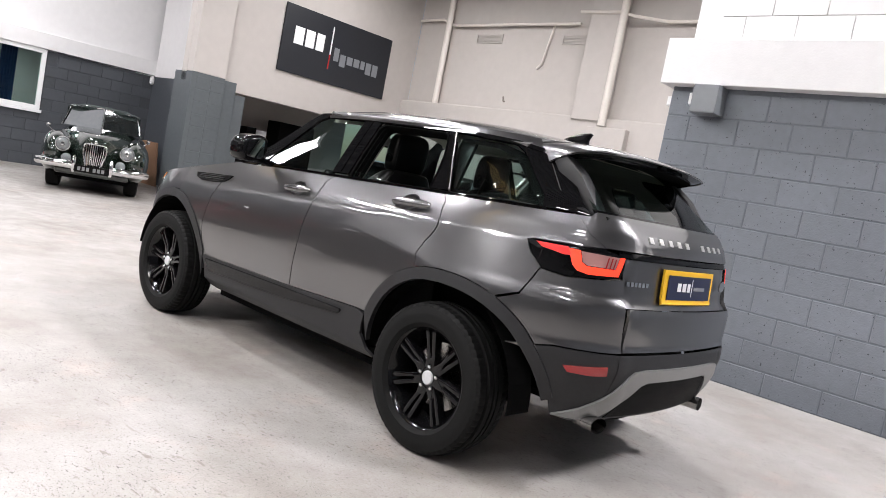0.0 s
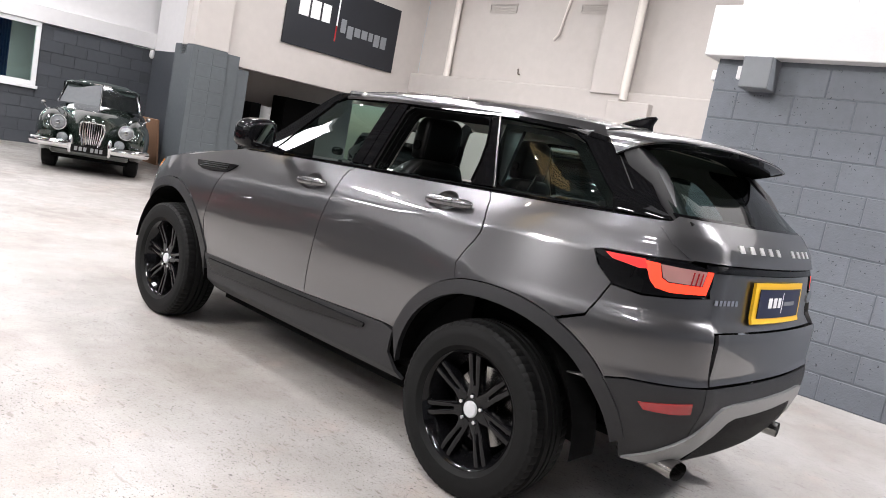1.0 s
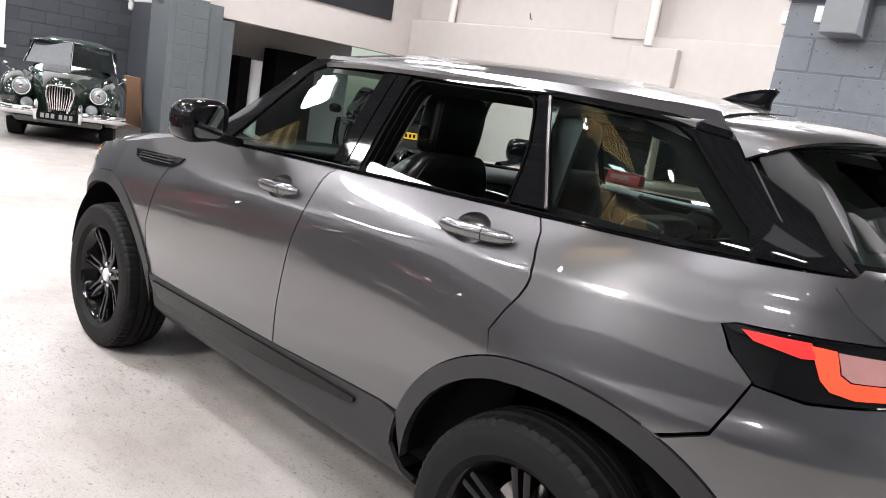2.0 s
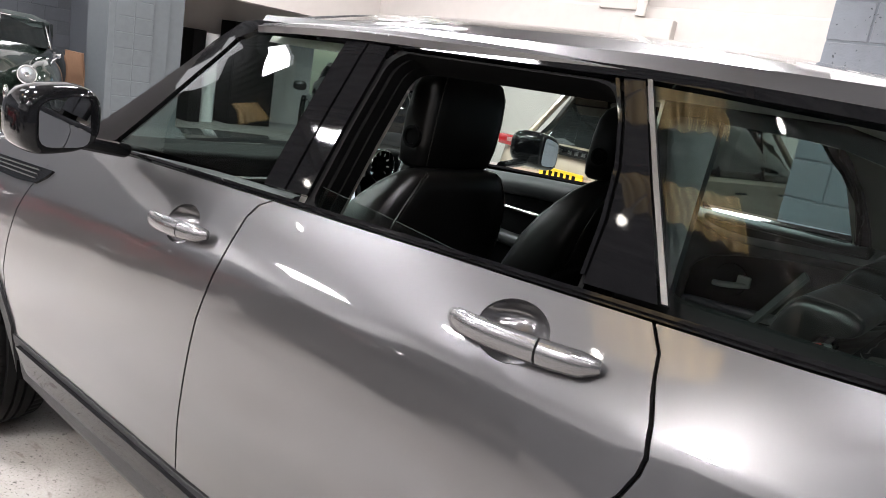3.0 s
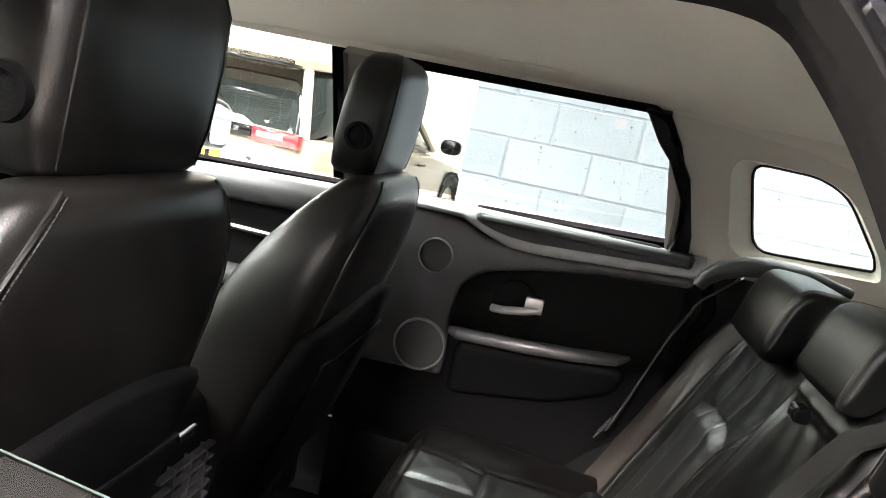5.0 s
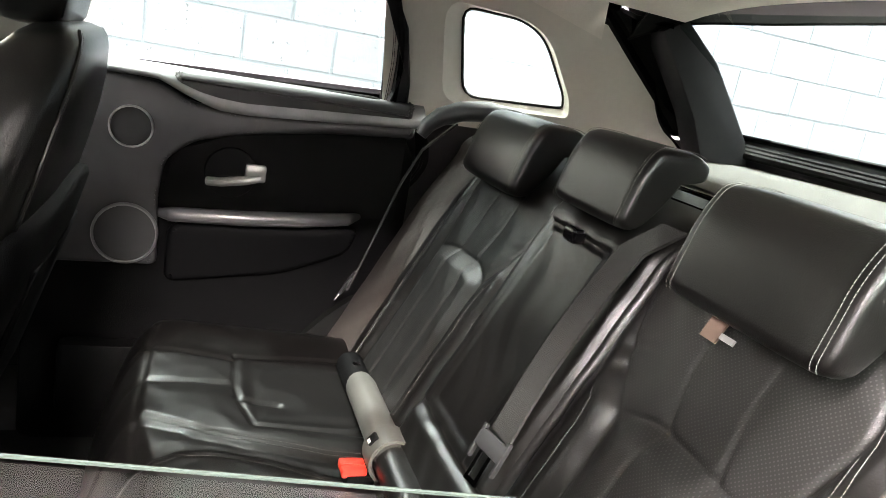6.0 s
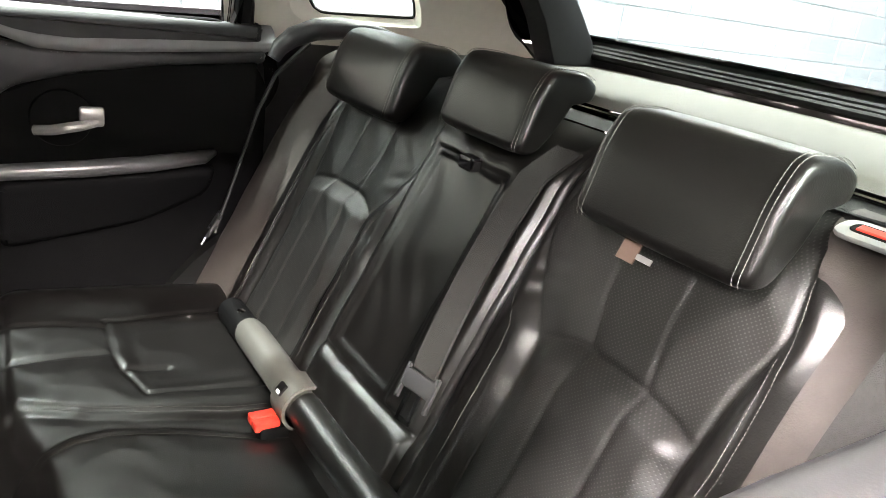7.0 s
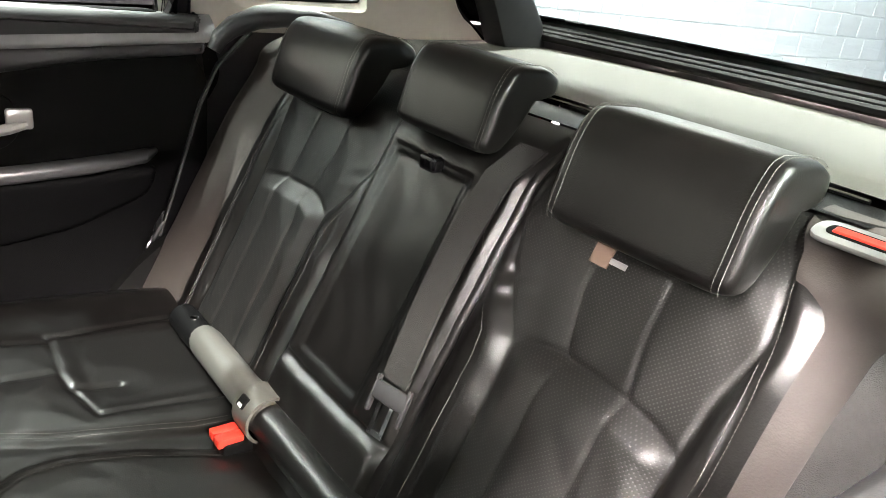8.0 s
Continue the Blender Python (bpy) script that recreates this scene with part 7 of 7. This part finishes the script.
dash = sheet("dashboard", np.linspace(-0.74, 0.74, 60), np.linspace(0, 1, 24),
             lambda x, t: np.stack([x, 1.86 + 0.28 * np.clip((t - 0.45) / 0.55, 0, 1) + 0.10 * np.cos(np.clip(t / 0.45, 0, 1) * math.pi) * 0.5 + 0.05 + 0.10 * (x / 0.74) ** 2 * (t < 2),
                                    0.70 + 0.455 * np.sin(np.clip(t / 0.5, 0, 1) * math.pi / 2) + 0.0 * t + 0.045 * np.exp(-((x - 0.37) / 0.17) ** 2) * np.exp(-((t - 0.5) / 0.16) ** 2)], -1), M_DASH, car, "black soft-touch dashboard")
part("dash_brow", tube([(-0.72, 1.93, 1.075), (-0.3, 1.87, 1.075), (0.0, 1.865, 1.075), (0.02, 1.865, 1.08)], 0.012, 8), M_STEEL, dash, "satin trim strip", smooth=True)
part("screen_surround", boxes((-0.10, 0.19, -0.01, 0.012, -0.08, 0.075), bevel=0.008, m=pose(0.02, 1.845, 1.00, -14)), M_GLOSS, dash, smooth=True)
part("screen", boxes((-0.065, 0.150, -0.013, -0.010, -0.052, 0.048), m=pose(0.02, 1.845, 1.00, -14)), M_SCREEN, dash, "lit pale display")
part("vent_panel", boxes((-0.16, 0.13, -0.006, 0.006, -0.022, 0.022), bevel=0.006, m=pose(0.10, 1.865, 1.112, -14)), M_SILVER, dash, "satin air vent panel", smooth=True)
for gx in (0.29, 0.45):
    part("dial", lathe([(0.0, 0.062), (-0.02, 0.066), (-0.03, 0.062), (-0.012, 0.056), (-0.010, 0.0)], 36, "y", (gx, 1.865, 1.140)), M_GLOSS, dash, "round instrument", smooth=True)
    part("dial_ring", lathe([(-0.031, 0.064), (-0.034, 0.0625), (-0.031, 0.061)], 36, "y", (gx, 1.865, 1.140)), M_CHROME, dash, smooth=True)
    for i in range(9):
        a = radians(225 - 33 * i)
        part("dial_mark", boxes((-0.002, 0.002, -0.001, 0.001, 0.040, 0.052), m=pose(gx, 1.852, 1.140) @ Matrix.Rotation(a - math.pi / 2, 4, "Y").inverted()), M_WHITE, dash)
wheel_pts = []
for i in range(40):
    a = 2 * math.pi * i / 40
    v = Matrix.Rotation(radians(-22), 4, "X") @ Vector((0.185 * math.cos(a), 0, 0.185 * math.sin(a)))
    wheel_pts.append((0.37 + v.x, 1.62 + v.y, 1.05 + v.z))
sw = part("steering_wheel", tube(wheel_pts, 0.017, 12, closed=True), M_LEATHER, car, "black leather steering wheel with silver spokes", smooth=True)
part("wheel_boss", ellipsoid((0.37, 1.635, 1.05), (0.085, 0.035, 0.07), 10), M_DASH, sw, smooth=True)
for k in (-1, 1):
    part("wheel_spoke", tube([(0.37 + k * 0.06, 1.625, 1.045), (0.37 + k * 0.175, 1.622, 1.042)], [0.026, 0.016], 10, flat=0.5), M_SILVER, sw, "silver spoke", smooth=True)
part("column_stalk", tube([(0.30, 1.70, 1.05), (0.20, 1.68, 1.07)], 0.009, 8), M_DASH, sw)
rv = part("interior_mirror", boxes((-0.12, 0.12, -0.018, 0.018, -0.034, 0.034), bevel=0.014, m=pose(0.0, 1.52, 1.475, -8, 0, -12)), M_GLOSS, car, "black interior mirror", smooth=True)
part("mirror_glass", boxes((-0.11, 0.11, -0.0195, -0.0185, -0.027, 0.027), m=pose(0.0, 1.52, 1.475, -8, 0, -12)), M_MIRROR, rv)

# ---- other vehicles ----
def section(w, zb, zs, zt, wt, k=10, wb=None):
    """Half-outline of a car's cross-section from the sill to the middle of the top, mirrored into a ring."""
    wb = wb or w * 0.94
    pts = [(0, zb), (wb, zb), (w * 0.99, zb + 0.08), (w, (zb + zs) / 2), (w * 0.985, zs), (wt + (w - wt) * 0.35, zs + (zt - zs) * 0.45), (wt, zt - 0.05), (wt * 0.8, zt - 0.012), (0, zt)]
    return [(x, z) for x, z in pts] + [(-x, z) for x, z in reversed(pts[1:-1])]


def car_shell(stations):
    """Loft of sections (y, half width, bottom, shoulder, top, top half width)."""
    rings = []
    for y, w, zb, zs, zt, wt in stations:
        rings.append([(x, y, z) for x, z in section(w, zb, zs, zt, wt)])
    return loft(rings)


def simple_wheel(parent, x, y, r, side, face=None):
    w = new("wheel")
    w.parent = parent
    part("tyre", lathe([(-0.09, r * 0.66), (-0.11, r * 0.8), (-0.09, r * 0.98), (0, r), (0.09, r * 0.98), (0.11, r * 0.8), (0.09, r * 0.66)], 36, "x"), M_RUBBER, w, "black tyre", smooth=True)
    part("rim", lathe([(0.09, r * 0.66), (0.075, r * 0.60), (0.06, r * 0.2), (0.08, 0.0)], 30, "x"), face or M_STEEL, w, smooth=True)
    for i in range(5):
        part("spoke", boxes((0.06, 0.09, -0.03, 0.03, 0.05, r * 0.62), bevel=0.008, m=Matrix.Rotation(2 * math.pi * i / 5, 4, "X")), face or M_STEEL, w)
    w.matrix_basis = pose(x, y, r, 0, 0, 180 if side < 0 else 0)


def modern_car(label, at, paint, length=4.75, width=1.93, height=1.66, lamps=True, plate=None, lamp_round=False):
    """A parked modern car; its rear bumper at y = 0, nose along +y."""
    c = thing("car", label, "car", "cars in the hall", at)
    L, W, H = length, width / 2, height
    sh = 0.60 * H
    st = [(0.0, W * 0.80, 0.42, 0.72, 0.80, W * 0.70), (0.03, W * 0.90, 0.34, 0.80, 0.98, W * 0.80), (0.14, W * 0.965, 0.30, sh * 0.98, sh * 1.09, W * 0.84), (0.5, W * 0.99, 0.28, sh, sh * 1.10, W * 0.86),
          (1.2, W, 0.27, sh, sh * 1.08, W * 0.86), (L * 0.62, W, 0.27, sh * 0.98, sh * 1.05, W * 0.86), (L * 0.70, W * 0.99, 0.27, sh * 0.94, sh * 1.04, W * 0.80), (L * 0.88, W * 0.96, 0.28, sh * 0.84, sh * 0.93, W * 0.74), (L * 0.97, W * 0.84, 0.32, sh * 0.70, sh * 0.78, W * 0.66), (L, W * 0.66, 0.38, 0.60, 0.66, W * 0.5)]
    part("body", car_shell(st), paint, c, smooth=True, angle=50)
    gr = [(0.28, W * 0.80, sh, sh + 0.03, sh + 0.06, W * 0.70), (0.62, W * 0.84, sh, sh + 0.22, H - 0.04, W * 0.58), (1.1, W * 0.85, sh, sh + 0.25, H, W * 0.62), (2.2, W * 0.85, sh, sh + 0.25, H - 0.01, W * 0.62), (2.75, W * 0.84, sh, sh + 0.2, H - 0.10, W * 0.60), (L * 0.71, W * 0.82, sh, sh + 0.03, sh + 0.07, W * 0.72)]
    part("glasshouse", car_shell(gr), M_DARKGLASS, c, "dark window glass", smooth=True, angle=50)
    top = [(0.36, W * 0.58, H - 0.10, H - 0.075, H - 0.06, W * 0.50), (0.55, W * 0.62, H - 0.075, H - 0.045, H - 0.015, W * 0.56), (1.1, W * 0.645, H - 0.04, H - 0.01, H + 0.02, W * 0.58), (2.2, W * 0.645, H - 0.05, H - 0.02, H + 0.01, W * 0.58), (2.72, W * 0.62, H - 0.12, H - 0.10, H - 0.075, W * 0.55)]
    part("roof", car_shell(top), paint, c, smooth=True, angle=50)
    for s in (-1, 1):
        for y0, y1 in ((1.32, 1.40), (2.28, 2.36)):
            part("pillar", tube([(s * W * 0.87, y0, sh + 0.02), (s * W * 0.64, y1 - 0.02, H - 0.04)], 0.035, 8, flat=0.6), M_GLOSS, c)
        part("pillar", tube([(s * W * 0.83, L * 0.70, sh + 0.04), (s * W * 0.63, 2.72, H - 0.10)], 0.045, 8, flat=0.7), paint, c, smooth=True)
        part("pillar", tube([(s * W * 0.83, 0.26, sh + 0.04), (s * W * 0.60, 0.56, H - 0.08)], 0.05, 8, flat=0.7), paint, c, smooth=True)
        for hy in (1.48, 2.45):
            part("door_handle", tube([(s * (W + 0.012), hy, sh - 0.10), (s * (W + 0.018), hy + 0.10, sh - 0.10), (s * (W + 0.012), hy + 0.20, sh - 0.10)], 0.012, 8), M_GLOSS, c, "dark door handle", smooth=True)
        part("door_mirror", ellipsoid((s * (W + 0.12), L * 0.655, sh + 0.13), (0.12, 0.08, 0.085), 10, 3.0), M_GLOSS, c, "gloss black door mirror", smooth=True)
        for wy in (0.85, L * 0.80):
            simple_wheel(c, s * (W - 0.12), wy, 0.37, s)
            part("arch", lathe([(s * (W - 0.25), 0.44), (s * (W + 0.006), 0.44), (s * (W + 0.006), 0.40), (s * (W - 0.25), 0.40)], 40, "x", (0, wy, 0.37)), M_BLACK, c, "dark wheel arch", smooth=True)
        if lamps and not lamp_round:
            part("tail_lamp", boxes((min(s * W * 0.50, s * W * 0.93), max(s * W * 0.50, s * W * 0.93), -0.012, 0.10, 0.98, 1.09), bevel=0.02), M_REDDARK, c, "red tail lamp", smooth=True)
            part("tail_lamp_inner", boxes((min(s * W * 0.56, s * W * 0.80), max(s * W * 0.56, s * W * 0.80), -0.018, 0.02, 1.02, 1.065), bevel=0.008), M_CLEARLENS, c, "pale lamp insert", smooth=True)
        if lamp_round:
            part("tail_lamp", lathe([(0.0, 0.0), (-0.03, 0.05), (-0.035, 0.075), (-0.02, 0.095), (0.05, 0.10)], 30, "y", (s * W * 0.66, 0.05, 0.80)), M_REDLENS, c, "round glowing tail lamp", smooth=True)
            part("lamp_ring", lathe([(-0.03, 0.098), (-0.04, 0.105), (-0.02, 0.112)], 30, "y", (s * W * 0.66, 0.05, 0.80)), M_CHROME, c, "bright lamp ring", smooth=True)
    part("rear_strip", boxes((-W * 0.52, W * 0.52, -0.02, 0.08, 1.005, 1.085), bevel=0.01), M_GLOSS, c, "gloss black tail strip", smooth=True)
    if plate:
        p_ = part("plate", boxes((-0.26, 0.26, -0.035, -0.02, 0.76, 0.87), bevel=0.004), M_YELLOW, c, "yellow plate with plain bars")
        for i in range(6):
            part("plate_bar", boxes((-0.21 + i * 0.07, -0.17 + i * 0.07, -0.037, -0.034, 0.785, 0.845)), M_BLACK, p_)
    if plate == "bars":
        for i in range(10):
            part("badge_bar", boxes((-0.40 + i * 0.08 + (0.03 if i > 4 else 0), -0.355 + i * 0.08 + (0.03 if i > 4 else 0), -0.026, -0.02, 1.03, 1.065)), M_CHROME, c, "plain silver badge bar")
        part("spoiler", boxes((-W * 0.60, W * 0.60, 0.22, 0.50, H - 0.085, H - 0.055), bevel=0.012), M_GLOSS, c, "black roof spoiler", smooth=True)
        part("round_badge", lathe([(-0.02, 0.035), (-0.026, 0.03), (-0.024, 0.0)], 20, "y", (0.52, 0.0, 0.86)), M_CHROME, c, smooth=True)
    part("bumper", boxes((-W * 0.88, W * 0.88, -0.03, 0.25, 0.36, 0.60), bevel=0.05), M_PLASTIC, c, "dark lower bumper", smooth=True)
    return c


modern_car("champagne coloured SUV with a black roof, parked across the hall", pose(4.25, 3.45, 0, 0, 0, -97), M_TAN, plate="bars")
modern_car("black hatchback with round red tail lamps", pose(6.3, 8.2, 0, 0, 0, -33), M_BLACKPAINT, 3.7, 1.75, 1.45, plate="plain", lamp_round=True)
modern_car("red saloon parked by the dark wall", pose(-3.6, 7.7, 0, 0, 0, 72), M_REDPAINT, 4.3, 1.80, 1.45)
modern_car("black saloon parked by the dark wall", pose(-3.2, 10.9, 0, 0, 0, 70), M_BLACKPAINT, 4.5, 1.82, 1.45)
modern_car("black saloon parked by the dark wall", pose(-4.3, 4.9, 0, 0, 0, 80), M_BLACKPAINT, 4.4, 1.80, 1.48)


def vintage_car(at):
    """Dark green drophead coupe of the fifties; its front bumper at y = 0, looking along -y."""
    c = thing("vintage_car", "dark green vintage drophead coupe with chrome grille and bumpers", "car", at=at)
    st = [(0.10, 0.10, 0.42, 0.60, 0.74, 0.06), (0.14, 0.17, 0.40, 0.66, 0.87, 0.10), (0.30, 0.30, 0.38, 0.72, 0.93, 0.20), (0.8, 0.46, 0.36, 0.80, 0.99, 0.34), (1.45, 0.58, 0.34, 0.90, 1.05, 0.46), (1.9, 0.64, 0.32, 0.95, 1.06, 0.5), (3.2, 0.66, 0.32, 0.92, 1.02, 0.5), (4.2, 0.5, 0.40, 0.75, 0.88, 0.3), (4.45, 0.25, 0.45, 0.6, 0.66, 0.1)]
    part("bonnet", car_shell(st), M_GREEN, c, "polished dark green body", smooth=True, angle=60)
    for s in (-1, 1):
        wing = ellipsoid((s * 0.60, 0.95, 0.58), (0.235, 0.90, 0.36), 18, 2.3)
        for v in wing.verts:
            if v.co.y < 0.5:
                v.co.z += 0.05 * (0.5 - v.co.y)
        part("front_wing", wing, M_GREEN, c, "rounded green wing", smooth=True)
        part("rear_wing", ellipsoid((s * 0.62, 3.3, 0.62), (0.20, 0.85, 0.36), 14, 2.3), M_GREEN, c, smooth=True)
        lamp = part("headlamp", lathe([(0.20, 0.0), (0.16, 0.06), (0.04, 0.118), (-0.01, 0.120), (-0.03, 0.112), (-0.03, 0.10)], 30, "y", (s * 0.475, 0.10, 0.74)), M_CHROME, c, "chrome headlamp", smooth=True)
        part("lens", lathe([(-0.02, 0.104), (-0.045, 0.07), (-0.055, 0.0)], 30, "y", (s * 0.475, 0.10, 0.74)), M_LAMPGLASS, lamp, "ribbed glass lens", smooth=True)
        part("lens_centre", lathe([(-0.056, 0.03), (-0.066, 0.02), (-0.068, 0.0)], 18, "y", (s * 0.475, 0.10, 0.74)), M_CHROME, lamp, smooth=True)
        fog = part("fog_lamp", lathe([(0.12, 0.0), (0.08, 0.05), (0.0, 0.078), (-0.02, 0.07), (-0.035, 0.0)], 24, "y", (s * 0.40, 0.06, 0.53)), M_LAMPGLASS, c, "clear fog lamp", smooth=True)
        part("side_lamp", lathe([(0.06, 0.045), (-0.01, 0.045), (-0.03, 0.0)], 18, "y", (s * 0.69, 0.18, 0.55)), M_REDDARK, c, "small red-brown lamp", smooth=True)
        part("bumper_bar", tube([(s * 0.26, -0.06, 0.44), (s * 0.50, -0.04, 0.44), (s * 0.72, 0.06, 0.435), (s * 0.80, 0.20, 0.43)], 0.062, 14, flat=1.0), M_CHROME, c, "chrome bumper half", smooth=True)
        part("overrider", ellipsoid((s * 0.27, -0.11, 0.47), (0.035, 0.05, 0.14), 10), M_CHROME, c, "chrome overrider", smooth=True)
        mir = part("wing_mirror", lathe([(0.04, 0.0), (0.03, 0.022), (0.0, 0.034), (-0.012, 0.034), (-0.016, 0.03), (-0.014, 0.0)], 20, "y", (s * 0.775, 0.80, 0.985)), M_CHROME, c, "chrome wing mirror", smooth=True)
        part("mirror_stem", tube([(s * 0.70, 0.82, 0.90), (s * 0.772, 0.82, 0.965)], 0.007, 8), M_CHROME, mir)
        for wy in (0.85, 3.35):
            simple_wheel(c, s * 0.60, wy, 0.335, s, M_CHROME)
        pane = [(s * 0.012, 1.04), (s * 0.62, 1.03), (s * 0.52, 1.36), (s * 0.012, 1.40)]
        # the pane at -x has its reflection put in as a paler base colour
        part("screen_pane", prism(pane, 1.62, 1.63, "y", m=Matrix(((1, 0, 0, 0), (0.12 * s, 1, 0.35, -0.40), (0, 0, 1, 0), (0, 0, 0, 1)))), M_PALEGLASS if s < 0 else M_DARKGLASS, c, "split windscreen pane")
        part("screen_frame", tube([(s * 0.65, 1.68, 1.02), (s * 0.545, 1.78, 1.37), (s * 0.28, 1.75, 1.405), (0, 1.72, 1.415)], 0.016, 8), M_CHROME, c, "chrome screen frame", smooth=True)
        part("side_glass", prism([(1.72, 1.03), (2.9, 1.03), (2.7, 1.34), (1.84, 1.36)], s * 0.60 - 0.004, s * 0.60 + 0.004, "x"), M_DARKGLASS, c)
    part("screen_post", tube([(0, 1.56, 1.05), (0, 1.70, 1.41)], 0.014, 8), M_CHROME, c)
    hood = car_shell([(1.72, 0.55, 1.30, 1.36, 1.42, 0.40), (1.9, 0.60, 1.28, 1.38, 1.46, 0.44), (2.6, 0.62, 1.1, 1.36, 1.47, 0.44), (3.2, 0.58, 1.0, 1.22, 1.36, 0.40), (3.5, 0.5, 0.95, 1.05, 1.1, 0.35)])
    part("soft_top", hood, M_CANVAS, c, "dark green canvas hood", smooth=True, angle=60)
    g = part("grille", prism(rounded([(-0.155, 0.80), (0.155, 0.80), (0.165, 0.70), (0.10, 0.44), (-0.10, 0.44), (-0.165, 0.70)], 0.06), -0.005, 0.03, "y"), M_BLACK, c, "upright chrome grille")
    rim = rounded([(-0.16, 0.815), (0.16, 0.815), (0.17, 0.70), (0.105, 0.43), (-0.105, 0.43), (-0.17, 0.70)], 0.06)
    part("grille_rim", tube([(a, -0.01, b) for a, b in rim], 0.016, 8, closed=True), M_CHROME, g, "chrome grille surround", smooth=True)
    for i in range(9):
        x = -0.128 + i * 0.032
        k = 1 - abs(x) / 0.16
        part("grille_bar", tube([(x, -0.02, 0.80), (x * 0.98, -0.024, 0.66), (x * 0.70, -0.015, 0.45)], 0.009, 8), M_CHROME, g, smooth=True)
    part("badge", lathe([(-0.03, 0.0), (-0.026, 0.025), (0.0, 0.03)], 16, "y", (0, 0.02, 0.85)), M_CHROME, c, smooth=True)
    pl = part("plate", boxes((-0.25, 0.25, -0.16, -0.145, 0.355, 0.465), bevel=0.004), M_BLACK, c, "black plate with plain silver bars")
    for i in range(6):
        a = -0.205 + i * 0.062 + (0.035 if i > 2 else 0)
        part("plate_bar", boxes((a, a + 0.042, -0.163, -0.159, 0.38, 0.44)), M_SILVER, pl)
    part("valance", boxes((-0.55, 0.55, 0.05, 0.4, 0.28, 0.42), bevel=0.04), M_GREEN, c, smooth=True)
    part("underbody", boxes((-0.55, 0.55, 0.4, 4.0, 0.20, 0.34)), M_SHELL, c)
    return c


modern_car("dark green saloon parked by the dark wall", pose(-6.9, 0.4, 0, 0, 0, 85), M_GREEN, 4.4, 1.80, 1.46)
vintage_car(pose(1.42, 9.95, 0, 0, 0, -24))

# ---- masonry pieces, last ----
def block_mesh(name, sx, sy, sz, material, bev=0.006):
    bm = boxes((-sx / 2, sx / 2, -sy / 2, sy / 2, -sz / 2, sz / 2))
    bmesh.ops.bevel(bm, geom=bm.edges[:], offset=bev, segments=1, affect="EDGES")
    me = bpy.data.meshes.new(name)
    bm.to_mesh(me)
    bm.free()
    me.materials.append(material)
    return me


def random_tone(m, amount):
    """Lets each piece differ a little in tone."""
    n, l = m.node_tree.nodes, m.node_tree.links
    b = n["Principled BSDF"]
    src = b.inputs["Base Color"].links[0].from_socket
    oi = n.new("ShaderNodeObjectInfo")
    mr = n.new("ShaderNodeMapRange")
    mr.inputs["To Min"].default_value, mr.inputs["To Max"].default_value = 1 - amount, 1 + amount
    l.new(oi.outputs["Random"], mr.inputs["Value"])
    hs = n.new("ShaderNodeHueSaturation")
    l.new(src, hs.inputs["Color"])
    l.new(mr.outputs[0], hs.inputs["Value"])
    l.new(hs.outputs[0], b.inputs["Base Color"])


random_tone(M_GREYBLOCK, 0.07)
random_tone(M_DARKBLOCK, 0.08)
rng = random.Random(4)


def lay(wall, mesh_full, at, parent_name="block"):
    ob = new(parent_name, mesh_full)
    ob.parent = wall
    ob.matrix_basis = at
    return ob


BH, BL, J = 0.2355, 0.468, 0.008
full = block_mesh("block", 0.05, BL - J, BH - J, M_GREYBLOCK)
half = block_mesh("block", 0.05, BL / 2 - J, BH - J, M_GREYBLOCK)
low = block_mesh("block", 0.05, BL - J, 0.21 - J, M_GREYBLOCK)
for r in range(12):
    z0 = 0.0 if r == 0 else 0.21 + (r - 1) * BH
    zc, me = (0.105, low) if r == 0 else (z0 + BH / 2, full)
    if z0 + 0.12 > 2.6:
        continue
    off = 0.0 if r % 2 == 0 else -BL / 2
    for i in range(22):
        yc = 1.17 - 0.234 + 0.0 + off - i * BL + 0.0
        if yc - BL / 2 < -8.98:
            continue
        lay(wall_right, me, Matrix.Translation((WALL_X + 0.025 + rng.uniform(-0.0015, 0.0015), yc, zc)))
    if off:
        if r:
            lay(wall_right, half, Matrix.Translation((WALL_X + 0.025, 1.17 - BL / 4, zc)))
DH, DL = 0.235, 0.46
dfull = block_mesh("block", DL - J, 0.05, DH - J, M_DARKBLOCK, 0.005)
for r in range(10):
    for i in range(14):
        xc = 4.36 - DL / 2 - i * DL - (DL / 2 if r % 2 else 0)
        zc = DH / 2 + r * DH
        if -0.25 < xc < 2.25 and zc > 1.12:
            if xc < 2.06 - 0.0 + DL / 2:
                continue
        lay(wall_far, dfull, Matrix.Translation((xc, 14.7 + 0.023 + rng.uniform(-0.002, 0.002), zc)))
column = bpy.data.objects["column_grey"]
cfull = block_mesh("block", 0.30 - J, 0.05, DH - J, M_COLUMN, 0.005)
for r in range(10):
    zc = DH / 2 + r * DH + 0.02
    for i in range(2):
        lay(column, cfull, Matrix.Translation((3.46 + 0.145 + i * 0.30, 10.982, zc)))
wfull = block_mesh("block", 0.03, 0.45 - 0.006, 0.225 - 0.006, M_WHITEWALL, 0.004)
upper = bpy.data.objects["wall_right_upper"]
for r in range(5):
    for i in range(9):
        yc = 1.06 - 0.225 - i * 0.45 - (0.225 if r % 2 else 0)
        lay(upper, wfull, Matrix.Translation((WALL_X + 0.010, yc, 3.03 + 0.1125 + r * 0.225)))
